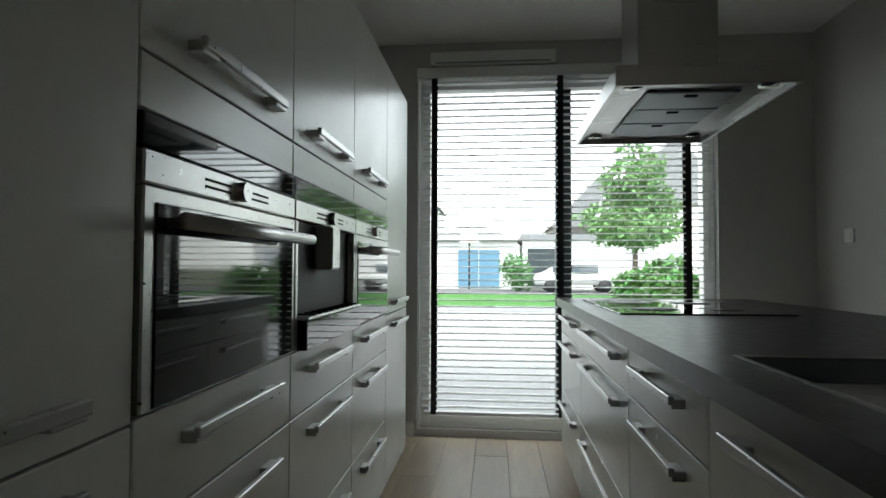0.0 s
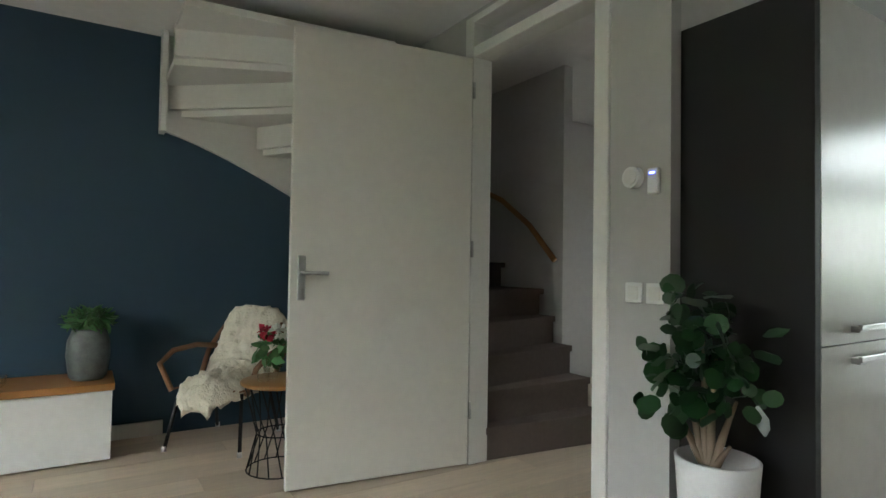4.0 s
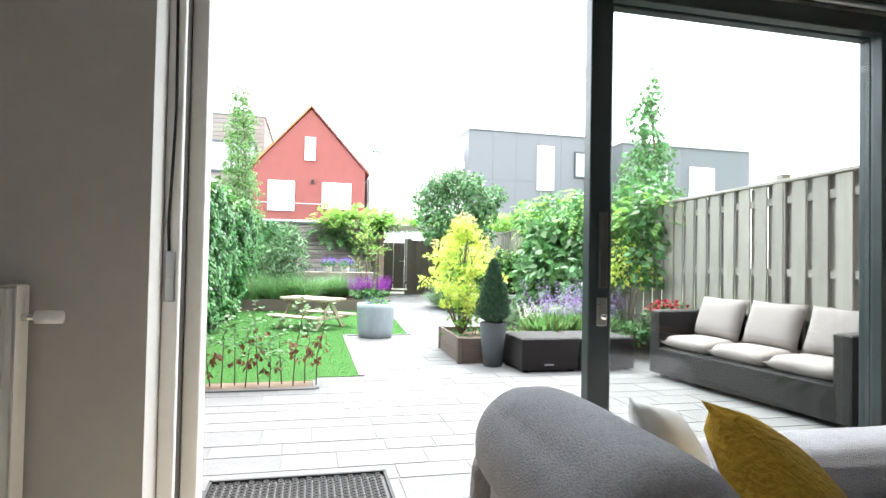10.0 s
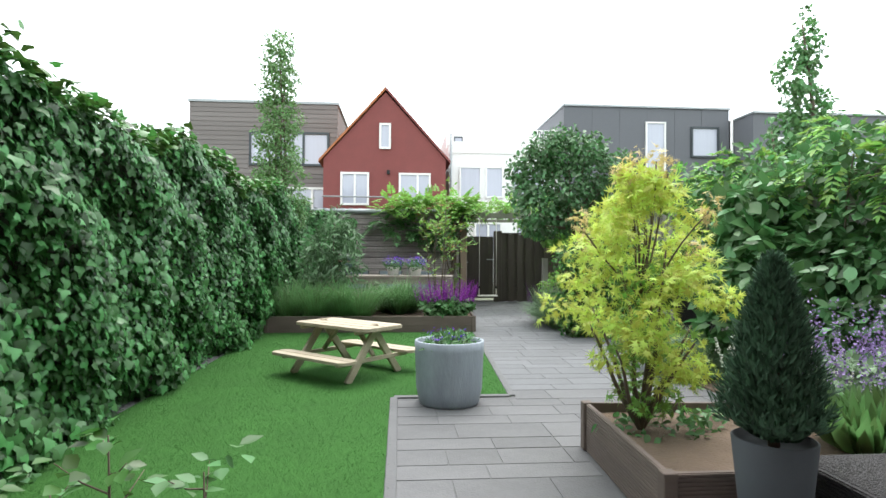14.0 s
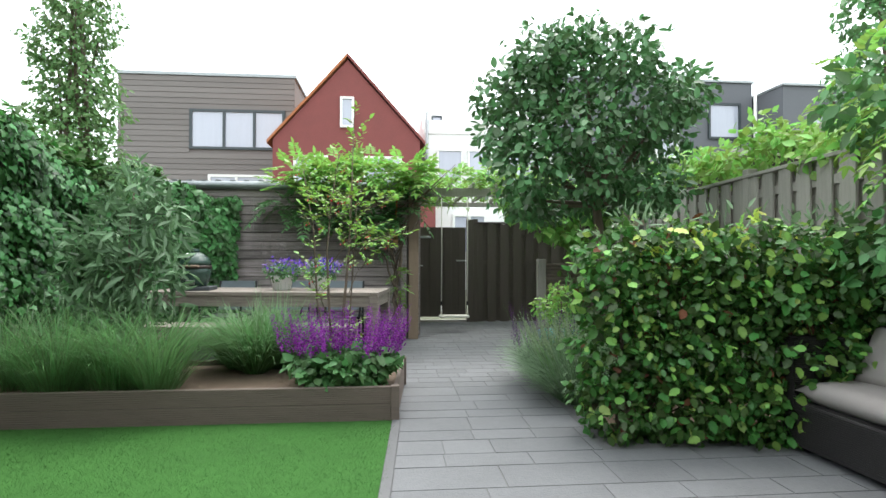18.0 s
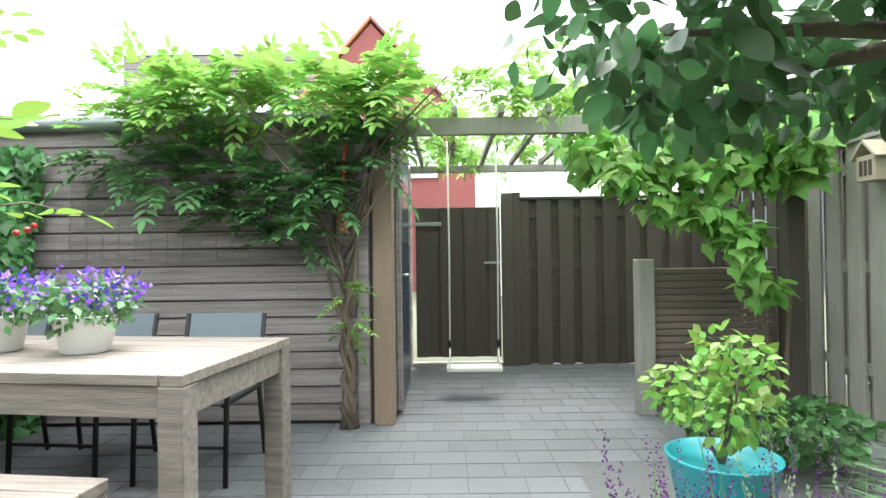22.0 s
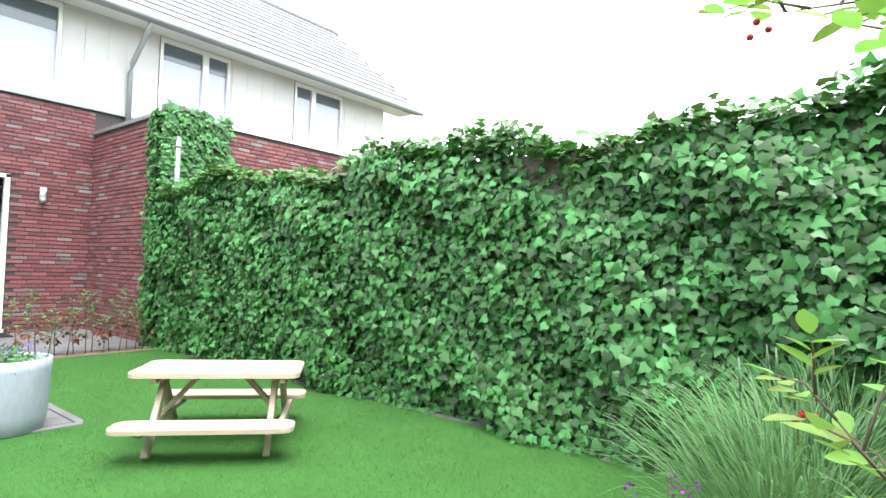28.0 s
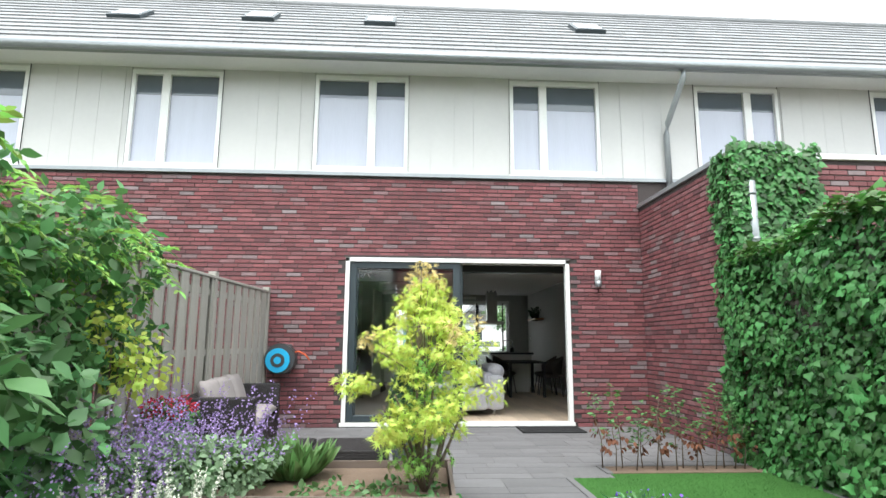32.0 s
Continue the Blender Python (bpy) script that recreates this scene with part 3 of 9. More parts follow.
for nm, a, b in (("baseboard_east", (XR - 0.016, -3.55, 0), (XR - 0.001, YB - 0.02, 0.09)), ("baseboard_hall", (1.68, YH + 0.001, 0), (XR - 0.02, YH + 0.015, 0.09)), ("baseboard_north", (1.96, YB - 0.016, 0), (XR - 0.02, YB - 0.001, 0.09)),
                 ("baseboard_west", (XL + 0.001, YF + 0.02, 0), (XL + 0.016, YB - 0.02, 0.09)), ("baseboard_south", (XL + 0.02, YF + 0.001, 0), (-2.06, YF + 0.016, 0.09)), ("baseboard_entry", (-0.12, YF + 0.001, 0), (0.40, YF + 0.016, 0.09))):
    tagged(box(nm, a, b, M["frame"]), "white painted baseboard", "baseboard", **S)

# sliding garden door
D0, D1, DZ = -1.445, 1.882, 2.385
dr = thing("door_1", "white-framed sliding garden door, one half slid open", "sliding door", (0, 0, 0), kind="structure")
for nm, a, b in (("outer_frame", (D0, -0.09, 0.03), (D0 + 0.06, 0.02, DZ)), ("outer_frame", (D1 - 0.06, -0.09, 0.03), (D1, 0.02, DZ)), ("outer_frame", (D0, -0.09, DZ - 0.06), (D1, 0.02, DZ)), ("door_sill", (D0 - 0.02, -0.16, -0.02), (D1 + 0.02, 0.03, 0.03))):
    box(nm, a, b, M["white"], dr, 0.004)
def sash(x0, x1, y0, nm):
    for a, b in (((x0, y0, 0.035), (x0 + 0.10, y0 + 0.06, DZ - 0.062)), ((x1 - 0.10, y0, 0.035), (x1, y0 + 0.06, DZ - 0.062)), ((x0 + 0.10, y0, 0.035), (x1 - 0.10, y0 + 0.06, 0.125)), ((x0 + 0.10, y0, DZ - 0.15), (x1 - 0.10, y0 + 0.06, DZ - 0.062))):
        box("sash_frame", a, b, M["anthracite"], dr, 0.004)
    g = box(nm, (x0 + 0.10, y0 + 0.025, 0.125), (x1 - 0.10, y0 + 0.035, DZ - 0.15), M["glass"], dr)
    g.visible_shadow = False
sash(0.20, D1 - 0.06, -0.085, "fixed_pane")
sash(0.15, 1.80, -0.165, "sliding_pane")
box("inner_frame", (D0 - 0.053, -0.20, 0.0), (D0, -0.163, 2.40), M["white"], dr, 0.003)
box("inner_frame", (D1, -0.34, 0.0), (D1 + 0.055, -0.09, 2.40), M["white"], dr, 0.003)
box("pull_handle", (0.19, -0.185, 0.98), (0.225, -0.165, 1.30), M["plastic"], dr, 0.004)
box("lock_plate", (0.185, -0.18, 0.82), (0.23, -0.165, 0.94), M["steel"], dr, 0.004)
tube("lock_cylinder", [(0.207, -0.165, 0.86), (0.207, -0.20, 0.86)], 0.012, M["chrome"], dr)
bl = thing("roller_blind", "black roller blind cassette above the garden door", "blind", (0, 0, 0))
box("cassette", (D0 - 0.06, -0.44, 2.235), (0.20, YB - 0.005, 2.345), M["black"], bl, 0.012)
box("cassette", (0.22, -0.44, 2.235), (1.93, YB - 0.005, 2.345), M["black"], bl, 0.012)
for x0, x1 in ((-1.3, 0.1), (0.3, 0.95), (1.05, 1.9)):
    tube("roller_tube", [(x0, -0.40, 2.225), (x1, -0.40, 2.225)], 0.012, M["zinc"], bl)
for x in (1.93, 0.201):
    box("bracket", (x, -0.45, 2.20), (x + 0.02, YB - 0.005, 2.36), M["black"], bl, 0.003)
vt = thing("wall_vent", "white ventilation grille above the garden door", "vent", (0, 0, 0))
box("grille", (1.0, YB - 0.05, 2.42), (1.86, YB - 0.001, 2.53), M["white"], vt, 0.006)
box("slot", (1.02, YB - 0.054, 2.43), (1.84, YB - 0.049, 2.445), M["tape"], vt)
for x in (1.05, 1.81):
    lathe("screw", [(0.008, 0), (0.008, 0.004)], M["steel"], vt, 8, at=(x, YB - 0.054, 2.48))
lc = thing("door_cable", "black cable with handle beside the garden door", "cable", (0, 0, 0))
tube("cord", [(D0 - 0.03, -0.20, 2.1), (D0 - 0.02, -0.21, 1.6), (D0 - 0.035, -0.21, 1.2), (D0 - 0.03, -0.2, 1.0)], 0.005, M["tape"], lc)
box("latch", (D0 - 0.045, -0.21, 0.92), (D0 - 0.01, -0.165, 1.10), M["steel"], lc, 0.004)

# street window with venetian blind
wd = thing("window_1", "tall white-framed street window behind a venetian blind", "window", (0, 0, 0), kind="structure")
W0, W1 = -2.03, -0.15
for a, b in (((W0, YF - 0.12, 0.05), (W0 + 0.07, YF - 0.04, 2.35)), ((W1 - 0.07, YF - 0.12, 0.05), (W1, YF - 0.04, 2.35)), ((W0 + 0.07, YF - 0.12, 2.27), (W1 - 0.07, YF - 0.04, 2.35)), ((W0 + 0.07, YF - 0.12, 0.05), (W1 - 0.07, YF - 0.04, 0.13)), ((-1.14, YF - 0.12, 0.13), (-1.04, YF - 0.04, 2.27))):
    box("window_frame", a, b, M["white"] if b[2] != 2.27 or a[0] < -1.5 or a[0] > -0.5 else M["anthracite"], wd, 0.004)
for x0, x1 in ((W0 + 0.07, -1.14), (-1.04, W1 - 0.07)):
    g = box("pane", (x0, YF - 0.085, 0.13), (x1, YF - 0.075, 2.27), M["glass"], wd)
    g.visible_shadow = False
box("window_sill", (W0 - 0.02, YF - 0.34, 0.0), (W1 + 0.02, YF - 0.2, 0.05), M["zinc"], wd, 0.004)
vb = thing("venetian_blind", "white venetian blind with black ladder tapes, slats open", "blind", (0, YF + 0.035, 0))
box("head_rail", (W0 + 0.0, -0.03, 2.32), (W1 + 0.01, 0.035, 2.39), M["white"], vb, 0.004)
box("bottom_rail", (W0 + 0.04, -0.025, 0.155), (W1 - 0.04, 0.025, 0.175), M["blind"], vb, 0.004)
slat = None
for i in range(50):
    z = 0.205 + i * 0.0425
    if slat is None:
        bm = bmesh.new()
        pts = [(-0.025, 0.002), (-0.012, 0.005), (0.0, 0.006), (0.012, 0.005), (0.025, 0.002)]
        q = [[bm.verts.new((x, y, h + s)) for y, h in pts] for x in (W0 + 0.03, W1 - 0.03) for s in (0, -0.003)]
        for r0, r1 in ((0, 2), (3, 1)):
            for k in range(4):
                bm.faces.new((q[r0][k], q[r1][k], q[r1][k + 1], q[r0][k + 1]))
        for k in (0, 4):
            bm.faces.new((q[0][k], q[1][k], q[3][k], q[2][k]))
        slat = bm_to("slat", bm, M["blind"], vb)
    else:
        o = slat.copy()
        scene.collection.objects.link(o)
        o.parent = vb
    (slat if i == 0 else o).matrix_basis = pose(0, 0, z, -1)
for x in (-0.255, -1.06, -1.84):
    box("ladder_tape", (x - 0.018, 0.027, 0.16), (x + 0.018, 0.0285, 2.33), M["tape"], vb)
    box("ladder_tape", (x - 0.018, -0.0285, 0.16), (x + 0.018, -0.027, 2.33), M["tape"], vb)
tube("pull_cord", [(-1.95, 0.04, 2.33), (-1.96, 0.04, 1.6), (-1.95, 0.045, 1.1)], 0.003, M["ropewhite"], vb)
vk = thing("window_vent", "white ventilation grille above the street window", "vent", (0, 0, 0))
box("grille", (-1.04, YF + 0.001, 2.415), (-0.22, YF + 0.04, 2.505), M["white"], vk, 0.006)
box("slot", (-1.0, YF + 0.039, 2.425), (-0.26, YF + 0.043, 2.435), M["zinc"], vk)

# unseen glazed front door at the end of the hall, added to let daylight in
fd = thing("door_3", "unseen white front door with a narrow tall glass pane, added to light the hall", "door", (0, 0, 0), kind="structure")
for a, b in (((0.72, YF - 0.13, 0), (1.04, YF - 0.06, 2.34)), ((1.34, YF - 0.13, 0), (1.66, YF - 0.06, 2.34)), ((1.04, YF - 0.13, 2.10), (1.34, YF - 0.06, 2.34)), ((1.04, YF - 0.13, 0), (1.34, YF - 0.06, 0.50))):
    box("door_rail", a, b, M["white"], fd, 0.004)
box("pane", (1.04, YF - 0.10, 0.50), (1.34, YF - 0.09, 2.10), M["glass"], fd).visible_shadow = False

# hall door, frame with a fanlight, stairs
hd = thing("door_2", "off-white interior door standing open to the living room", "door", (1.60, YH + 0.02, 0.012), rz=83, kind="structure")
leaf_ = box("leaf", (0.0, -0.02, 0.0), (0.99, 0.02, 2.28), M["door"], hd, 0.003)
for s in (1, -1):
    box("handle_plate", (0.915, s * 0.02, 0.92), (0.955, s * 0.028, 1.14), M["steel"], leaf_, 0.004)
    tube("door_handle", [(0.935, s * 0.025, 1.055), (0.935, s * 0.065, 1.055), (0.90, s * 0.068, 1.055), (0.81, s * 0.066, 1.055)], 0.010, M["steel"], leaf_)
for z in (0.25, 1.15, 2.05):
    tube("hinge", [(-0.012, 0.02, z), (-0.012, 0.02, z + 0.09)], 0.009, M["steel"], hd)
df = thing("door_frame", "off-white door frame with a glazed fanlight", "door frame", (0, 0, 0), kind="structure")
for a, b in (((0.60, YH - 0.12, 0), (0.68, YH + 0.015, 2.54)), ((1.585, YH - 0.12, 0), (1.665, YH + 0.015, 2.54)), ((0.68, YH - 0.12, 2.30), (1.585, YH + 0.015, 2.36)), ((0.68, YH - 0.12, 2.50), (1.585, YH + 0.015, 2.54))):
    box("frame_member", a, b, M["frame"], df, 0.004)
box("fanlight_pane", (0.68, YH - 0.06, 2.36), (1.585, YH - 0.052, 2.50), M["glass"], df).visible_shadow = False
box("stop", (0.66, YH - 0.05, 0), (0.70, YH - 0.02, 2.30), M["frame"], df, 0.003)
st = thing("staircase", "winding staircase with grey carpeted treads and white underside", "stairs", (0, 0, 0), kind="structure")
NX, NY = 2.02, -4.66
def clip_ray(a):
    dx, dy = math.cos(a), math.sin(a)
    t = 9.0
    if dx > 1e-6: t = min(t, (XR - 0.02 - NX) / dx)
    if dx < -1e-6: t = min(t, (1.70 - NX) / dx)
    if dy > 1e-6: t = min(t, (-3.50 - NY) / dy)
    if dy < -1e-6: t = min(t, (-5.97 - NY) / dy)
    return Vector((NX + dx * t, NY + dy * t, 0)), t
corner_angles = [math.atan2(-5.97 - NY, 1.70 - NX), math.atan2(-5.97 - NY, XR - 0.02 - NX), math.atan2(-3.50 - NY, XR - 0.02 - NX), math.atan2(-3.50 - NY, 1.70 - NX)]
def wedge(a0, a1, z0, z1, nm, material, grow=0.0):
    angs = [a0] + [a for a in corner_angles if a0 < a < a1] + [a1]
    pts = [Vector((NX, NY, 0))] + [clip_ray(a)[0] for a in angs]
    bm = bmesh.new()
    lo = [bm.verts.new((p.x, p.y, z0)) for p in pts]
    hi = [bm.verts.new((p.x, p.y, z1)) for p in pts]
    bm.faces.new(lo[::-1]), bm.faces.new(hi)
    for i in range(len(pts)):
        j = (i + 1) % len(pts)
        bm.faces.new((lo[i], lo[j], hi[j], hi[i]))
    bm_to(nm, bm, material, st)
def step_slab(i, quad, nm, z0, z1, material):
    bm = bmesh.new()
    lo, hi = [bm.verts.new((x, y, z0)) for x, y in quad], [bm.verts.new((x, y, z1)) for x, y in quad]
    bm.faces.new(lo[::-1]), bm.faces.new(hi)
    for k in range(4):
        bm.faces.new((lo[k], lo[(k + 1) % 4], hi[(k + 1) % 4], hi[k]))
    bmesh.ops.recalc_face_normals(bm, faces=bm.faces[:])
    bm_to(nm, bm, material, st)
for i in range(13):
    z = 0.19 * (i + 1)
    mt = M["carpet"] if i < 7 else M["frame"]
    if i < 4:
        xi, xo = 1.58 + 0.06 * i, 1.48 + 0.17 * i
        step_slab(i, [(xi, -5.06), (xo, -5.97), (xo + 0.6, -5.97), (xi + 0.45, -5.06)], "tread", z - 0.04, z, mt)
        step_slab(i, [(xi + 0.02, -5.06), (xo + 0.02, -5.97), (xo + 0.04, -5.97), (xi + 0.04, -5.06)], "riser", z - 0.19, z - 0.04, mt)
    else:
        a0 = radians(-84 + 18.8 * (i - 4))
        wedge(a0 - radians(2), a0 + radians(18.8), z - 0.04, z, "tread", mt)
        wedge(a0, a0 + radians(2.0), z - 0.19, z - 0.04, "riser", mt)
# the white string board on the side wall, cut to the stair's curve
bm = bmesh.new()
prev = None
for k in range(15):
    y = -3.50 - 1.45 * k / 14
    zb = 1.95 - 0.30 * (k / 14) - 0.42 * (k / 14) ** 1.5
    zt = CZ if k < 2 else min(CZ, zb + 0.62)
    cur = [bm.verts.new(p) for p in ((XR - 0.055, y, zb), (XR - 0.015, y, zb), (XR - 0.015, y, zt), (XR - 0.055, y, zt))]
    if prev:
        for q in range(4):
            bm.faces.new((prev[q], cur[q], cur[(q + 1) % 4], prev[(q + 1) % 4]))
    else:
        bm.faces.new(cur)
    prev = cur
bm.faces.new(prev[::-1])
bmesh.ops.recalc_face_normals(bm, faces=bm.faces[:])
bm_to("string", bm, M["frame"], st)
box("end_board", (2.90, -3.51, 1.93), (XR - 0.015, -3.475, CZ), M["frame"], st, 0.004)
tube("handrail", [(1.93, -5.90, 1.16), (2.2, -5.90, 1.42), (2.55, -5.91, 1.64), (2.95, -5.90, 1.80)], 0.022, M["oaktop"], st)
th = thing("thermostat", "round white thermostat on the grey wall", "thermostat", (0.47, YH + 0.001, 1.476))
bm = bmesh.new(); add_tube(bm, [(0, 0, 0), (0, 0.03, 0)], 0.042, 24)
bm_to("body", bm, M["white"], th, smooth=False)
bm = bmesh.new(); add_tube(bm, [(0, 0.03, 0), (0, 0.034, 0)], 0.030, 20)
bm_to("dial", bm, M["frame"], th)
ap = thing("alarm_panel", "small grey sensor box with a blue light", "alarm", (0.375, YH + 0.001, 1.452))
box("body", (-0.024, 0, -0.05), (0.024, 0.022, 0.05), M["white"], ap, 0.004)
box("indicator", (-0.012, 0.021, 0.028), (0.012, 0.024, 0.034), mat("blue_led", (0.05, 0.08, 1.0), 0.4, emit=1.5), ap)
def switch(x, y, z, m, lab):
    s = thing("light_switch", lab, "switch", (x, y, z), group="light switches")
    s.matrix_basis = m
    box("plate", (-0.04, 0, -0.04), (0.04, 0.010, 0.04), M["white"], s, 0.003)
    box("rocker", (-0.026, 0.009, -0.026), (0.026, 0.014, 0.026), M["frame"], s, 0.002)
    return s
switch(0, 0, 0, pose(0.47, YH + 0.001, 1.02), "double white switch plate by the hall door")
switch(0, 0, 0, pose(0.37, YH + 0.001, 1.02), "white socket plate by the hall door")
switch(0, 0, 0, pose(XL + 0.001, -8.31, 1.28, 0, 0, -90), "white switch plate on the kitchen wall")
lf = thing("ceiling_light", "chrome ceiling light with four glass cube shades", "lamp", (1.75, -2.0, CZ))
box("canopy", (-0.07, -0.07, -0.10), (0.07, 0.07, 0), M["steel"], lf, 0.004)
for a in (45, 135):
    m = pose(0, 0, -0.16, 0, 0, a)
    box("crossbar", (-0.25, -0.012, -0.012), (0.25, 0.012, 0.012), M["chrome"], lf, 0.003, m=m)
    for s in (-0.24, 0.24):
        box("glass_shade", (s - 0.055, -0.055, -0.05), (s + 0.055, 0.055, 0.01), M["glass"], lf, 0.006, m=m)
        box("bulb", (s - 0.02, -0.02, -0.04), (s + 0.02, 0.02, 0.0), M["chrome"], lf, 0.004, m=m)
for a in (20, 200, 300):
    v = Matrix.Rotation(radians(a), 3, "Z") @ Vector((0.09, 0, -0.26))
    tube("spot_arm", [(0, 0, -0.1), tuple(v)], 0.012, M["chrome"], lf)
sd = thing("smoke_detector", "round white smoke detector", "smoke detector", (-0.21, -7.66, CZ))
lathe("body", [(0.055, -0.04), (0.062, -0.02), (0.062, 0)], M["white"], sd, 24)
lathe("base", [(0.07, -0.012), (0.07, 0.0)], M["white"], sd, 24)

# ---------------------------------------------------------------- kitchen
KZ = 2.03
def bar_handle(parent, y0, y1, z):
    box("handle", (XC - 0.052, y0, z - 0.006), (XC - 0.040, y1, z + 0.012), M["steel"], parent, 0.002)
    for y in (y0, y1 - 0.055):
        box("handle_foot", (XC - 0.046, y, z - 0.014), (XC - 0.0175, y + 0.055, z + 0.006), M["steel"], parent, 0.002)
def cab_unit(y1, y0, fronts, label):
    c = thing("tall_cabinet", label, "cabinet", (0, 0, 0), group="tall kitchen cabinets")
    box("carcass", (XC + 0.003, y0 + 0.001, 0.1), (0.42, y1 - 0.001, KZ - 0.002), M["gloss"], c)
    box("plinth", (XC + 0.05, y0 + 0.002, 0), (0.42, y1 - 0.002, 0.1), M["gloss"], c)
    for z0, z1, hz in fronts:
        fr_ = box("front", (XC - 0.018, y0 + 0.002, z0 + 0.002), (XC + 0.001, y1 - 0.002, z1 - 0.002), M["gloss"], c, 0.002)
        if hz:
            bar_handle(fr_, y0 + 0.12, y1 - (0.12 if y1 < -5.5 else 0.20), hz)
    return c
low = [(0.1, 0.41, 0.355), (0.41, 0.72, 0.665), (0.72, 0.884, 0.83)]
cab_unit(-5.06, -5.71, [(0.1, 0.877, 0.825), (0.877, KZ, 0.93)], "tall cream cabinet with built-in fridge doors and steel bar handles")
for n, y in enumerate((-5.71, -6.31, -6.91)):
    cab_unit(y, y - 0.6, low + [(1.317, 1.402, None), (1.402, KZ, 1.455)], "tall cream cabinet housing a built-in appliance")
    a = thing("built_in_oven" if n != 1 else "coffee_machine", ("compact built-in oven with black glass and steel trim", "built-in coffee machine with a steel front", "compact built-in steam oven with black glass")[n], "oven" if n != 1 else "coffee machine", (XC - 0.02, y, 0.887))
    box("housing", (0.025, -0.59, 0.002), (0.5, -0.01, 0.425), M["plastic"], a)
    box("top_glass", (-0.004, -0.597, 0.377), (0.018, -0.003, 0.427), M["blackglass"], a, 0.002)
    box("control_panel", (-0.006, -0.597, 0.325), (0.018, -0.003, 0.375), M["steel"], a, 0.003)
    bm = bmesh.new(); add_tube(bm, [(-0.004, -0.30, 0.350), (-0.022, -0.30, 0.350)], 0.019, 24)
    bm_to("dial", bm, M["steel"], a, "chrome dial")
    for yy in (-0.215, -0.385):
        for dz in (-0.008, 0.004):
            box("button_row", (-0.008, yy - 0.045, 0.349 + dz), (-0.005, yy + 0.045, 0.353 + dz), M["rubber"], a)
    if n != 1:
        od = box("oven_door", (-0.006, -0.597, 0.0), (0.018, -0.003, 0.323), M["steel"], a, 0.003)
        box("door_glass", (-0.009, -0.578, 0.004), (0.0, -0.030, 0.300), M["blackglass"], od, 0.002)
        tube("door_handle", [(-0.055, -0.575, 0.272), (-0.055, -0.3, 0.272), (-0.055, -0.025, 0.272)], 0.013, M["steel"], od, 12)
        for yy in (-0.54, -0.06):
            tube("handle_post", [(-0.05, yy, 0.272), (0.0, yy, 0.272)], 0.008, M["steel"], od)
    else:
        box("side_trim", (-0.006, -0.597, 0.0), (0.018, -0.575, 0.323), M["steel"], a, 0.003)
        box("side_trim", (-0.006, -0.025, 0.0), (0.018, -0.003, 0.323), M["steel"], a, 0.003)
        box("niche_back", (0.019, -0.575, 0.0), (0.024, -0.025, 0.323), M["black"], a)
        box("drip_tray", (-0.03, -0.575, 0.0), (0.018, -0.025, 0.075), M["blackglass"], a, 0.003)
        box("tray_lip", (-0.034, -0.575, 0.075), (0.018, -0.025, 0.082), M["steel"], a, 0.002)
        box("spout", (-0.035, -0.30, 0.20), (0.018, -0.22, 0.322), M["steel"], a, 0.006)
        for k in range(9):
            box("grate_bar", (-0.03, -0.53 + k * 0.055, 0.083), (0.016, -0.524 + k * 0.055, 0.087), M["tape"], a)
cab_unit(-7.51, -8.1, [(0.1, 0.877, 0.825), (0.877, KZ, 0.93)], "tall narrow cream cabinet at the window end")
ep = thing("end_panel", "matt black end panel of the tall cabinets", "panel", (0, 0, 0))
box("panel", (XC - 0.018, -5.058, 0), (0.419, -5.022, KZ + 0.004), M["black"], ep, 0.002)
# island
IX0, IX1, IY0, IY1, IZ = -2.05, -1.0, -8.26, -5.36, 0.925
wt = thing("worktop", "dark grey composite worktop with a sink cut-out", "worktop", (0, 0, 0))
SX0, SX1, SY0, SY1 = -1.56, -1.10, -6.11, -5.66
for a, b in (((IX0, IY0, IZ - 0.045), (IX1, SY0, IZ)), ((IX0, SY1, IZ - 0.045), (IX1, IY1, IZ)), ((IX0, SY0, IZ - 0.045), (SX0, SY1, IZ)), ((SX1, SY0, IZ - 0.045), (IX1, SY1, IZ))):
    box("slab", a, b, M["counter"], wt)
sk = thing("sink", "black undermount sink with steel rim", "sink", (0, 0, 0))
for a, b in (((SX0, SY0, IZ - 0.2), (SX1, SY1, IZ - 0.19)), ((SX0 - 0.01, SY0, IZ - 0.2), (SX0 + 0.002, SY1, IZ - 0.003)), ((SX1 - 0.002, SY0, IZ - 0.2), (SX1 + 0.01, SY1, IZ - 0.003)), ((SX0, SY0 - 0.01, IZ - 0.2), (SX1, SY0 + 0.002, IZ - 0.003)), ((SX0, SY1 - 0.002, IZ - 0.2), (SX1, SY1 + 0.01, IZ - 0.003))):
    box("basin_wall", a, b, M["slate"], sk)
for a, b in (((SX0, SY0, IZ + 0.001), (SX0 + 0.008, SY1, IZ + 0.004)), ((SX1 - 0.008, SY0, IZ + 0.001), (SX1, SY1, IZ + 0.004)), ((SX0, SY0, IZ + 0.001), (SX1, SY0 + 0.008, IZ + 0.004)), ((SX0, SY1 - 0.008, IZ + 0.001), (SX1, SY1, IZ + 0.004))):
    box("rim", a, b, M["steel"], sk)
lathe("drain", [(0.04, 0), (0.045, 0.004)], M["chrome"], sk, 20, at=(-1.33, -5.88, IZ - 0.19))
tp = thing("kitchen_tap", "tall square-arched chrome kitchen tap", "tap", (-1.70, -6.2, IZ))
lathe("base", [(0.027, 0), (0.027, 0.01), (0.018, 0.02)], M["chrome"], tp, 20)
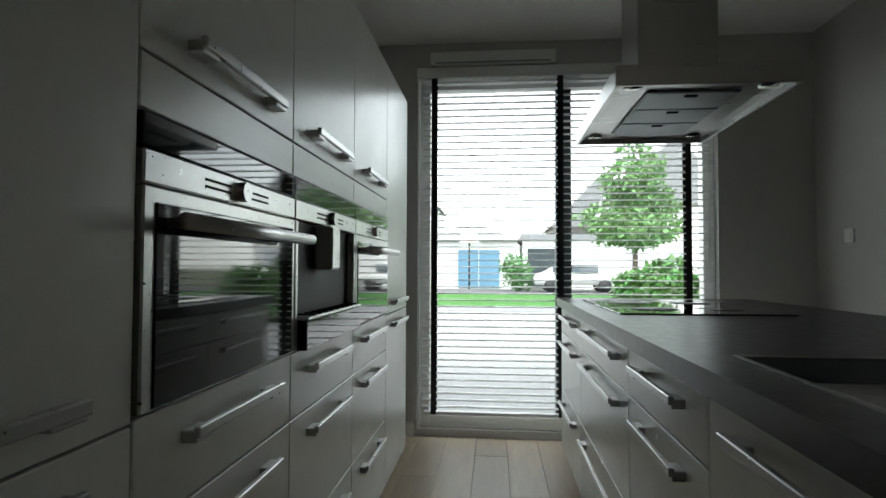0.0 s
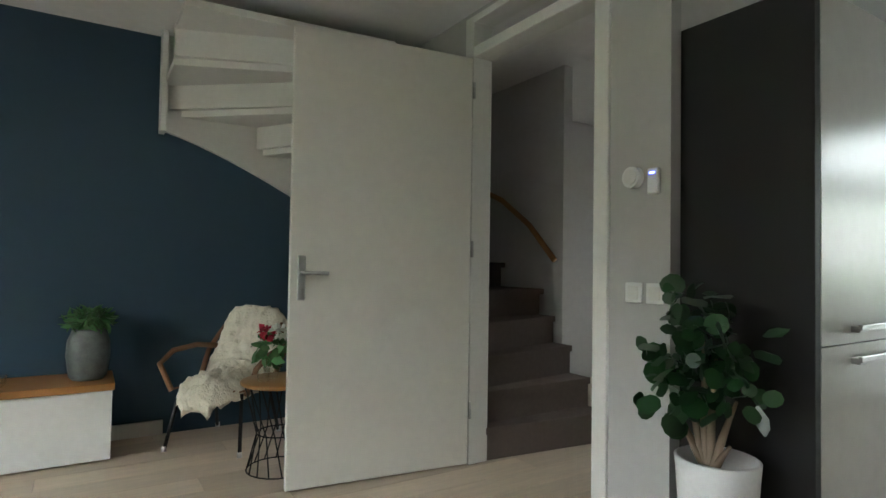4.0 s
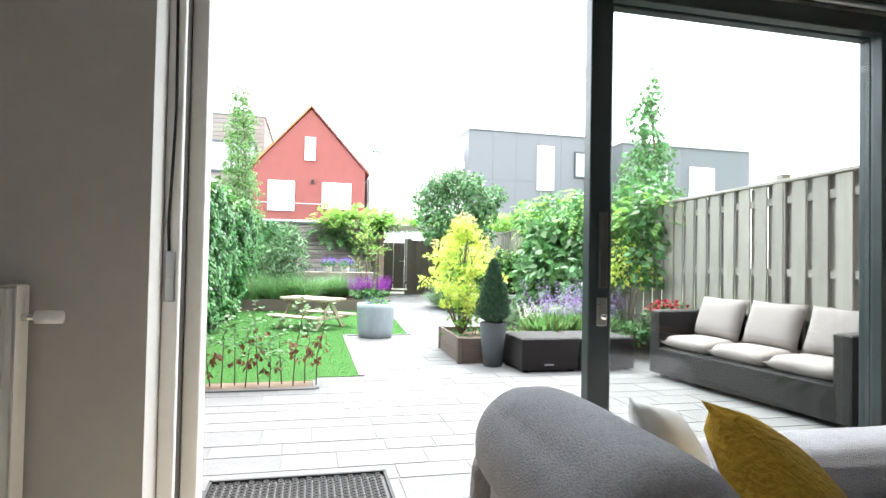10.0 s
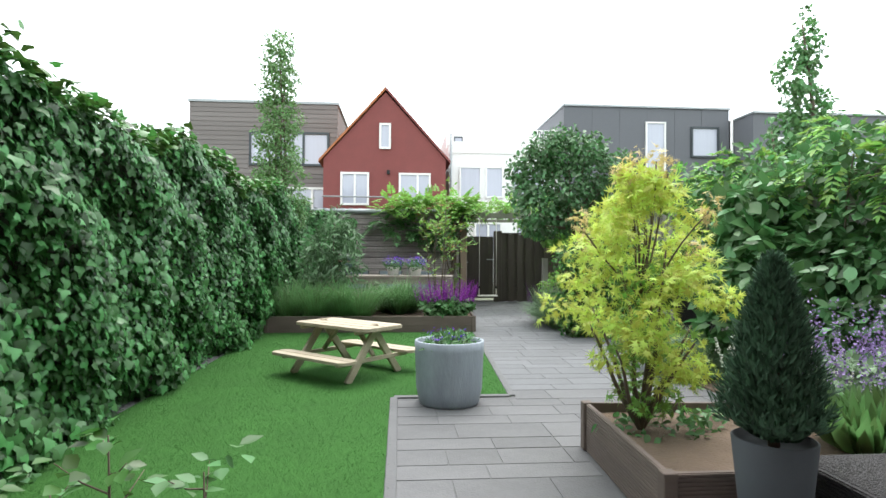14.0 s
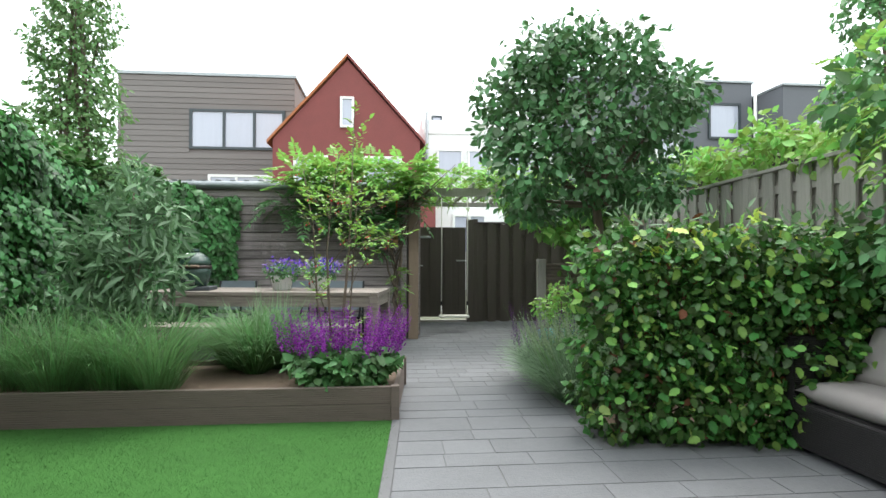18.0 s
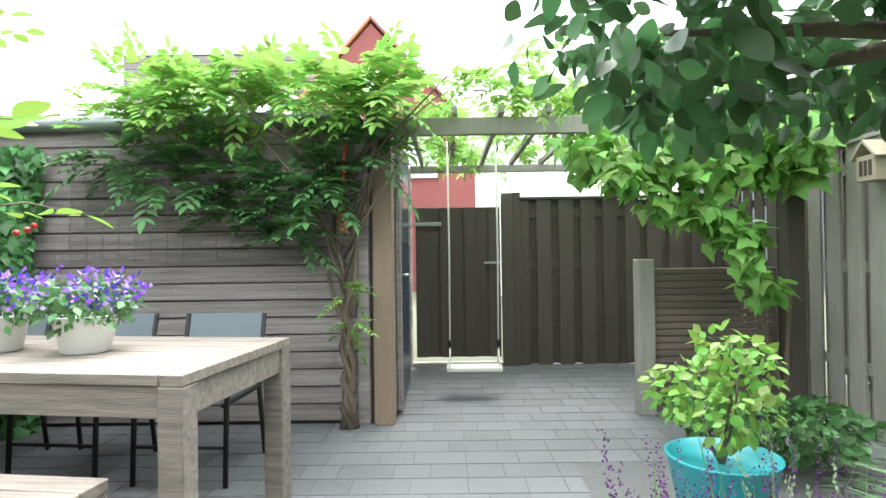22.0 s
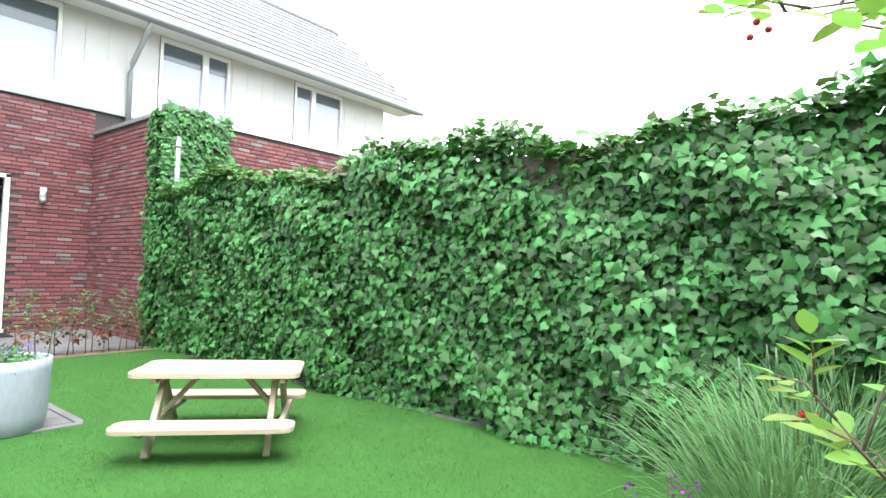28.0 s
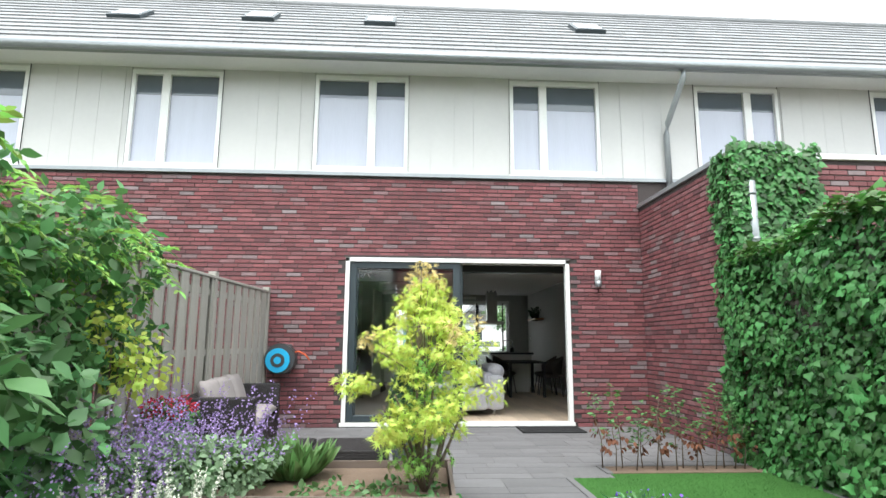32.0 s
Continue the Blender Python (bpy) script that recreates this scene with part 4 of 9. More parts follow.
tube("spout", [(0, 0, 0.01), (0, 0, 0.25), (0.008, 0.0, 0.280), (0.04, 0.0, 0.292), (0.20, 0.03, 0.292), (0.235, 0.033, 0.28), (0.245, 0.035, 0.25), (0.245, 0.035, 0.20)], 0.014, M["chrome"], tp, 12)
tube("nozzle", [(0.245, 0.035, 0.205), (0.245, 0.035, 0.18)], 0.018, M["chrome"], tp, 12)
tube("lever", [(-0.01, 0.06, 0.0), (-0.01, 0.06, 0.10), (0.02, 0.075, 0.16)], 0.011, M["chrome"], tp)
so = thing("soap_dispenser", "black soap bottle with pump beside the tap", "dispenser", (-1.62, -5.92, IZ))
box("bottle", (-0.035, -0.035, 0), (0.035, 0.035, 0.10), M["rubber"], so, 0.008)
tube("pump", [(0, 0, 0.1), (0, 0, 0.15), (0.05, 0, 0.15)], 0.008, M["rubber"], so)
hb = thing("induction_hob", "black glass induction hob set in the worktop", "hob", (0, 0, 0))
box("glass_plate", (-1.72, -7.98, IZ + 0.001), (-1.10, -7.08, IZ + 0.006), M["blackglass"], hb, 0.002)
for x, y, r in ((-1.28, -7.3, 0.09), (-1.55, -7.3, 0.07), (-1.28, -7.7, 0.1), (-1.55, -7.7, 0.09)):
    lathe("zone_ring", [(r, 0), (r, 0.0006)], M["plastic"], hb, 28, at=(x, y, IZ + 0.0062))
yy = IY1 - 0.03
for w, rows in ((0.62, [(0.1, 0.87, 0.0)]), (0.6, [(0.1, 0.42, 0.37), (0.42, 0.74, 0.69), (0.74, 0.875, 0.83)]), (0.9, [(0.1, 0.42, 0.37), (0.42, 0.74, 0.69), (0.74, 0.875, 0.83)]), (0.7, [(0.1, 0.42, 0.37), (0.42, 0.74, 0.69), (0.74, 0.875, 0.83)])):
    c = thing("island_cabinet", "cream island base cabinet with steel bar handles", "cabinet", (0, 0, 0), group="kitchen island cabinets")
    box("carcass", (IX0 + 0.05, yy - w + 0.001, 0.1), (IX1 - 0.042, yy - 0.001, IZ - 0.047), M["gloss"], c)
    box("plinth", (IX0 + 0.1, yy - w + 0.002, 0), (IX1 - 0.09, yy - 0.002, 0.1), M["gloss"], c)
    if w == 0.62:
        rows = [(0.1, 0.56, 0.0), (0.56, 0.875, 0.83)]
    for z0, z1, hz in rows:
        fr_ = box("drawer_front", (IX1 - 0.040, yy - w + 0.002, z0 + 0.002), (IX1 - 0.020, yy - 0.002, z1 - 0.002), M["gloss"], c, 0.002)
        if hz:
            box("handle", (IX1 + 0.002, yy - w + 0.12, hz - 0.006), (IX1 + 0.014, yy - 0.12, hz + 0.012), M["steel"], fr_, 0.002)
            for y in (yy - w + 0.12, yy - 0.175):
                box("handle_foot", (IX1 - 0.0205, y, hz - 0.014), (IX1 + 0.008, y + 0.055, hz + 0.006), M["steel"], fr_, 0.002)
    yy -= w
hz_ = thing("island_hood", "steel island extractor hood with chimney", "extractor hood", (0, 0, 0))
HX0, HX1, HY0, HY1, HZ = -1.58, -1.02, -7.60, -6.75, 1.66
box("canopy_side", (HX0, HY1 - 0.012, HZ), (HX1, HY1, HZ + 0.06), M["steel"], hz_, 0.002)
box("canopy_side", (HX0, HY0, HZ), (HX1, HY0 + 0.012, HZ + 0.06), M["steel"], hz_, 0.002)
box("canopy_side", (HX0, HY0 + 0.012, HZ), (HX0 + 0.012, HY1 - 0.012, HZ + 0.06), M["steel"], hz_, 0.002)
box("canopy_side", (HX1 - 0.012, HY0 + 0.012, HZ), (HX1, HY1 - 0.012, HZ + 0.06), M["steel"], hz_, 0.002)
box("canopy_top", (HX0 + 0.002, HY0 + 0.002, HZ + 0.055), (HX1 - 0.002, HY1 - 0.002, HZ + 0.066), M["steel"], hz_, 0.002)
for k in range(3):
    y = HY0 + 0.13 + k * 0.2
    box("grease_filter", (HX0 + 0.13, y, HZ + 0.012), (HX1 - 0.13, y + 0.19, HZ + 0.02), M["zinc"], hz_, 0.003)
    box("filter_latch", (-1.32, y + 0.15, HZ + 0.008), (-1.28, y + 0.165, HZ + 0.013), M["tape"], hz_)
box("underside", (HX0 + 0.012, HY0 + 0.012, HZ + 0.022), (HX1 - 0.012, HY1 - 0.012, HZ + 0.03), M["steel"], hz_)
for x in (HX0 + 0.07, HX1 - 0.07):
    for y in (HY0 + 0.08, HY1 - 0.08):
        lathe("spot_lamp", [(0.03, 0.012), (0.032, 0.02)], M["chrome"], hz_, 18, at=(x, y, HZ))
box("chimney", (-1.44, -7.30, HZ + 0.066), (-1.16, -7.04, CZ - 0.06), M["steel"], hz_, 0.003)
bm = bmesh.new()
for k in range(6):
    a = k / 6 * 6.283
    add_tube(bm, [(-1.3 + 0.12 * math.cos(a), -7.17 + 0.11 * math.sin(a), CZ - 0.06), (-1.3 + 0.13 * math.cos(a + 0.5), -7.17 + 0.12 * math.sin(a + 0.5), CZ)], 0.016, 6)
bm_to("ceiling_duct", bm, M["zinc"], hz_, "crumpled silver duct")
sh = thing("wall_shelf", "oak shelf on the kitchen wall", "shelf", (0, 0, 0))
box("board", (XL + 0.001, -7.55, 1.765), (XL + 0.24, -6.6, 1.81), M["oaktop"], sh, 0.003)
for y in (-7.3, -6.9):
    p = thing("shelf_plant", "trailing green houseplant in a dark pot on the shelf", "plant", (XL + 0.13, y, 1.811), group="shelf plants")
    lathe("pot", [(0.05, 0), (0.07, 0.11), (0.065, 0.115)], M["rubber"], p, 20)
    crown("foliage", "round", 90, [(0, 0, 0.2, 0.1, 0.12, 0.12), (0.02, 0.08, 0.1, 0.06, 0.06, 0.14)], 0.05, M["indoorleaf"], p)

# dining table and chairs
dt = thing("dining_table", "black dining table against the kitchen island", "table", (-1.62, -4.66, 0))
box("tabletop", (-0.42, -0.66, 0.715), (0.42, 0.66, 0.75), M["rubber"], dt, 0.004)
for x in (-0.37, 0.37):
    for y in (-0.6, 0.6):
        box("leg", (x - 0.03, y - 0.03, 0), (x + 0.03, y + 0.03, 0.715), M["rubber"], dt, 0.003)
velvet = mat("grey_brown_velvet", (0.075, 0.065, 0.062), 0.9, var=0.15, scale=10, spec=0.2)
def dining_chair():
    c = thing("dining_chair", "grey velvet shell dining chair with black legs", "chair", (0, 0, 0), group="dining chairs")
    bm = bmesh.new()
    rows_ = []
    for i in range(9):
        a = radians(-100 + 200 * i / 8)
        top = 0.87 - 0.22 * (abs(i - 4) / 4) ** 1.6
        rows_.append([bm.verts.new((0.24 * math.sin(a), -0.02 - 0.22 * math.cos(a) - t * 0.05 * math.cos(a), 0.44 + (top - 0.44) * t)) for t in (0, 0.5, 0.85, 1.0)])
    for p, q in zip(rows_, rows_[1:]):
        for k in range(3):
            bm.faces.new((p[k], q[k], q[k + 1], p[k + 1]))
    bmesh.ops.solidify(bm, geom=bm.faces[:], thickness=0.045)
    bm_to("backrest", bm, velvet, c, smooth=True)
    pillow("seat", (0.46, 0.46, 0.11), velvet, c, pose(0, 0.0, 0.455), 0.3)
    for x in (-1, 1):
        for y in (-1, 1):
            tube("leg", [(x * 0.15, y * 0.15, 0.42), (x * 0.21, y * 0.21, 0)], [0.014, 0.009], M["rubber"], c)
    return c
ch = dining_chair()
ch.matrix_basis = pose(-1.29, -5.06, 0, 0, 0, 62)
for x, y, a in ((-1.05, -4.36, 84), (-2.20, -4.9, -92), (-2.2, -4.35, -86)):
    copy_thing(ch, pose(x, y, 0, 0, 0, a))

# ---------------------------------------------------------------- living room
tc = thing("tv_cabinet", "long low white cabinet with an oiled oak top", "cabinet", (0, 0, 0))
box("oak_top", (2.60, -3.26, 0.395), (XR - 0.018, -0.88, 0.435), M["oaktop"], tc, 0.004, "oiled oak top")
for i in range(4):
    y0 = -3.25 + i * 0.59
    box("body", (2.64, y0 + 0.001, 0.012), (XR - 0.02, y0 + 0.589, 0.394), M["white"], tc)
    box("door", (2.62, y0 + 0.002, 0.014), (2.639, y0 + 0.588, 0.392), M["white"], tc, 0.002)
box("plinth", (2.68, -3.2, 0), (XR - 0.02, -0.94, 0.012), M["black"], tc)
tv = thing("television", "flat black television mounted on the blue wall", "television", (0, 0, 0))
box("casing", (2.965, -2.36, 0.765), (3.0, -1.43, 1.305), M["plastic"], tv, 0.006)
box("screen", (2.961, -2.348, 0.785), (2.966, -1.442, 1.295), M["screen"], tv)
box("wall_mount", (3.0, -2.05, 0.9), (XR - 0.001, -1.75, 1.2), M["black"], tv)
box("badge", (2.958, -1.93, 0.762), (2.962, -1.86, 0.772), M["steel"], tv)
vs = thing("vase", "tall grey marbled vase with a green plant", "vase", (2.79, -3.13, 0.436))
lathe("body", [(0.077, 0), (0.095, 0.02), (0.110, 0.14), (0.105, 0.22), (0.083, 0.275), (0.077, 0.288), (0.070, 0.275), (0.077, 0.18)], mat("marbled_ceramic", (0.10, 0.115, 0.11), 0.4, var=0.8, scale=16, fine=0.3), vs, 28)
crown("foliage", "ovate", 420, [(0, 0, 0.335, 0.10, 0.10, 0.045)], 0.055, M["leaf"], vs)
for y in (-2.62, -2.72):
    gb = thing("tealight_holder", "clear glass tealight holder on the oak top", "candle holder", (2.76, y, 0.436), group="tealight holders")
    lathe("cup", [(0.03, 0), (0.045, 0.02), (0.05, 0.06), (0.046, 0.06), (0.04, 0.02)], M["glass"], gb, 16)
    lathe("tealight", [(0.018, 0.02), (0.018, 0.03)], M["white"], gb, 12)

def panel_radiator(x0, x1, z1, lab, pipe_left=True):
    r = thing("radiator", lab, "radiator", (0, 0, 0), group="radiators")
    for y in (-0.44, -0.40):
        bm = bmesh.new()
        n = int((x1 - x0) / 0.033)
        prof = [(x0, y - 0.006)]
        for k in range(n):
            xa = x0 + (x1 - x0) * k / n
            prof += [(xa + 0.004, y - 0.006), (xa + 0.008, y - 0.013), (xa + 0.026, y - 0.013), (xa + 0.030, y - 0.006)]
        prof += [(x1, y - 0.006), (x1, y + 0.006), (x0, y + 0.006)]
        lo, hi = [bm.verts.new((*p, 0.12)) for p in prof], [bm.verts.new((*p, z1 - 0.004)) for p in prof]
        for k in range(len(prof)):
            q = (k + 1) % len(prof)
            bm.faces.new((lo[k], lo[q], hi[q], hi[k]))
        bmesh.ops.recalc_face_normals(bm, faces=bm.faces[:])
        bm_to("panel", bm, M["white"], r)
    box("top_grille", (x0, -0.455, z1), (x1, -0.385, z1 + 0.006), M["white"], r, 0.002)
    for x in (x0 - 0.004, x1):
        box("side_cover", (x, -0.458, 0.11), (x + 0.004, -0.382, z1 + 0.004), M["white"], r)
    px = x0 - 0.04 if pipe_left else x1 + 0.04
    tube("pipe", [(px, -0.42, 0.0), (px, -0.42, 0.16), ((x0 if pipe_left else x1), -0.42, 0.16)], 0.009, M["white"], r)
    tube("valve_body", [((x0 if pipe_left else x1), -0.42, z1 - 0.09), (px, -0.42, z1 - 0.09)], 0.012, M["chrome"], r)
    tube("thermostat_knob", [(px, -0.42, z1 - 0.09), (px + (-0.07 if pipe_left else 0.07), -0.42, z1 - 0.09)], 0.02, M["white"], r, 14)
    for x in (x0 + 0.1, x1 - 0.1):
        box("wall_bracket", (x, -0.385, 0.2), (x + 0.03, YB - 0.001, z1 - 0.1), M["white"], r)
    return r
panel_radiator(2.14, 2.96, 0.975, "tall white panel radiator beside the garden door")
panel_radiator(-2.45, -1.83, 0.98, "white panel radiator on the garden-side wall", False)
bag = thing("folded_blanket", "folded mustard knitted blanket on the radiator", "blanket", (2.5, -0.42, 0.983))
pillow("fold", (0.42, 0.16, 0.11), M["mustard"], bag, pose(0, 0, 0.045), 0.25)
pillow("fold", (0.3, 0.15, 0.09), M["mustard"], bag, pose(0.05, 0, 0.11, 0, 4, 6), 0.25)

so_ = thing("corner_sofa", "grey woven corner sofa with adjustable headrests", "sofa", (0, 0, 0))
def cushion_box(nm, a, b, bev=0.05, m=None, label=""):
    """An upholstered block: rounded edges of radius bev and slightly swollen faces."""
    bm = bmesh.new()
    bmesh.ops.create_cube(bm, size=2.0)
    bmesh.ops.subdivide_edges(bm, edges=bm.edges[:], cuts=11, use_grid_fill=True)
    c, hlf = (Vector(a) + Vector(b)) / 2, (Vector(b) - Vector(a)) / 2
    bev = min(bev, min(hlf) * 0.98)
    for v in bm.verts:
        u = [math.copysign(abs(q) ** 0.75, q) for q in v.co]
        full = Vector([u[i] * hlf[i] for i in range(3)])
        core = Vector([max(-(hlf[i] - bev), min(hlf[i] - bev, full[i])) for i in range(3)])
        d = full - core
        p = core + (d.normalized() * bev if d.length > 1e-6 else d)
        swell = [0.014 * (1 - u[(i + 1) % 3] ** 2) * (1 - u[(i + 2) % 3] ** 2) * u[i] for i in range(3)]
        p += Vector(swell)
        p += Vector((0, 0, 0.004)) * noise.noise((c + p) * 6)
        v.co = c + p
    if m is not None:
        bm.transform(m)
    return bm_to(nm, bm, M["sofa"], so_, label, True)
# back along the walkway, seats facing the blue wall
cushion_box("base", (-0.46, -3.26, 0.10), (0.36, -1.02, 0.30), 0.03)
cushion_box("base", (0.36, -1.66, 0.10), (1.17, -0.98, 0.30), 0.03)
for y0, y1 in ((-3.24, -2.51), (-2.50, -1.68)):
    cushion_box("seat_cushion", (-0.36, y0, 0.28), (0.38, y1, 0.43), 0.05)
cushion_box("chaise_cushion", (-0.36, -1.67, 0.28), (1.19, -1.0, 0.42), 0.05)
for k, (y0, y1) in enumerate(((-1.74, -1.07), (-2.495, -1.745), (-3.25, -2.50))):
    cushion_box("back_cushion", (-0.58, y0, 0.12), (-0.29, y1, 0.66), 0.05)
    cushion_box("headrest", (-0.63, y0 + (0.002, -0.07, 0.002)[k], 0.57), (-0.37, y1 - (0.002, 0.002, -0.07)[k], (0.80, 0.768, 0.725)[k]), 0.105, label="rolled headrest cushion")
cushion_box("side_panel", (-0.60, -1.075, 0.1), (-0.36, -1.01, 0.62), 0.02)
cushion_box("window_headrest", (0.18, -1.02, 0.36), (1.17, -0.74, 0.54), 0.06)
cushion_box("window_back", (-0.30, -1.0, 0.1), (1.15, -0.86, 0.40), 0.03)
cushion_box("armrest", (-0.44, -3.45, 0.12), (0.38, -3.26, 0.52), 0.06)
for x, y in ((-0.46, -3.3), (0.3, -3.3), (1.1, -1.6), (1.1, -0.92), (-0.46, -1.1)):
    tube("foot", [(x, y, 0), (x, y, 0.11)], 0.02, M["chrome"], so_)
for y0, y1 in ((-1.74, -1.07), (-2.495, -1.745), (-3.25, -2.50)):
    tube("seam", [(-0.582, y0 + 0.006, 0.16), (-0.584, y0 + 0.006, 0.57)], 0.004, M["sofa"], so_, 5)
for nm, mt, m, s, lab in (("throw_pillow", M["mustard"], pose(0.03, -1.36, 0.555, 46, -20, 66) @ Matrix.Rotation(radians(28), 4, "Z"), (0.44, 0.44, 0.17), "mustard knitted throw pillow on the sofa"), ("throw_pillow", M["whitepot"], pose(-0.08, -1.12, 0.555, 60, 14, 44), (0.42, 0.40, 0.12), "white patterned throw pillow on the sofa")):
    p = thing(nm, lab, "pillow", (0, 0, 0))
    pillow("cover", s, mt, p, m, 0.4, 12)
pf = thing("knitted_pouf", "round grey knitted pouf on the oak floor", "pouf", (0.86, -2.36, 0))
lathe("body", [(0.15, 0), (0.225, 0.05), (0.245, 0.17), (0.225, 0.29), (0.15, 0.345), (0.04, 0.355)], M["rope"], pf, 40)
bm = bmesh.new()
for k in range(34):
    a = k / 34 * 6.2832
    add_tube(bm, [((r + 0.004 + 0.004 * (j % 2)) * math.cos(a + 0.07 * j), (r + 0.004 + 0.004 * (j % 2)) * math.sin(a + 0.07 * j), z + 0.003) for j, (r, z) in enumerate(((0.225, 0.05), (0.238, 0.11), (0.245, 0.17), (0.238, 0.23), (0.225, 0.29), (0.19, 0.325), (0.15, 0.345), (0.09, 0.353), (0.04, 0.357)))], 0.013, 5)
bm_to("knit_rib", bm, M["rope"], pf, smooth=True)

# rattan chair with sheepskin, wire side table
rc = thing("lounge_chair", "rattan lounge chair draped with a cream sheepskin", "chair", (2.69, -3.87, 0), rz=48)
for s in (-1, 1):
    tube("front_leg", [(s * 0.20, 0.18, 0.34), (s * 0.24, 0.26, 0.0)], 0.011, M["rubber"], rc)
    tube("back_leg", [(s * 0.19, -0.16, 0.34), (s * 0.22, -0.27, 0.0)], 0.011, M["rubber"], rc)
    tube("armrest", [(s * 0.24, 0.20, 0.34), (s * 0.31, 0.22, 0.50), (s * 0.32, 0.08, 0.56), (s * 0.29, -0.12, 0.57), (s * 0.22, -0.24, 0.55)], 0.017, M["rattan"], rc)
    for fx in ((s * 0.24, 0.26, 0), (s * 0.22, -0.27, 0)):
        lathe("foot_cap", [(0.014, 0), (0.014, 0.03)], M["white"], rc, 10, at=fx)
tube("back_rim", [(-0.25, -0.10, 0.36), (-0.27, -0.22, 0.52), (-0.2, -0.31, 0.70), (0, -0.35, 0.765), (0.2, -0.31, 0.70), (0.27, -0.22, 0.52), (0.25, -0.10, 0.36)], 0.016, M["rattan"], rc)
bm = bmesh.new()
for k in range(11):
    x = -0.21 + 0.042 * k
    add_tube(bm, [(x, 0.22, 0.36), (x, -0.14, 0.34), (x, -0.25, 0.5), (x * 0.9, -0.33, 0.73)], 0.006, 5)
bm_to("woven_seat", bm, M["rattan"], rc, smooth=True)
def fleece(nm, prof, half, parent):
    """A fleece draped along a profile of (y, z) points, thick and tufted, with an uneven outline."""
    bm = bmesh.new()
    nu, nv, pts = 40, 60, [Vector((0, p[0], p[1])) for p in prof]
    lens = [0.0]
    for a, b in zip(pts, pts[1:]):
        lens.append(lens[-1] + (b - a).length)
    def at(s):
        for i in range(len(pts) - 1):
            if s <= lens[i + 1] or i == len(pts) - 2:
                f = (s - lens[i]) / (lens[i + 1] - lens[i])
                return pts[i].lerp(pts[i + 1], f), (pts[i + 1] - pts[i]).normalized()
    sheets = []
    for side in (1, -1):
        grid = []
        for i in range(nv + 1):
            v = i / nv
            p, d = at(v * lens[-1])
            nrm = Vector((0, -d.z, d.y)) * (1 if d.cross(Vector((1, 0, 0))).z < 9 else 1)
            w = half * (0.62 + 0.38 * math.sin(math.pi * min(1, v * 1.15)) ** 0.5 + 0.10 * math.sin(v * 17)) * (1 - 0.35 * max(0, v - 0.9) / 0.1 - 0.45 * max(0, 0.06 - v) / 0.06)
            row = []
            for k in range(nu + 1):
                u = 2 * k / nu - 1
                q = p + Vector((u * w, 0, 0))
                edge = max(0.0, 1 - abs(u) ** 5) * max(0.0, min(1, v * 14, (1 - v) * 14)) ** 0.5
                fl = noise.noise(q * 24) * 0.030 + noise.noise(q * 55) * 0.016
                sag = -0.09 * abs(u) ** 3 * (0.3 + 0.7 * abs(d.y))
                row.append(bm.verts.new(q + nrm * (side * 0.020 * edge + (0.028 + fl) * (side > 0) * edge) + Vector((0.014 * noise.noise(q * 31), 0, sag))))
            grid.append(row)
        sheets.append(grid)
        for a, b in zip(grid, grid[1:]):
            for k in range(nu):
                f = (a[k], a[k + 1], b[k + 1], b[k])
                bm.faces.new(f if side < 0 else f[::-1])
    bmesh.ops.remove_doubles(bm, verts=bm.verts[:], dist=0.0005)
    bmesh.ops.recalc_face_normals(bm, faces=bm.faces[:])
    return bm_to(nm, bm, M["wool"], parent, "cream sheepskin", True)
fleece("sheepskin", [(-0.41, 0.58), (-0.38, 0.72), (-0.34, 0.795), (-0.29, 0.74), (-0.25, 0.58), (-0.17, 0.44), (-0.05, 0.395), (0.12, 0.40), (0.24, 0.395), (0.31, 0.34), (0.33, 0.26)], 0.235, rc)
sb = thing("wire_side_table", "small round side table with a black wire base", "side table", (2.06, -4.02, 0))
lathe("top", [(0.20, 0.46), (0.21, 0.465), (0.21, 0.48), (0.2, 0.483)], M["oaktop"], sb, 32)
for k in range(16):
    a = k / 16 * 6.2832
    tube("wire", [(0.19 * math.cos(a), 0.19 * math.sin(a), 0.46), (0.12 * math.cos(a + 0.3), 0.12 * math.sin(a + 0.3), 0.2), (0.17 * math.cos(a + 0.6), 0.17 * math.sin(a + 0.6), 0.004)], 0.004, M["rubber"], sb, 5)
for r, z in ((0.12, 0.2), (0.17, 0.006)):
    tube("wire_ring", [(r * math.cos(k / 20 * 6.2832), r * math.sin(k / 20 * 6.2832), z) for k in range(21)], 0.004, M["rubber"], sb, 5)
fb = thing("flower_vase", "small glass vase with red and white flowers on the side table", "vase", (2.10, -3.98, 0.484))
lathe("glass", [(0.03, 0), (0.045, 0.04), (0.04, 0.1), (0.035, 0.1), (0.04, 0.04)], M["glass"], fb, 16)
crown("leaves", "", 60, [(0, 0, 0.16, 0.07, 0.07, 0.06)], 0.07, M["leaf"], fb)
crown("red_flower", "petal", 60, [(0.03, 0.02, 0.25, 0.035, 0.035, 0.03)], 0.035, M["redflower"], fb)
crown("white_flower", "petal", 50, [(-0.05, -0.03, 0.26, 0.03, 0.03, 0.03)], 0.035, M["whiteflower"], fb)
for x, y in ((1.98, -4.06), (2.04, -3.92)):
    gj = thing("glass_jar", "small clear glass candle jar on the side table", "candle holder", (x, y, 0.484), group="glass jars")
    lathe("jar", [(0.03, 0), (0.033, 0.005), (0.033, 0.07), (0.03, 0.07), (0.03, 0.008)], M["glass"], gj, 16)

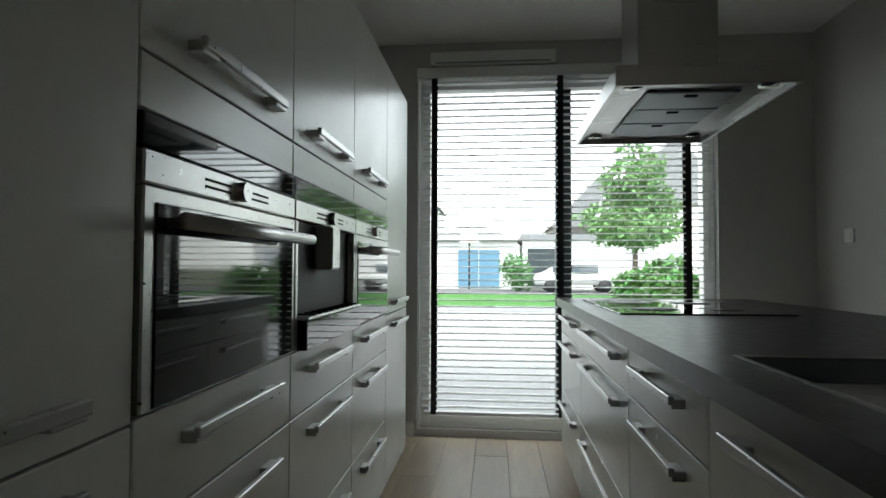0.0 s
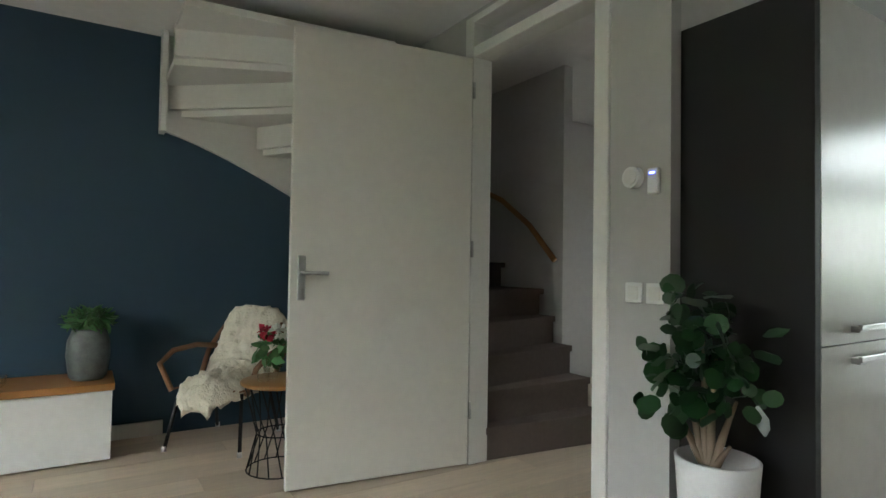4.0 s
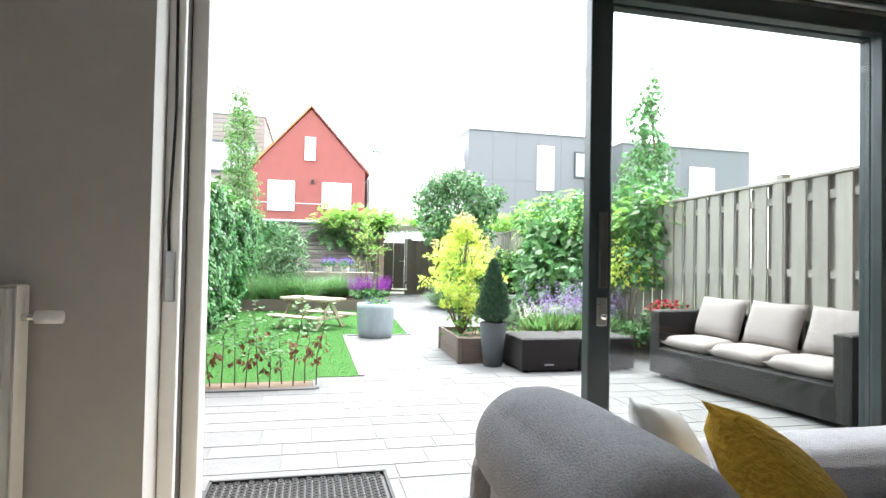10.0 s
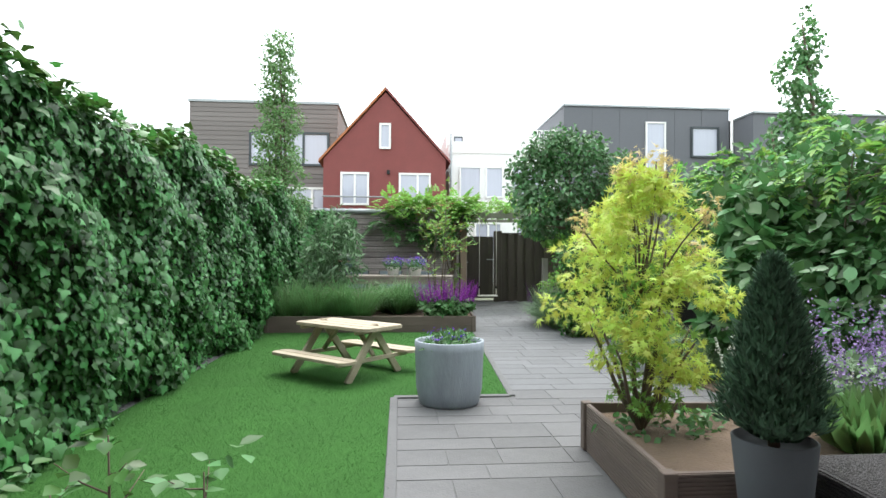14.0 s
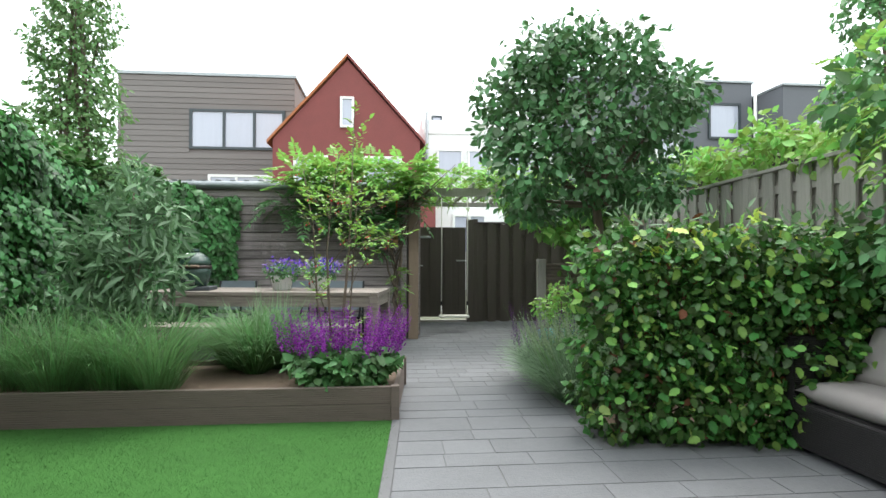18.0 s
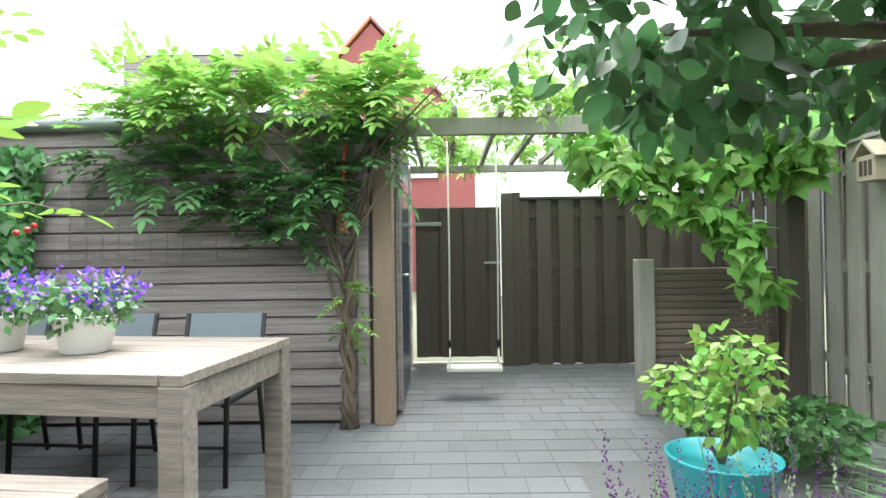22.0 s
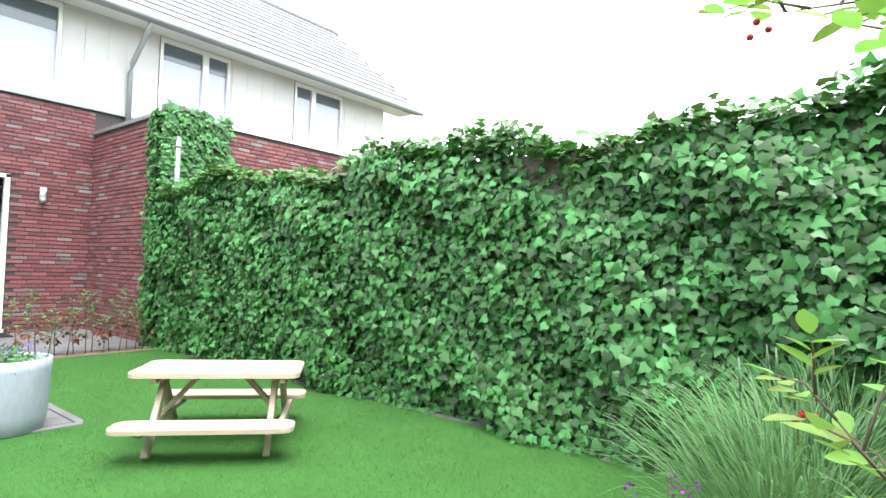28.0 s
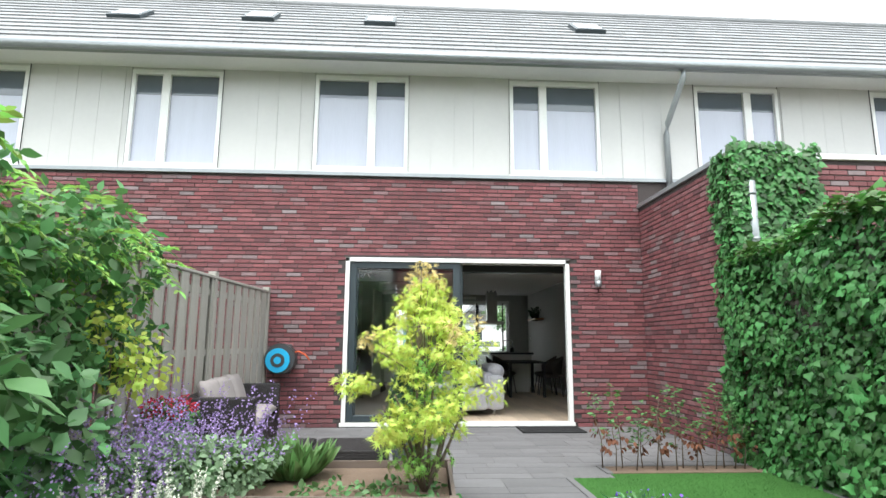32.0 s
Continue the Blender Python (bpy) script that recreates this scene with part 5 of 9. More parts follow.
# houseplants
pl = thing("houseplant", "leafy green peace lily in a dark floor pot", "plant", (2.26, -0.72, 0))
lathe("pot", [(0.13, 0), (0.18, 0.04), (0.19, 0.26), (0.175, 0.27), (0.165, 0.22)], M["rubber"], pl, 28)
n = 190
a, e = rng.random(n) * 6.283, rng.random(n)
base = np.stack([0.26 * np.cos(a) * e, 0.26 * np.sin(a) * e, 0.30 + 0.34 * (1 - e) * rng.random(n) + 0.12], 1)
leaves("leaf", "", base, np.stack([np.cos(a), np.sin(a), 0.8 - 1.3 * e], 1), np.stack([-0.3 * np.cos(a), -0.3 * np.sin(a), np.ones(n)], 1), 0.16 + 0.12 * rng.random(n), M["lilyleaf"], pl)
bm = bmesh.new()
for k in range(26):
    a1, r1 = k * 2.4, 0.1 + 0.012 * k
    add_tube(bm, [(0.05 * math.cos(a1), 0.05 * math.sin(a1), 0.24), (0.6 * r1 * math.cos(a1), 0.6 * r1 * math.sin(a1), 0.5), (r1 * math.cos(a1), r1 * math.sin(a1), 0.62 + 0.14 * math.sin(k))], 0.004, 5)
bm_to("stem", bm, M["thinleaf"], pl)
for k in range(6):
    leaves("spathe", "", [(0.3 * math.cos(k * 1.3), 0.3 * math.sin(k * 1.3), 0.64 + 0.10 * math.sin(k * 2.1))], [(0.2, 0.1, 1)], [(1, 0.3, 0.2)], [0.09], M["thinleaf"], pl, "pale green flower spathe")
jp = thing("tall_houseplant", "branching round-leaved plant in a tall white pot", "plant", (0.03, -4.80, 0))
lathe("pot", [(0.075, 0), (0.09, 0.015), (0.122, 0.48), (0.126, 0.525), (0.115, 0.53), (0.11, 0.49)], M["whitepot"], jp, 36)
lathe("potting_soil", [(0.11, 0.475), (0.112, 0.485)], M["soil"], jp, 24)
tips = [(0.10, 0.02, 0.72), (-0.02, 0.04, 0.84), (-0.08, 0.03, 0.72), (0.04, 0.02, 0.92), (0.14, 0.04, 0.67), (-0.06, 0.03, 0.58)]
limbs("trunk", (0.02, 0, 0.47), tips, 0.016, M["post"], jp)
crown("foliage", "round", 170, [(t[0] * 1.05, t[1] + 0.03, t[2] + 0.03, 0.075, 0.07, 0.08) for t in tips[:5]] + [(0.05, 0.04, 1.0, 0.08, 0.07, 0.06), (-0.08, 0.05, 0.9, 0.08, 0.07, 0.07), (0.14, 0.04, 0.84, 0.08, 0.07, 0.07), (0.08, 0.05, 0.74, 0.08, 0.06, 0.06)], 0.064, M["indoorleaf"], jp)

# ---------------------------------------------------------------- house outside
FZ = 3.62
def brick_field(parent, origin, along, normal, length, height, holes, name, keep=None, material=None):
    """Courses of bricks in front of a wall; keep(u, v) tells which become parts of their own."""
    o, ax, nv = Vector(origin), Vector(along), Vector(normal)
    bl_, bh, ch, gap = 0.215, 0.050, 0.0625, 0.007
    vs_, fs_, count, shared = [], [], 0, {}
    rows = int(height / ch)
    for r in range(rows):
        u = -(0.11 if r % 2 else 0.0) - (0.055 if r % 3 == 0 else 0)
        v = r * ch
        while u < length:
            u0, u1 = max(u, 0), min(u + bl_ - gap, length)
            u += bl_
            if u1 - u0 < 0.03 or any(a < (u0 + u1) / 2 < b and c < v + bh / 2 < d for a, b, c, d in holes):
                continue
            dep = 0.008 + 0.004 * rng.random()
            if keep and keep((u0 + u1) / 2, v) and count < 300:
                key = (round(u1 - u0, 3), round(dep, 3))
                me = shared.get(key)
                if me is None:
                    bm = bmesh.new()
                    w = u1 - u0
                    pts = [bm.verts.new(ax * a + nv * d + Vector((0, 0, z))) for d, k in ((0, 0), (dep, 0.002)) for a, z in ((k, k), (w - k, k), (w - k, bh - k), (k, bh - k))]
                    for f in ((4, 5, 6, 7), (0, 1, 5, 4), (1, 2, 6, 5), (2, 3, 7, 6), (3, 0, 4, 7)):
                        bm.faces.new([pts[i] for i in f])
                    bmesh.ops.recalc_face_normals(bm, faces=bm.faces[:])
                    me = bpy.data.meshes.new("brick")
                    bm.to_mesh(me)
                    bm.free()
                    me.materials.append(M["brickp"])
                    shared[key] = me
                ob = new("brick", me)
                ob.parent = parent
                ob.location = o + ax * u0 + Vector((0, 0, v))
                count += 1
                continue
            k = len(vs_)
            for d, e in ((0, 0), (dep, 0.002)):
                for a, z in ((u0 + e, v + e), (u1 - e, v + e), (u1 - e, v + bh - e), (u0 + e, v + bh - e)):
                    vs_.append(o + ax * a + nv * d + Vector((0, 0, z)))
            fs_ += [tuple(k + i for i in f) for f in ((4, 5, 6, 7), (0, 1, 5, 4), (1, 2, 6, 5), (2, 3, 7, 6), (3, 0, 4, 7))]
    me = bpy.data.meshes.new(name)
    me.from_pydata(vs_, [], fs_)
    me.materials.append(M["brick"])
    ob = new(name, me)
    ob.parent = parent
    ob["kind"] = "stuff"
    return ob

fc = thing("facade", "red-brown brick garden facade with a white-panelled upper storey", "facade", (0, 0, 0), kind="structure")
FX0, FX1 = -9.35, 9.4
bm = bmesh.new()
for a, b in (((FX0, -0.16, G - 0.3), (D0, -0.002, FZ)), ((D1, -0.16, G - 0.3), (FX1, -0.002, FZ)), ((D0, -0.16, DZ), (D1, -0.002, FZ)), ((D0, -0.16, G - 0.3), (D1, -0.002, -0.02))):
    add_box(bm, a, b)
bm_to("wall", bm, M["mortar"], fc)

box("ledge", (FX0, -0.16, FZ), (FX1, 0.05, FZ + 0.055), M["zinc"], fc, 0.004)
WINS = [(6.70, 8.10), (3.84, 5.20), (1.00, 2.44), (-2.015, -0.58), (-4.97, -3.57), (-7.94, -6.54)]
UZ0, UZ1, WZ0, WZ1 = FZ + 0.055, 5.42, 3.70, 5.24
bm = bmesh.new()
xs = sorted([FX0, FX1] + [x for w in WINS for x in w])
for x0, x1 in zip(xs[::2], xs[1::2]):
    add_box(bm, (x0, -0.16, UZ0), (x1, -0.02, UZ1))
for x0, x1 in WINS:
    add_box(bm, (x0, -0.16, WZ1), (x1, -0.02, UZ1))
    add_box(bm, (x0, -0.16, UZ0), (x1, -0.02, WZ0))
bm_to("upper_wall", bm, M["cladding"], fc)
x = FX0
k = 0
while x < FX1:
    w = (0.34, 0.30, 0.36)[k % 3]
    seg = [(UZ0 + 0.003, UZ1)]
    mid = x + w / 2
    if not any(a - w / 2 < mid < b + w / 2 for a, b in WINS):
        box("panel", (x + 0.0015, -0.019, UZ0 + 0.003), (x + w - 0.0015, -0.006, UZ1), M["cladding"], fc)
    x += w
    k += 1
for n, (x0, x1) in enumerate(WINS):
    xm = x0 + (x1 - x0) * (0.38, 0.62, 0.39, 0.63, 0.37, 0.62)[n]
    wf = joined("window", (((x0, -0.12, WZ0), (x0 + 0.06, -0.002, WZ1)), ((x1 - 0.06, -0.12, WZ0), (x1, -0.002, WZ1)), ((x0 + 0.06, -0.12, WZ1 - 0.07), (x1 - 0.06, -0.002, WZ1)), ((x0 + 0.06, -0.12, WZ0), (x1 - 0.06, -0.002, WZ0 + 0.08)), ((xm - 0.06, -0.12, WZ0 + 0.08), (xm + 0.06, -0.004, WZ1 - 0.07))), M["white"], fc, 0.003)
    box("window_sill", (x0 - 0.03, -0.05, WZ0 - 0.035), (x1 + 0.03, 0.03, WZ0 - 0.002), M["white"], wf, 0.003)
    for a, b in ((x0 + 0.06, xm - 0.06), (xm + 0.06, x1 - 0.06)):
        # lower glass has the sky's reflection put into its colour
        box("pane", (a, -0.07, WZ0 + 0.08), (b, -0.06, WZ1 - 0.07), M["sky_tinted"], wf)
        box("pane_gasket", (a, -0.061, WZ0 + 0.08), (b, -0.058, WZ0 + 0.095), M["anthracite"], wf)
        box("rolled_blind", (a, -0.058, WZ1 - 0.46 + 0.08 * (n % 3)), (b, -0.056, WZ1 - 0.07), M["pane"], wf)
    for xx in (x0 - 0.004, x1 + 0.001):
        box("window_joint", (xx, -0.02, WZ0), (xx + 0.004, -0.004, UZ1 - 0.02), M["black"], fc)
rf = thing("roof", "grey tiled pitched roof with a zinc gutter", "roof", (0, 0, 0), kind="structure")
SL = math.atan2(2.9, 3.5)
E0 = Vector((0, 0.62, 5.30))
bm = bmesh.new()
add_box(bm, (FX0 - 0.75, 0, -0.12), (FX1, 4.6, 0))
bm.transform(Matrix.Translation(E0) @ Matrix.Rotation(math.pi - SL, 4, "X") @ Matrix.Diagonal((1, 1, -1, 1)))
bmesh.ops.recalc_face_normals(bm, faces=bm.faces[:])
bm_to("roof_deck", bm, M["zinc"], rf)
bm = bmesh.new()
add_box(bm, (FX0 - 0.75, -0.16, 5.28), (FX1, 0.66, 5.33))
bm_to("soffit", bm, M["white"], rf)
bm = bmesh.new()
top = E0 + Vector((0, -4.6 * math.cos(SL), 4.6 * math.sin(SL)))
vv = [bm.verts.new(p) for p in ((FX0 - 0.75, top.y, top.z), (FX1, top.y, top.z), (FX1, -9, 5.3), (FX0 - 0.75, -9, 5.3))]
bm.faces.new(vv)
bm_to("street_slope", bm, M["rooftile"], rf)
tw, tl, cnt, me_t, rest_v, rest_f = 0.33, 0.33, 0, None, [], []
up, outn = Vector((0, -math.cos(SL), math.sin(SL))), Vector((0, math.sin(SL), math.cos(SL)))
for r in range(14):
    ncol = int((FX1 - FX0 + 0.7) / tw)
    for c in range(ncol):
        px = FX0 - 0.73 + c * tw + (tw / 2 if r % 2 else 0)
        o = Vector((px, 0, 0)) + E0 + up * (r * tl - 0.03)
        pts = [Vector((0.003, 0, 0)), Vector((tw - 0.003, 0, 0))]
        quad = [q + outn * h + up * d for q, d, h in ((pts[0], 0, 0.045), (pts[1], 0, 0.045), (pts[1], tl + 0.02, 0.022), (pts[0], tl + 0.02, 0.022), (pts[0], 0, 0.005), (pts[1], 0, 0.005))]
        faces = ((0, 1, 2, 3), (4, 5, 1, 0))
        if -3.4 < px < 3.4 and r < 13 and cnt < 300:
            if me_t is None:
                me_t = bpy.data.meshes.new("roof_tile")
                me_t.from_pydata(quad, [], faces)
                me_t.materials.append(M["rooftilep"])
            t = new("roof_tile", me_t)
            t.parent, t.location = rf, o
            cnt += 1
        else:
            b0 = len(rest_v)
            rest_v += [o + q for q in quad]
            rest_f += [tuple(b0 + i for i in f) for f in faces]
me = bpy.data.meshes.new("far_roof_tiles")
me.from_pydata(rest_v, [], rest_f)
me.materials.append(M["rooftile"])
ob = new("far_roof_tiles", me)
ob.parent, ob["kind"] = rf, "stuff"
tube("gutter", [(FX0 - 0.8, 0.64, 5.27), (FX1, 0.64, 5.27)], 0.065, M["zinc"], rf, 10)
tube("ridge", [(FX0 - 0.75, top.y, top.z + 0.03), (FX1, top.y, top.z + 0.03)], 0.09, M["rooftile"], rf, 8)
for x in (-2.3, 1.55, 3.7, 5.9):
    m = Matrix.Translation(E0 + Vector((x, 0, 0)) + up * (2.55 if x != 5.9 else 2.3)) @ Matrix.Rotation(math.pi - SL, 4, "X") @ Matrix.Diagonal((1, 1, -1, 1))
    for nm, a, b, mt in (("skylight_frame", (-0.28, -0.3, 0.02), (0.28, 0.3, 0.10), M["anthracite"]), ("skylight_pane", (-0.23, -0.25, 0.1), (0.23, 0.25, 0.108), M["pane"])):
        bm = bmesh.new()
        add_box(bm, a, b)
        bm.transform(m)
        bmesh.ops.recalc_face_normals(bm, faces=bm.faces[:])
        sky_ob = bm_to(nm, bm, mt, rf if nm == "skylight_frame" else sky_ob)
tube("downpipe", [(-3.12, 0.60, 5.25), (-3.12, 0.56, 5.1), (-3.05, 0.12, 4.55), (-3.05, 0.06, 4.4), (-3.05, 0.06, FZ - 0.25)], 0.045, M["zinc"], rf, 12)
# neighbour's extension
ex = thing("extension", "single-storey red-brown brick extension with a light coping", "extension", (0, 0, 0), kind="structure")
EX, EY, EZ = -2.56, 2.46, 3.20
box("wall", (-9.0, 0.001, G - 0.3), (EX - 0.012, EY - 0.012, EZ), M["mortar"], ex)
box("coping", (-9.0, EY - 0.3, EZ), (EX + 0.03, EY + 0.03, EZ + 0.06), M["farwhite"], ex, 0.004)
box("coping", (EX - 0.3, 0.002, EZ), (EX + 0.03, EY - 0.3, EZ + 0.06), M["zinc"], ex, 0.004)
brick_field(ex, (EX - 0.012, 0.0, G), (0, 1, 0), (1, 0, 0), EY, EZ - G, [], "extension_bricks", lambda u, v: u > 1.35)
brick_field(ex, (EX, EY - 0.012, G), (-1, 0, 0), (0, 1, 0), 6.3, EZ - G, [], "extension_end_bricks")
brick_field(fc, (FX1, -0.002, G), (-1, 0, 0), (0, 1, 0), FX1 - EX, FZ - G, [(FX1 - D1 - 0.02, FX1 - D0 + 0.02, -1, DZ - G + 0.01)], "facade_bricks", lambda u, v: -2.5 < FX1 - u < -1.4 or 1.9 < FX1 - u < 2.6)
box("lintel_strip", (D0 - 0.03, -0.02, DZ), (D1 + 0.03, 0.012, DZ + 0.035), M["mortar"], fc)
wl = thing("wall_lamp", "small cylindrical white and grey outdoor wall lamp", "lamp", (-1.86, 0.075, 1.98))
lathe("shade", [(0.045, 0.09), (0.045, 0.24), (0.042, 0.245)], M["whitepot"], wl, 20)
lathe("base", [(0.047, 0.0), (0.047, 0.09)], M["zinc"], wl, 20)
box("wall_plate", (-0.03, -0.075, 0.06), (0.03, -0.04, 0.18), M["zinc"], wl, 0.003)
dpi = thing("drain_pipe", "grey pipe stub rising from the ivy", "pipe", (-2.74, 2.56, 1.75))
tube("pipe", [(0, 0, 0), (0, 0, 1.15)], 0.05, M["zinc"], dpi, 14)
for z in (0.5, 1.0):
    lathe("clamp", [(0.055, 0), (0.055, 0.03)], M["zinc"], dpi, 14, at=(0, 0, z))
hr = thing("hose_reel", "blue and black wall-mounted hose reel", "hose reel", (2.72, 0.03, 0.92))
box("wall_bracket", (-0.12, -0.028, -0.2), (0.12, 0.03, 0.2), M["plastic"], hr, 0.01)
bm = bmesh.new(); add_tube(bm, [(0, 0.03, 0), (0, 0.22, 0)], 0.21, 28)
bm_to("drum_housing", bm, M["plastic"], hr)
bm = bmesh.new(); add_tube(bm, [(0.02, 0.22, -0.02), (0.02, 0.245, -0.02)], 0.165, 28)
bm_to("cover", bm, M["reelblue"], hr, "bright blue cover")
bm = bmesh.new(); add_tube(bm, [(0.02, 0.245, -0.02), (0.02, 0.252, -0.02)], 0.095, 24)
bm_to("inner_ring", bm, M["plastic"], hr)
bm = bmesh.new(); add_tube(bm, [(0.02, 0.25, -0.02), (0.02, 0.258, -0.02)], 0.05, 20)
bm_to("hub", bm, M["reelblue"], hr)
tube("hose", [(-0.15, 0.1, 0.08), (-0.24, 0.12, 0.10), (-0.33, 0.13, 0.06), (-0.40, 0.13, -0.02)], 0.012, M["orange"], hr)
dm = thing("door_mat", "black rubber honeycomb door mat on the paving", "mat", (-1.02, 0.33, G + 0.005))
bm = bmesh.new()
for i in range(24):
    for j in range(14):
        x, y = -0.40 + i * 0.034, -0.225 + j * 0.034 + (0.017 if i % 2 else 0)
        add_tube(bm, [(x + 0.013 * math.cos(k * 1.0472), y + 0.013 * math.sin(k * 1.0472), 0.010) for k in range(7)], 0.004, 4)
add_box(bm, (-0.43, -0.25, 0), (0.43, -0.235, 0.018)), add_box(bm, (-0.43, 0.255, 0), (0.43, 0.27, 0.018)), add_box(bm, (-0.43, -0.25, 0), (-0.415, 0.27, 0.018)), add_box(bm, (0.415, -0.25, 0), (0.43, 0.27, 0.018))
bm_to("mesh", bm, M["rubber"], dm)

# ---------------------------------------------------------------- garden ground
def fence_x(y):
    return 2.97 + 0.082 * y
tagged(box("ground", (-400, -400, -0.6), (400, 400, -0.12), M["earth"]), "open ground", "ground", **S)
pv = thing("pavement", "grey-brown tumbled concrete pavers of the terrace and path", "paving", (0, 0, 0), kind="structure")
box("sand_bed", (-2.56, 0.0, -0.11), (4.4, 16.3, G - 0.0025), M["sand"], pv)
def path_left(y):
    return -2.56 if y < 2.62 else (-0.49 if y < 6.0 else (0.47 + (y - 6.0) * 0.055 if y < 10.0 else (0.70 if y < 11.3 else -2.5)))
def path_right(y):
    return fence_x(y) if y < 3.0 else (0.60 if y < 4.75 else (2.2 if y < 7.55 else fence_x(y) if y < 9.4 else (1.95 + 0.05 * (y - 9.9) if y < 13.1 else fence_x(y))))
lawn_pts = [(-2.45, 2.95), (-0.93, 2.95), (-0.93, 3.1), (-0.52, 3.1), (-0.52, 6.02), (0.45, 6.02), (0.67, 9.99), (-2.45, 9.99)]
tile_meshes, tcount, tv_, tf_ = {}, 0, [], []
y, row = 0.03, 0
while y < 15.9:
    dpt = (0.20, 0.30, 0.20, 0.25)[row % 4] if y < 11 else 0.2
    ya = y + dpt / 2
    x, xe = path_left(ya), path_right(ya)
    x -= 0.3 * random.random() if ya < 2.6 else 0
    while x < xe - 0.04:
        w = random.choice((0.30, 0.40, 0.50, 0.60)) if y < 11 else random.choice((0.2, 0.3))
        w = min(w, xe - x)
        x0_, x1_ = max(x, path_left(ya)) + 0.0015, x + w - 0.0015
        x += w
        if x1_ - x0_ < 0.05:
            continue
        key = (round(x1_ - x0_, 2), dpt)
        lift = 0.0015 * random.random()
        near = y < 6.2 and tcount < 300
        wq, dq = key[0] / 2, dpt / 2 - 0.0015
        q = [(-wq, -dq, 0), (wq, -dq, 0), (wq, dq, 0), (-wq, dq, 0)]
        vsq = [(a, b, -0.02) for a, b, _ in q] + [(a * (1 - 0.004 / wq), b * (1 - 0.004 / dq), 0) for a, b, _ in q]
        fq = [(4, 5, 6, 7), (0, 1, 5, 4), (1, 2, 6, 5), (2, 3, 7, 6), (3, 0, 4, 7)]
        loc = ((x0_ + x1_) / 2, ya, G + lift)
        if near:
            if key not in tile_meshes:
                me = bpy.data.meshes.new("paving_stone")
                me.from_pydata(vsq, [], fq)
                me.materials.append(M["paver"])
                tile_meshes[key] = me
            t = new("paving_stone", tile_meshes[key])
            t.parent, t.location = pv, loc
            tcount += 1
        else:
            b0 = len(tv_)
            tv_ += [(p[0] + loc[0], p[1] + loc[1], p[2] + loc[2]) for p in vsq]
            tf_ += [tuple(b0 + i for i in f) for f in fq]
    y += dpt
    row += 1
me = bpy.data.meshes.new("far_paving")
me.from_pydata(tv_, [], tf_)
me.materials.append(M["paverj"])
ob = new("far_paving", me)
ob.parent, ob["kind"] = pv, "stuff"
def poly_slab(name, pts, z0, z1, material, parent=None):
    bm = bmesh.new()
    lo, hi = [bm.verts.new((x, y, z0)) for x, y in pts], [bm.verts.new((x, y, z1)) for x, y in pts]
    bm.faces.new(lo[::-1]), bm.faces.new(hi)
    for i in range(len(pts)):
        j = (i + 1) % len(pts)
        bm.faces.new((lo[i], lo[j], hi[j], hi[i]))
    bmesh.ops.recalc_face_normals(bm, faces=bm.faces[:])
    return bm_to(name, bm, material, parent)
tagged(poly_slab("lawn", lawn_pts, -0.1, G + 0.004, M["lawn"]), "short green lawn", "lawn", **S)
def in_poly(p, poly):
    x, y = p[:, 0], p[:, 1]
    inside = np.zeros(len(p), bool)
    for (x0, y0), (x1, y1) in zip(poly, poly[1:] + poly[:1]):
        c = ((y0 > y) != (y1 > y)) & (x < (x1 - x0) * (y - y0) / (y1 - y0 + 1e-12) + x0)
        inside ^= c
    return inside
p = np.stack([rng.uniform(-2.45, 1.12, 190000), rng.uniform(2.95, 9.99, 190000)], 1)
p = p[in_poly(p, lawn_pts)]
n = len(p)
gr = leaves("lawn_grass", "blade", np.c_[p, np.full(n, G)], np.c_[0.8 * rng.normal(size=(n, 2)), np.ones(n)], rand_dirs(n), 0.027 * (0.6 + 0.7 * rng.random(n)), M["blade"])
tagged(gr, "short mown grass blades", "grass", kind="stuff")
kb = thing("lawn_edging", "narrow concrete edging along the lawn", "edging", (0, 0, 0), kind="structure")
for a, b in (((-2.45, 2.62), (-0.93, 2.62)), ((-0.93, 2.62), (-0.93, 2.94)), ((-0.50, 3.1), (-0.50, 6.0)), ((-0.5, 6.03), (0.44, 6.03)), ((0.46, 6.03), (0.68, 9.99))):
    v = Vector((b[0] - a[0], b[1] - a[1], 0))
    box("edge_stone", (0, -0.03, -0.05), (v.length, 0.03, 0.012), M["paver"], kb, 0.004, m=Matrix.Translation((a[0], a[1], G)) @ Matrix.Rotation(math.atan2(v.y, v.x), 4, "Z"))
tagged(poly_slab("row_bed", [(-2.45, 2.65), (-0.95, 2.65), (-0.95, 2.93), (-2.45, 2.93)], -0.1, G + 0.006, M["soil"]), "narrow strip of bare soil", "soil", **S)

# boundary: ivy wall, fences
iv = thing("ivy_hedge", "dense ivy-covered boundary screen", "hedge", (0, 0, 0))
box("screen", (-2.72, 2.5, G - 0.05), (-2.62, 13.95, 2.02), M["darkfence"], iv)
n = 38000
yy_ = rng.uniform(2.46, 13.95, n)
zz_ = rng.uniform(G, 2.32, n)
topz = 2.08 + 0.10 * np.sin(yy_ * 1.9) + 0.06 * np.sin(yy_ * 4.7 + 1) + 0.004 * (yy_ - 2.4)
zz_ = zz_ * topz / 2.32
bulge = 0.09 * np.sin(yy_ * 2.3 + zz_ * 2.1) * np.sin(zz_ * 3.1 + yy_) + 0.05 * np.sin(yy_ * 6.1 + 2 * zz_) + 0.04 * np.sin(zz_ * 9 + yy_ * 3)
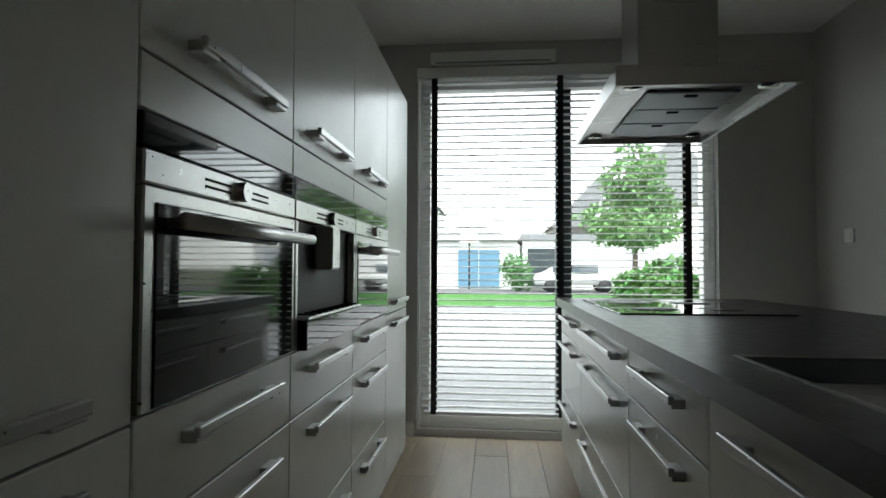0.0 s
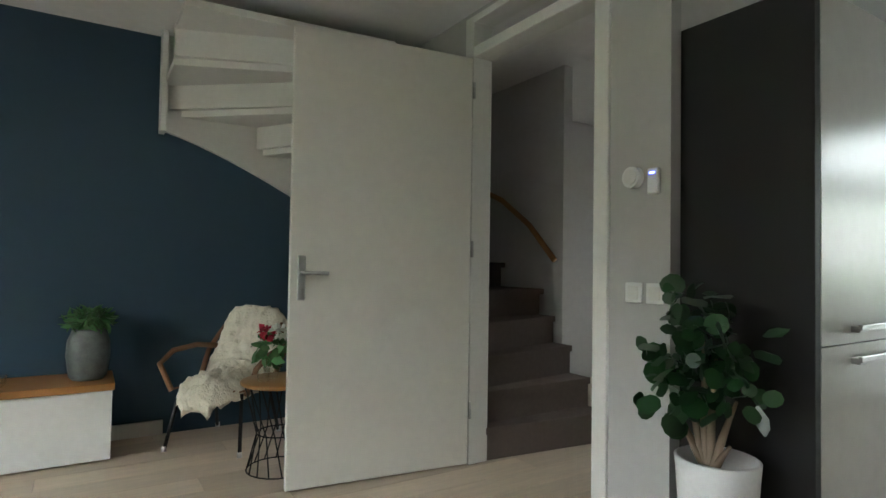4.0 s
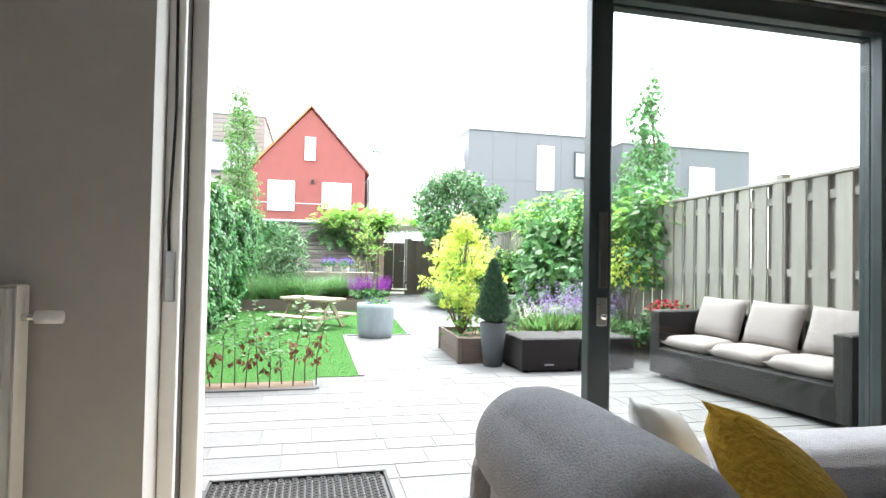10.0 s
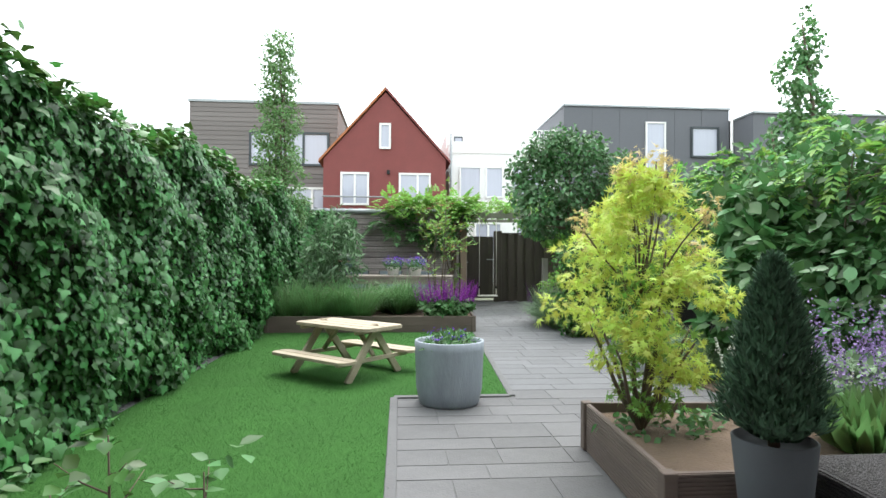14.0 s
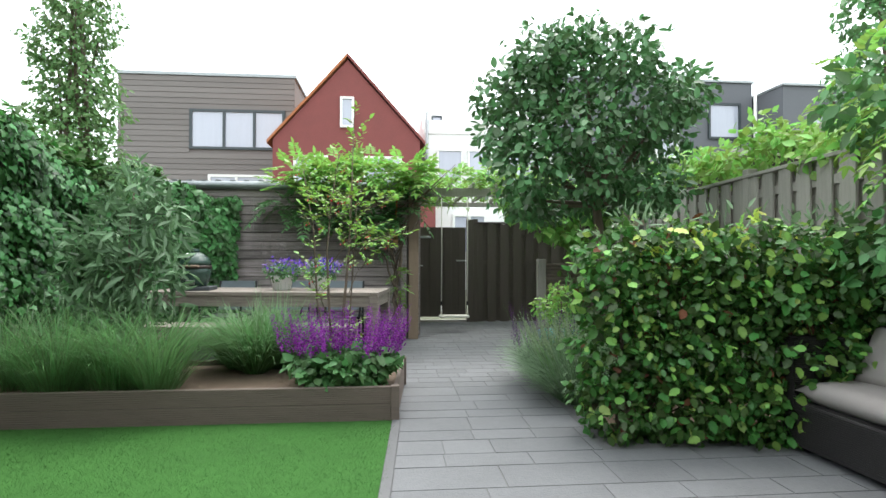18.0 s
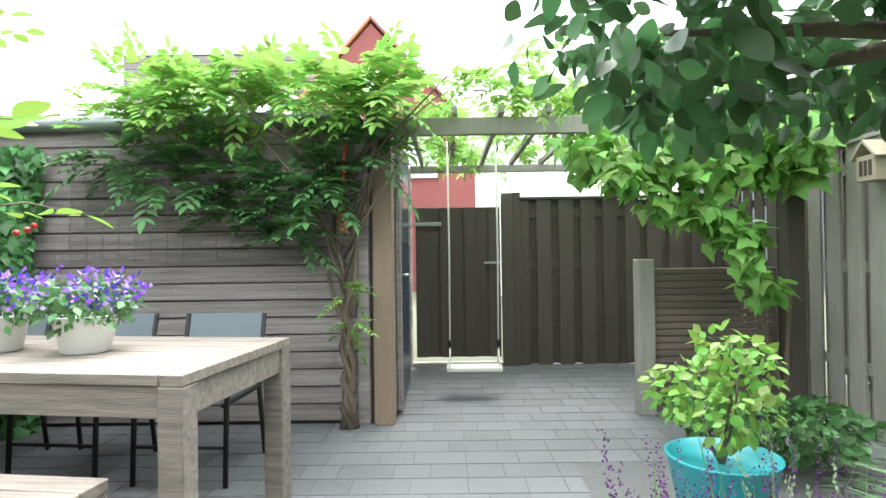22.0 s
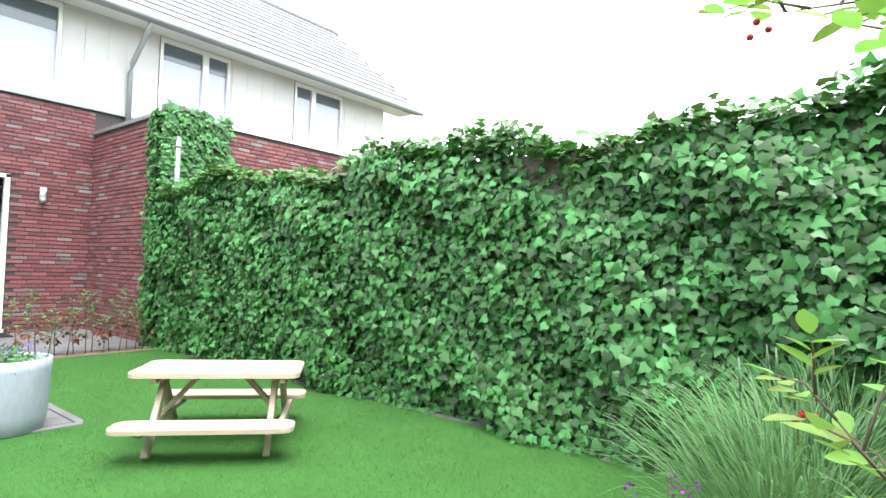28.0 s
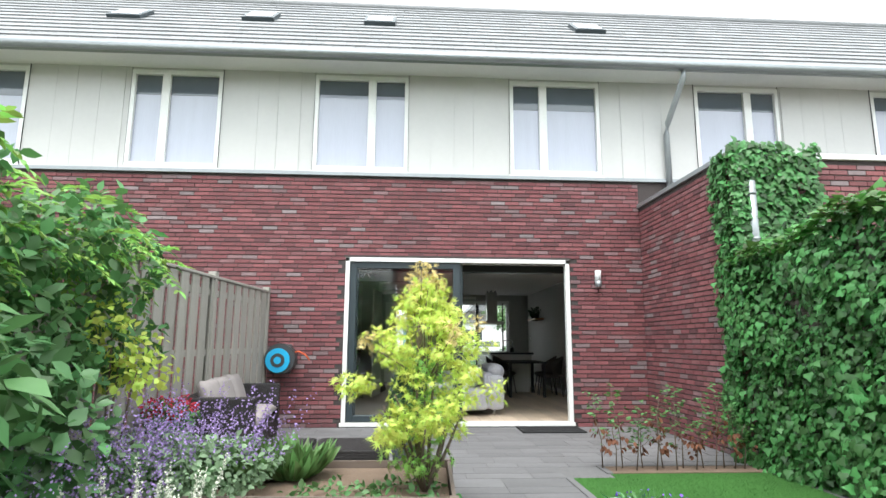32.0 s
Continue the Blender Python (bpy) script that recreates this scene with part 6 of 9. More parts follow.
xx_ = -2.48 + bulge + rng.normal(size=n) * 0.045 - 0.10 * np.clip((zz_ - topz + 0.25) / 0.25, 0, 1)
lay = rng.random(n) < 0.22
xx_[lay] -= 0.08
leaves("ivy_face", "ivy", np.stack([xx_, yy_, zz_], 1), np.stack([0.35 * rng.random(n) + 0.1, 0.75 * rng.normal(size=n), -0.9 + 0.35 * rng.normal(size=n)], 1), np.stack([1.0 + 0 * xx_, 0.45 * rng.normal(size=n), 0.55 + 0.35 * rng.normal(size=n)], 1), 0.042 + 0.048 * rng.random(n), M["ivy"], iv)
n = 6500
yy_ = rng.uniform(2.46, 13.95, n)
topz = 2.06 + 0.10 * np.sin(yy_ * 1.9) + 0.06 * np.sin(yy_ * 4.7 + 1) + 0.004 * (yy_ - 2.4)
leaves("ivy_top", "ivy", np.stack([rng.uniform(-2.95, -2.42, n), yy_, topz + 0.08 * rng.random(n) ** 2 + 0.04 * rng.normal(size=n)], 1), np.stack([0.5 * rng.normal(size=n) + 0.2, rng.normal(size=n), 0.3 * rng.normal(size=n) + 0.1], 1), np.stack([0.4 + 0.3 * rng.normal(size=n), 0.4 * rng.normal(size=n), np.ones(n)], 1), 0.05 + 0.05 * rng.random(n), M["beech"], iv)
n = 1300
a = rng.random(n)
leaves("ivy_on_brick", "ivy", np.stack([EX + 0.03 + 0.05 * rng.random(n), 2.46 - 0.34 * rng.random(n) ** 2.0 * (0.45 + 0.55 * np.abs(np.sin(a * 9))), G + 3.3 * a], 1), np.stack([0.3 * rng.random(n), 0.8 * rng.normal(size=n), -0.7 + 0.5 * rng.normal(size=n)], 1), np.stack([np.ones(n), 0.4 * rng.normal(size=n), 0.4 + 0.3 * rng.normal(size=n)], 1), 0.055 + 0.05 * rng.random(n), M["ivy"], iv)
n = 2200
leaves("ivy_corner", "ivy", np.stack([EX - 1.0 * rng.random(n) ** 1.6, EY + 0.05 + 0.08 * rng.random(n), 1.9 + 1.45 * rng.random(n) ** 1.2], 1), np.stack([0.8 * rng.normal(size=n), 0.3 * rng.random(n), -0.7 + 0.5 * rng.normal(size=n)], 1), np.stack([0.4 * rng.normal(size=n), np.ones(n), 0.5 + 0.3 * rng.normal(size=n)], 1), 0.055 + 0.05 * rng.random(n), M["ivy"], iv)

def board_fence(name, p0, p1, z1, material, label, post_every=1.8, group=""):
    """A double-sided fence of overlapping upright boards with posts and a cap rail."""
    f = thing(name, label, "fence", (0, 0, 0), group)
    a, b = Vector((*p0, 0)), Vector((*p1, 0))
    d = b - a
    ang = math.atan2(d.y, d.x)
    bm = bmesh.new()
    add_box(bm, (-0.078, -0.009, G), (0.078, 0.009, z1 - 0.03), 0.003)
    me = bpy.data.meshes.new("board")
    bm.to_mesh(me)
    bm.free()
    me.materials.append(material)
    n = int(d.length / 0.115)
    for i in range(n):
        o = new("board", me)
        o.parent = f
        s = (i + 0.5) / n
        c = a.lerp(b, s)
        off = Vector((-math.sin(ang), math.cos(ang), 0)) * (0.024 if i % 2 else -0.024)
        o.matrix_basis = Matrix.Translation(c + off + Vector((0, 0, 0.008 * math.sin(i * 2.7)))) @ Matrix.Rotation(ang + 0.006 * math.sin(i * 5.1), 4, "Z")
    for z in (0.35, 1.0, z1 - 0.22):
        box("rail", (0, -0.0145, z), (d.length, 0.0145, z + 0.07), material, f, m=Matrix.Translation(a) @ Matrix.Rotation(ang, 4, "Z"))
    box("cap_rail", (0, -0.05, z1 - 0.03), (d.length, 0.05, z1), material, f, 0.004, m=Matrix.Translation(a) @ Matrix.Rotation(ang, 4, "Z"))
    k = max(1, round(d.length / post_every))
    for i in range(k + 1):
        c = a.lerp(b, i / k)
        box("post", (c.x - 0.045, c.y - 0.045, G - 0.1), (c.x + 0.045, c.y + 0.045, z1 + 0.05), material, f, 0.006)
    return f
board_fence("garden_fence", (fence_x(0.1), 0.12), (fence_x(14.3), 14.3), 1.87, M["fence"], "weathered grey double-sided board fence")

# ---------------------------------------------------------------- garden things
def deck_face(parent, p0, p1, z0, z1, n):
    """A planter side of grooved deck boards."""
    a, b = Vector((*p0, 0)), Vector((*p1, 0))
    d = b - a
    ang = math.atan2(d.y, d.x)
    h = (z1 - z0) / n
    for i in range(n):
        bm = bmesh.new()
        zb, k = z0 + i * h + 0.002, 8
        st_ = (h - 0.004) / k
        prof = [(-0.012, zb), (0.009, zb)]
        for q in range(k):
            prof += [(0.014, zb + st_ * (q + 0.12)), (0.014, zb + st_ * (q + 0.68)), (0.009, zb + st_ * (q + 0.80)), (0.009, zb + st_ * (q + 1.0))]
        prof.append((-0.012, zb + st_ * k))
        e0, e1 = [bm.verts.new((0, *p)) for p in prof], [bm.verts.new((d.length, *p)) for p in prof]
        for q in range(len(prof)):
            w = (q + 1) % len(prof)
            bm.faces.new((e0[q], e0[w], e1[w], e1[q]))
        bm.faces.new(e0), bm.faces.new(e1[::-1])
        bmesh.ops.recalc_face_normals(bm, faces=bm.faces[:])
        bm.transform(Matrix.Translation(a) @ Matrix.Rotation(ang, 4, "Z"))
        bm_to("deck_board", bm, M["deck"], parent)
    box("corner_post", (a.x - 0.03, a.y - 0.03, z0), (a.x + 0.03, a.y + 0.03, z1 + 0.004), M["deck"], parent, 0.004)
pa = thing("raised_planter", "low brown deck-board planter with dry soil beside the terrace", "planter", (0, 0, 0), group="deck-board planters")
ring = [(0.61, 3.65), (3.25, 3.65), (3.25, 4.60), (0.65, 4.74)]
for q, w in zip(ring, ring[1:] + ring[:1]):
    deck_face(pa, w, q, G, 0.245, 2)
poly_slab("soil", [(0.63, 3.67), (3.23, 3.67), (3.23, 4.58), (0.67, 4.72)], G, 0.19, M["soil"], pa)
pb = thing("raised_planter", "long brown deck-board planter at the end of the lawn", "planter", (0, 0, 0), group="deck-board planters")
ring = [(-2.42, 10.0), (0.67, 10.0), (0.75, 11.13), (-2.42, 11.13)]
for q, w in zip(ring, ring[1:] + ring[:1]):
    deck_face(pb, w, q, G, 0.215, 2)
poly_slab("soil", [(-2.40, 10.02), (0.65, 10.02), (0.73, 11.11), (-2.40, 11.11)], G, 0.17, M["soil"], pb)
tagged(poly_slab("side_bed", [(2.2, 4.76), (fence_x(4.76) - 0.05, 4.76), (fence_x(7.6) - 0.05, 7.54), (2.2, 7.54)], -0.1, G + 0.012, M["soil"]), "planted soil bed along the fence", "soil", **S)
tagged(poly_slab("rear_bed", [(2.10, 9.56), (fence_x(9.4) - 0.05, 9.56), (fence_x(12) - 0.05, 12.0), (2.50, 12.0), (2.12, 11.2)], -0.1, G + 0.012, M["soil"]), "planted soil bed by the rear fence", "soil", **S)

# picnic table
pt = thing("picnic_table", "pale pine children's picnic table with two benches on the lawn", "picnic table", (-0.96, 7.05, G), rz=-42)
def round_plank(nm, y0, y1, z0, z1, cut0, cut1):
    """A plank of the table with its outer corners sawn round where cut0 or cut1 is set."""
    r, out = 0.07, []
    for x, y, c, a0 in ((-0.51, y0, cut0, 180), (0.51, y0, cut0, 270), (0.51, y1, cut1, 0), (-0.51, y1, cut1, 90)):
        if c:
            cx, cy = x - math.copysign(r, x), y + (r if a0 >= 180 else -r)
            out += [(cx + r * math.cos(radians(a0 + k * 18)), cy + r * math.sin(radians(a0 + k * 18))) for k in range(6)]
        else:
            out.append((x, y))
    bm = bmesh.new()
    lo, hi = [bm.verts.new((*q, z0)) for q in out], [bm.verts.new((*q, z1)) for q in out]
    bm.faces.new(lo[::-1])
    tp_ = bm.faces.new(hi)
    for i in range(len(out)):
        j = (i + 1) % len(out)
        bm.faces.new((lo[i], lo[j], hi[j], hi[i]))
    bmesh.ops.bevel(bm, geom=list(tp_.edges), offset=0.005, segments=2, affect="EDGES")
    bm_to(nm, bm, M["pine"], pt)
for i in range(4):
    round_plank("tabletop_plank", -0.26 + i * 0.132, -0.26 + i * 0.132 + 0.128, 0.455, 0.485, i == 0, i == 3)
for s in (-1, 1):
    for i in range(2):
        y = s * (0.38 + 0.11 * i)
        round_plank("bench_plank", y - 0.054, y + 0.054, 0.195, 0.222, s * (1 - 2 * i) > 0, s * (1 - 2 * i) < 0)
for x in (-0.38, 0.38):
    for s in (-1, 1):
        bm = bmesh.new()
        d = Vector((0, s * 0.46, -0.46))
        add_box(bm, (-0.018, -0.035, 0), (0.018, 0.035, 0.62), 0.004, )
        bm.transform(Matrix.Translation((x + 0.037 * (s > 0) * (1 if x < 0 else -1), s * 0.36, 0.0)) @ Matrix.Rotation(s * radians(38), 4, "X"))
        bm_to("leg", bm, M["pine"], pt)
    box("cross_beam", (x - 0.045, -0.46, 0.155), (x - 0.012, 0.46, 0.194), M["pine"], pt, 0.004)
    box("top_batten", (x - 0.045, -0.24, 0.42), (x - 0.012, 0.24, 0.454), M["pine"], pt, 0.004)
    box("brace", (-0.016, -0.02, 0), (0.016, 0.02, 0.34), M["pine"], pt, 0.003, m=Matrix.Translation((x * 0.92, 0, 0.2)) @ Matrix.Rotation(-math.copysign(radians(42), x), 4, "Y"))

# large concrete pot
cp = thing("concrete_planter", "large round blue-grey concrete planter with low plants", "planter", (-0.07, 5.86, G))
cp.scale = (0.93, 0.93, 1.0)
lathe("pot", [(0.235, 0), (0.25, 0.015), (0.275, 0.12), (0.288, 0.42), (0.29, 0.485), (0.275, 0.488), (0.265, 0.47), (0.262, 0.40)], M["concrete"], cp, 48)
lathe("soil", [(0.263, 0.40), (0.264, 0.42)], M["soil"], cp, 32)
crown("low_foliage", "narrow", 700, [(0, 0, 0.45, 0.22, 0.22, 0.07), (0.05, 0.05, 0.5, 0.12, 0.12, 0.06)], 0.06, M["leaf"], cp)
crown("flowers", "petal", 60, [(0, 0.02, 0.53, 0.2, 0.2, 0.05)], 0.02, M["violet"], cp)
cy = thing("potted_conifer", "small cone-shaped conifer in a tall dark pot", "conifer", (0.93, 3.47, G))
lathe("pot", [(0.095, 0), (0.10, 0.01), (0.145, 0.46), (0.135, 0.465), (0.13, 0.43)], M["slate"], cy, 36)
limbs("trunk", (0, 0, 0.40), [(0, 0, 1.0)], 0.02, M["bark"], cy)
n = 9000
h = rng.random(n) ** 1.35
a = rng.random(n) * 6.2832
r = (0.19 * (1 - h) ** 0.7 * np.minimum(1, (h + 0.05) * 6) * (0.6 + 0.48 * rng.random(n))) * (1 + 0.20 * np.sin(5 * a + 20 * h) * np.sin(31 * h + 2 * a))
leaves("foliage", "narrow", np.stack([r * np.cos(a), r * np.sin(a), 0.46 + 0.66 * h], 1), np.stack([np.cos(a) * 0.7 + 0.4 * rng.normal(size=n), np.sin(a) * 0.7 + 0.4 * rng.normal(size=n), 1.0 + 0.3 * rng.normal(size=n)], 1), np.stack([np.cos(a), np.sin(a), 0.2 + 0 * a], 1), 0.026 + 0.030 * rng.random(n), M["conifer"], cy)

# maple in the planter
mp_ = thing("golden_maple", "bushy lime-yellow maple in the raised planter", "tree", (0.82, 4.38, 0.19))
tips = [(0.28 * math.cos(a), 0.28 * math.sin(a), 0.55 + 0.12 * math.sin(3 * a)) for a in np.linspace(0, 6.2, 9)] + [(0.05, 0.05, 1.1), (-0.1, 0.06, 0.9), (0.1, -0.08, 0.95)]
limbs("trunk", (0, 0, 0), tips, 0.014, M["bark"], mp_)
bl_m = []
rs = random.Random(5)
for k in range(54):
    f = (k + rs.random()) / 54
    girth = 0.45 + 1.55 * f if f < 0.35 else (1 - (f - 0.35) / 0.65) ** 0.75
    r, a = 0.48 * girth * rs.uniform(0.45, 1.0) + 0.02, rs.uniform(0, 6.283)
    bl_m.append((r * math.cos(a), r * math.sin(a), 0.30 + 1.06 * f, 0.13, 0.13, 0.06))
crown("crown", "maple", 3000, bl_m, 0.060, M["lime"], mp_, shell=0.2, droop=0.2)
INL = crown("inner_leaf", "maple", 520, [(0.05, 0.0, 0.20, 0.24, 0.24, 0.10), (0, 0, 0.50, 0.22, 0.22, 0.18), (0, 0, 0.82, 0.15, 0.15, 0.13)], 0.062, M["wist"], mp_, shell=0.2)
tips = [(0.16 * math.cos(k * 2.4) * (0.4 + 0.2 * (k % 3)), 0.16 * math.sin(k * 2.4), 1.30 + 0.05 * (k % 4)) for k in range(7)] + [(0.42 * math.cos(k * 1.57 + 0.4), 0.42 * math.sin(k * 1.57 + 0.4), 0.95 + 0.06 * k) for k in range(4)]
limbs("shoot", (0, 0, 0.7), tips, 0.005, M["bark"], mp_)
TPL = crown("tip_leaf", "maple", 260, [(t[0], t[1], t[2] + 0.02, 0.035, 0.035, 0.07) for t in tips], 0.05, mat("orange_pink_young_leaf", (0.62, 0.50, 0.22), 0.5, island=0.2, trans=0.4), mp_, shell=0.1, droop=0.0)

# wicker ottomans, sofa, armchair
def wicker_box(nm, parent, a, b, bev=0.02):
    """A woven box: strands run round it."""
    bm = bmesh.new()
    add_box(bm, a, b, bev)
    bm_to(nm, bm, M["wicker"], parent)
    (x0, y0, z0), (x1, y1, z1) = a, b
    bm = bmesh.new()
    k = int((z1 - z0) / 0.012)
    for i in range(k):
        z = z0 + 0.008 + i * (z1 - z0 - 0.02) / max(1, k - 1)
        add_tube(bm, [(x0 - 0.001, y0 - 0.001, z), (x1 + 0.001, y0 - 0.001, z), (x1 + 0.001, y1 + 0.001, z), (x0 - 0.001, y1 + 0.001, z), (x0 - 0.001, y0 - 0.001, z)], 0.0042, 4)
    for i in range(int((x1 - x0 - 0.03) / 0.014)):
        x = x0 + 0.02 + i * 0.014
        add_tube(bm, [(x, y0 + 0.012, z1), (x, y1 - 0.012, z1)], 0.0045, 4)
    bm_to("weave", bm, M["wicker"], parent)
for i, x in enumerate((1.10, 1.74)):
    o = thing("wicker_ottoman", "low square black wicker ottoman on the terrace", "ottoman", (x, 3.03, G), group="wicker ottomans")
    wicker_box("body", o, (0, 0, 0.02), (0.61, 0.58, 0.345))
    box("badge", (0.24, -0.011, 0.07), (0.34, -0.005, 0.085), M["steel"], o)
    for fx in (0.05, 0.56):
        for fy in (0.05, 0.53):
            box("foot", (fx - 0.02, fy - 0.02, 0), (fx + 0.02, fy + 0.02, 0.025), M["rubber"], o)
ws = thing("wicker_sofa", "black wicker garden sofa with taupe cushions along the fence", "sofa", (2.58, 0.75, G), rz=6)
wicker_box("base", ws, (0.0, 0.12, 0.04), (0.70, 1.90, 0.30))
wicker_box("arm", ws, (0.0, 0.0, 0.04), (0.70, 0.13, 0.66))
wicker_box("arm", ws, (0.0, 1.89, 0.04), (0.70, 2.02, 0.66))
wicker_box("back", ws, (0.58, 0.12, 0.28), (0.70, 1.90, 0.66))
for i in range(3):
    pillow("seat_cushion", (0.60, 0.578, 0.14), M["pad"], ws, pose(0.30, 0.42 + i * 0.588, 0.365), 0.18, 10)
    pillow("back_cushion", (0.42, 0.55, 0.16), M["pad"], ws, pose(0.47, 0.42 + i * 0.588, 0.61, 0, -70, 0), 0.3, 10)
ac = thing("wicker_armchair", "black wicker garden armchair with a pale seat cushion", "armchair", (3.44, 9.14, G), rz=-88)
wicker_box("base", ac, (0.1, 0.0, 0.04), (0.78, 0.62, 0.30))
wicker_box("arm", ac, (0.0, 0.0, 0.04), (0.11, 0.62, 0.68))
wicker_box("arm", ac, (0.77, 0.0, 0.04), (0.88, 0.62, 0.68))
wicker_box("back", ac, (0.1, 0.52, 0.28), (0.78, 0.63, 0.72))
pillow("seat_cushion", (0.66, 0.54, 0.14), M["pad"], ac, pose(0.44, 0.27, 0.365), 0.18)
pillow("back_cushion", (0.60, 0.40, 0.14), M["pad"], ac, pose(0.44, 0.44, 0.58, 66, 0, 0), 0.3)
rp = thing("zinc_pot", "zinc pot with crimson flowers beside the wicker sofa", "pot", (2.92, 3.28, G))
lathe("pot", [(0.13, 0), (0.14, 0.02), (0.17, 0.46), (0.18, 0.47), (0.165, 0.475), (0.16, 0.42)], M["zinc"], rp, 32)
crown("leaves", "", 350, [(0, 0, 0.55, 0.2, 0.2, 0.12)], 0.06, M["leaf"], rp)
crown("flowers", "petal", 420, [(0, 0, 0.62, 0.2, 0.2, 0.10)], 0.035, M["redflower"], rp)

# saplings in a row by the terrace
for i in range(15):
    x = -2.3 + i * 0.098
    s = thing("beech_sapling", "thin beech sapling with green and withered leaves", "sapling", (x, 2.78 + 0.05 * math.sin(i * 3), G), group="row of saplings")
    hh = 0.42 + 0.42 * ((i * 7) % 5) / 5
    rs = random.Random(40 + i)
    top = Vector((rs.uniform(-0.07, 0.07), rs.uniform(-0.06, 0.06), hh))
    main = [Vector((0, 0, 0)), Vector((rs.uniform(-0.03, 0.03), rs.uniform(-0.03, 0.03), hh * 0.4)), Vector((top.x * 0.5 + rs.uniform(-0.03, 0.03), top.y * 0.5, hh * 0.75)), top]
    tube("stem", main, [0.006, 0.005, 0.0035, 0.0018], M["bark"], s, 6)
    lp, la, lz = [], [], []
    for k in range(11):
        f = 0.25 + 0.75 * k / 10
        x = f * 3
        o = main[min(int(x), 2)].lerp(main[min(int(x), 2) + 1], x - min(int(x), 2))
        a = k * 2.4 + i
        e = o + Vector((math.cos(a), math.sin(a), rs.uniform(0.2, 0.9))) * rs.uniform(0.05, 0.15) * (1.2 - 0.6 * f)
        if k < 10:
            tube("twig", [o, o.lerp(e, 0.5) + Vector((0, 0, -0.008)), e], [0.0024, 0.0018, 0.001], M["bark"], s, 5)
        for q in range(6):
            c = o.lerp(e, 0.35 + 0.65 * q / 5)
            b = a + (0.9 if q % 2 else -0.9)
            lp.append(c), la.append((math.cos(b), math.sin(b), 0.1)), lz.append(rs.uniform(0.034, 0.058))
    lp, la, lz = np.array(lp) + 0.010 * rng.normal(size=(66, 3)), np.array(la) + 0.3 * rng.normal(size=(66, 3)), np.array(lz)
    old = (lp[:, 2] < hh * (0.55 + 0.2 * rs.random())) & (rng.random(66) < (0.85 if i % 4 != 3 else 0.2))
    la[old, 2] -= 1.2
    lz[old] *= 1.15
    nm_ = np.array([0, 0, 1.0]) + 0.6 * rand_dirs(66)
    tagged(leaves("green_leaf", "", lp[~old], la[~old], nm_[~old], lz[~old], M["leaf"] if i % 3 else M["beech"], s), kind="stuff")
    if old.any():
        tagged(leaves("withered_leaf", "", lp[old], la[old], nm_[old], lz[old], M["brownleaf"], s), kind="stuff")

# outdoor dining set
tb = thing("garden_table", "weathered teak garden table", "table", (-0.29, 12.385, G), rz=-8)
TLx, TWy = 1.27, 0.445
for i in range(6):
    box("top_plank", (-TLx + 0.09, -TWy + 0.003 + i * 0.1483, 0.745), (TLx - 0.094, -TWy + i * 0.1483 + 0.1428, 0.785), M["teak"], tb, 0.003)
for s in (-1, 1):
    bm = bmesh.new()
    add_box(bm, (s * (TLx - 0.045) - 0.043, -TWy + 0.003, 0.745), (s * (TLx - 0.045) + 0.043, TWy - 0.003, 0.785), 0.003)
    bm_to("end_plank", bm, M["teak"], tb)
    box("side_apron", (-TLx + 0.06, s * (TWy - 0.03) - 0.015, 0.63), (TLx - 0.06, s * (TWy - 0.03) + 0.015, 0.744), M["teak"], tb, 0.003)
    box("end_apron", (s * (TLx - 0.03) - 0.015, -TWy + 0.06, 0.63), (s * (TLx - 0.03) + 0.015, TWy - 0.06, 0.744), M["teak"], tb, 0.003)
    for q in (-1, 1):
        box("leg", (s * (TLx - 0.05) - 0.048, q * (TWy - 0.05) - 0.048, 0), (s * (TLx - 0.05) + 0.048, q * (TWy - 0.05) + 0.048, 0.744), M["teak"], tb, 0.006)
bn = thing("garden_bench", "backless weathered teak bench beside the table", "bench", (-0.50, 11.64, G), rz=-7)
for i in range(3):
    box("seat_plank", (-0.98, -0.18 + i * 0.122, 0.44), (1.2, -0.18 + i * 0.122 + 0.116, 0.48), M["teak"], bn, 0.003)
for s in (-1, 1):
    box("side_apron", (-0.94, s * 0.165 - 0.014, 0.35), (1.16, s * 0.165 + 0.014, 0.439), M["teak"], bn, 0.003)
    for q in (-1, 1):
        box("leg", ((1.15 if s > 0 else -0.93) - 0.045, q * 0.135 - 0.045, 0), ((1.15 if s > 0 else -0.93) + 0.045, q * 0.135 + 0.045, 0.439), M["teak"], bn, 0.005)
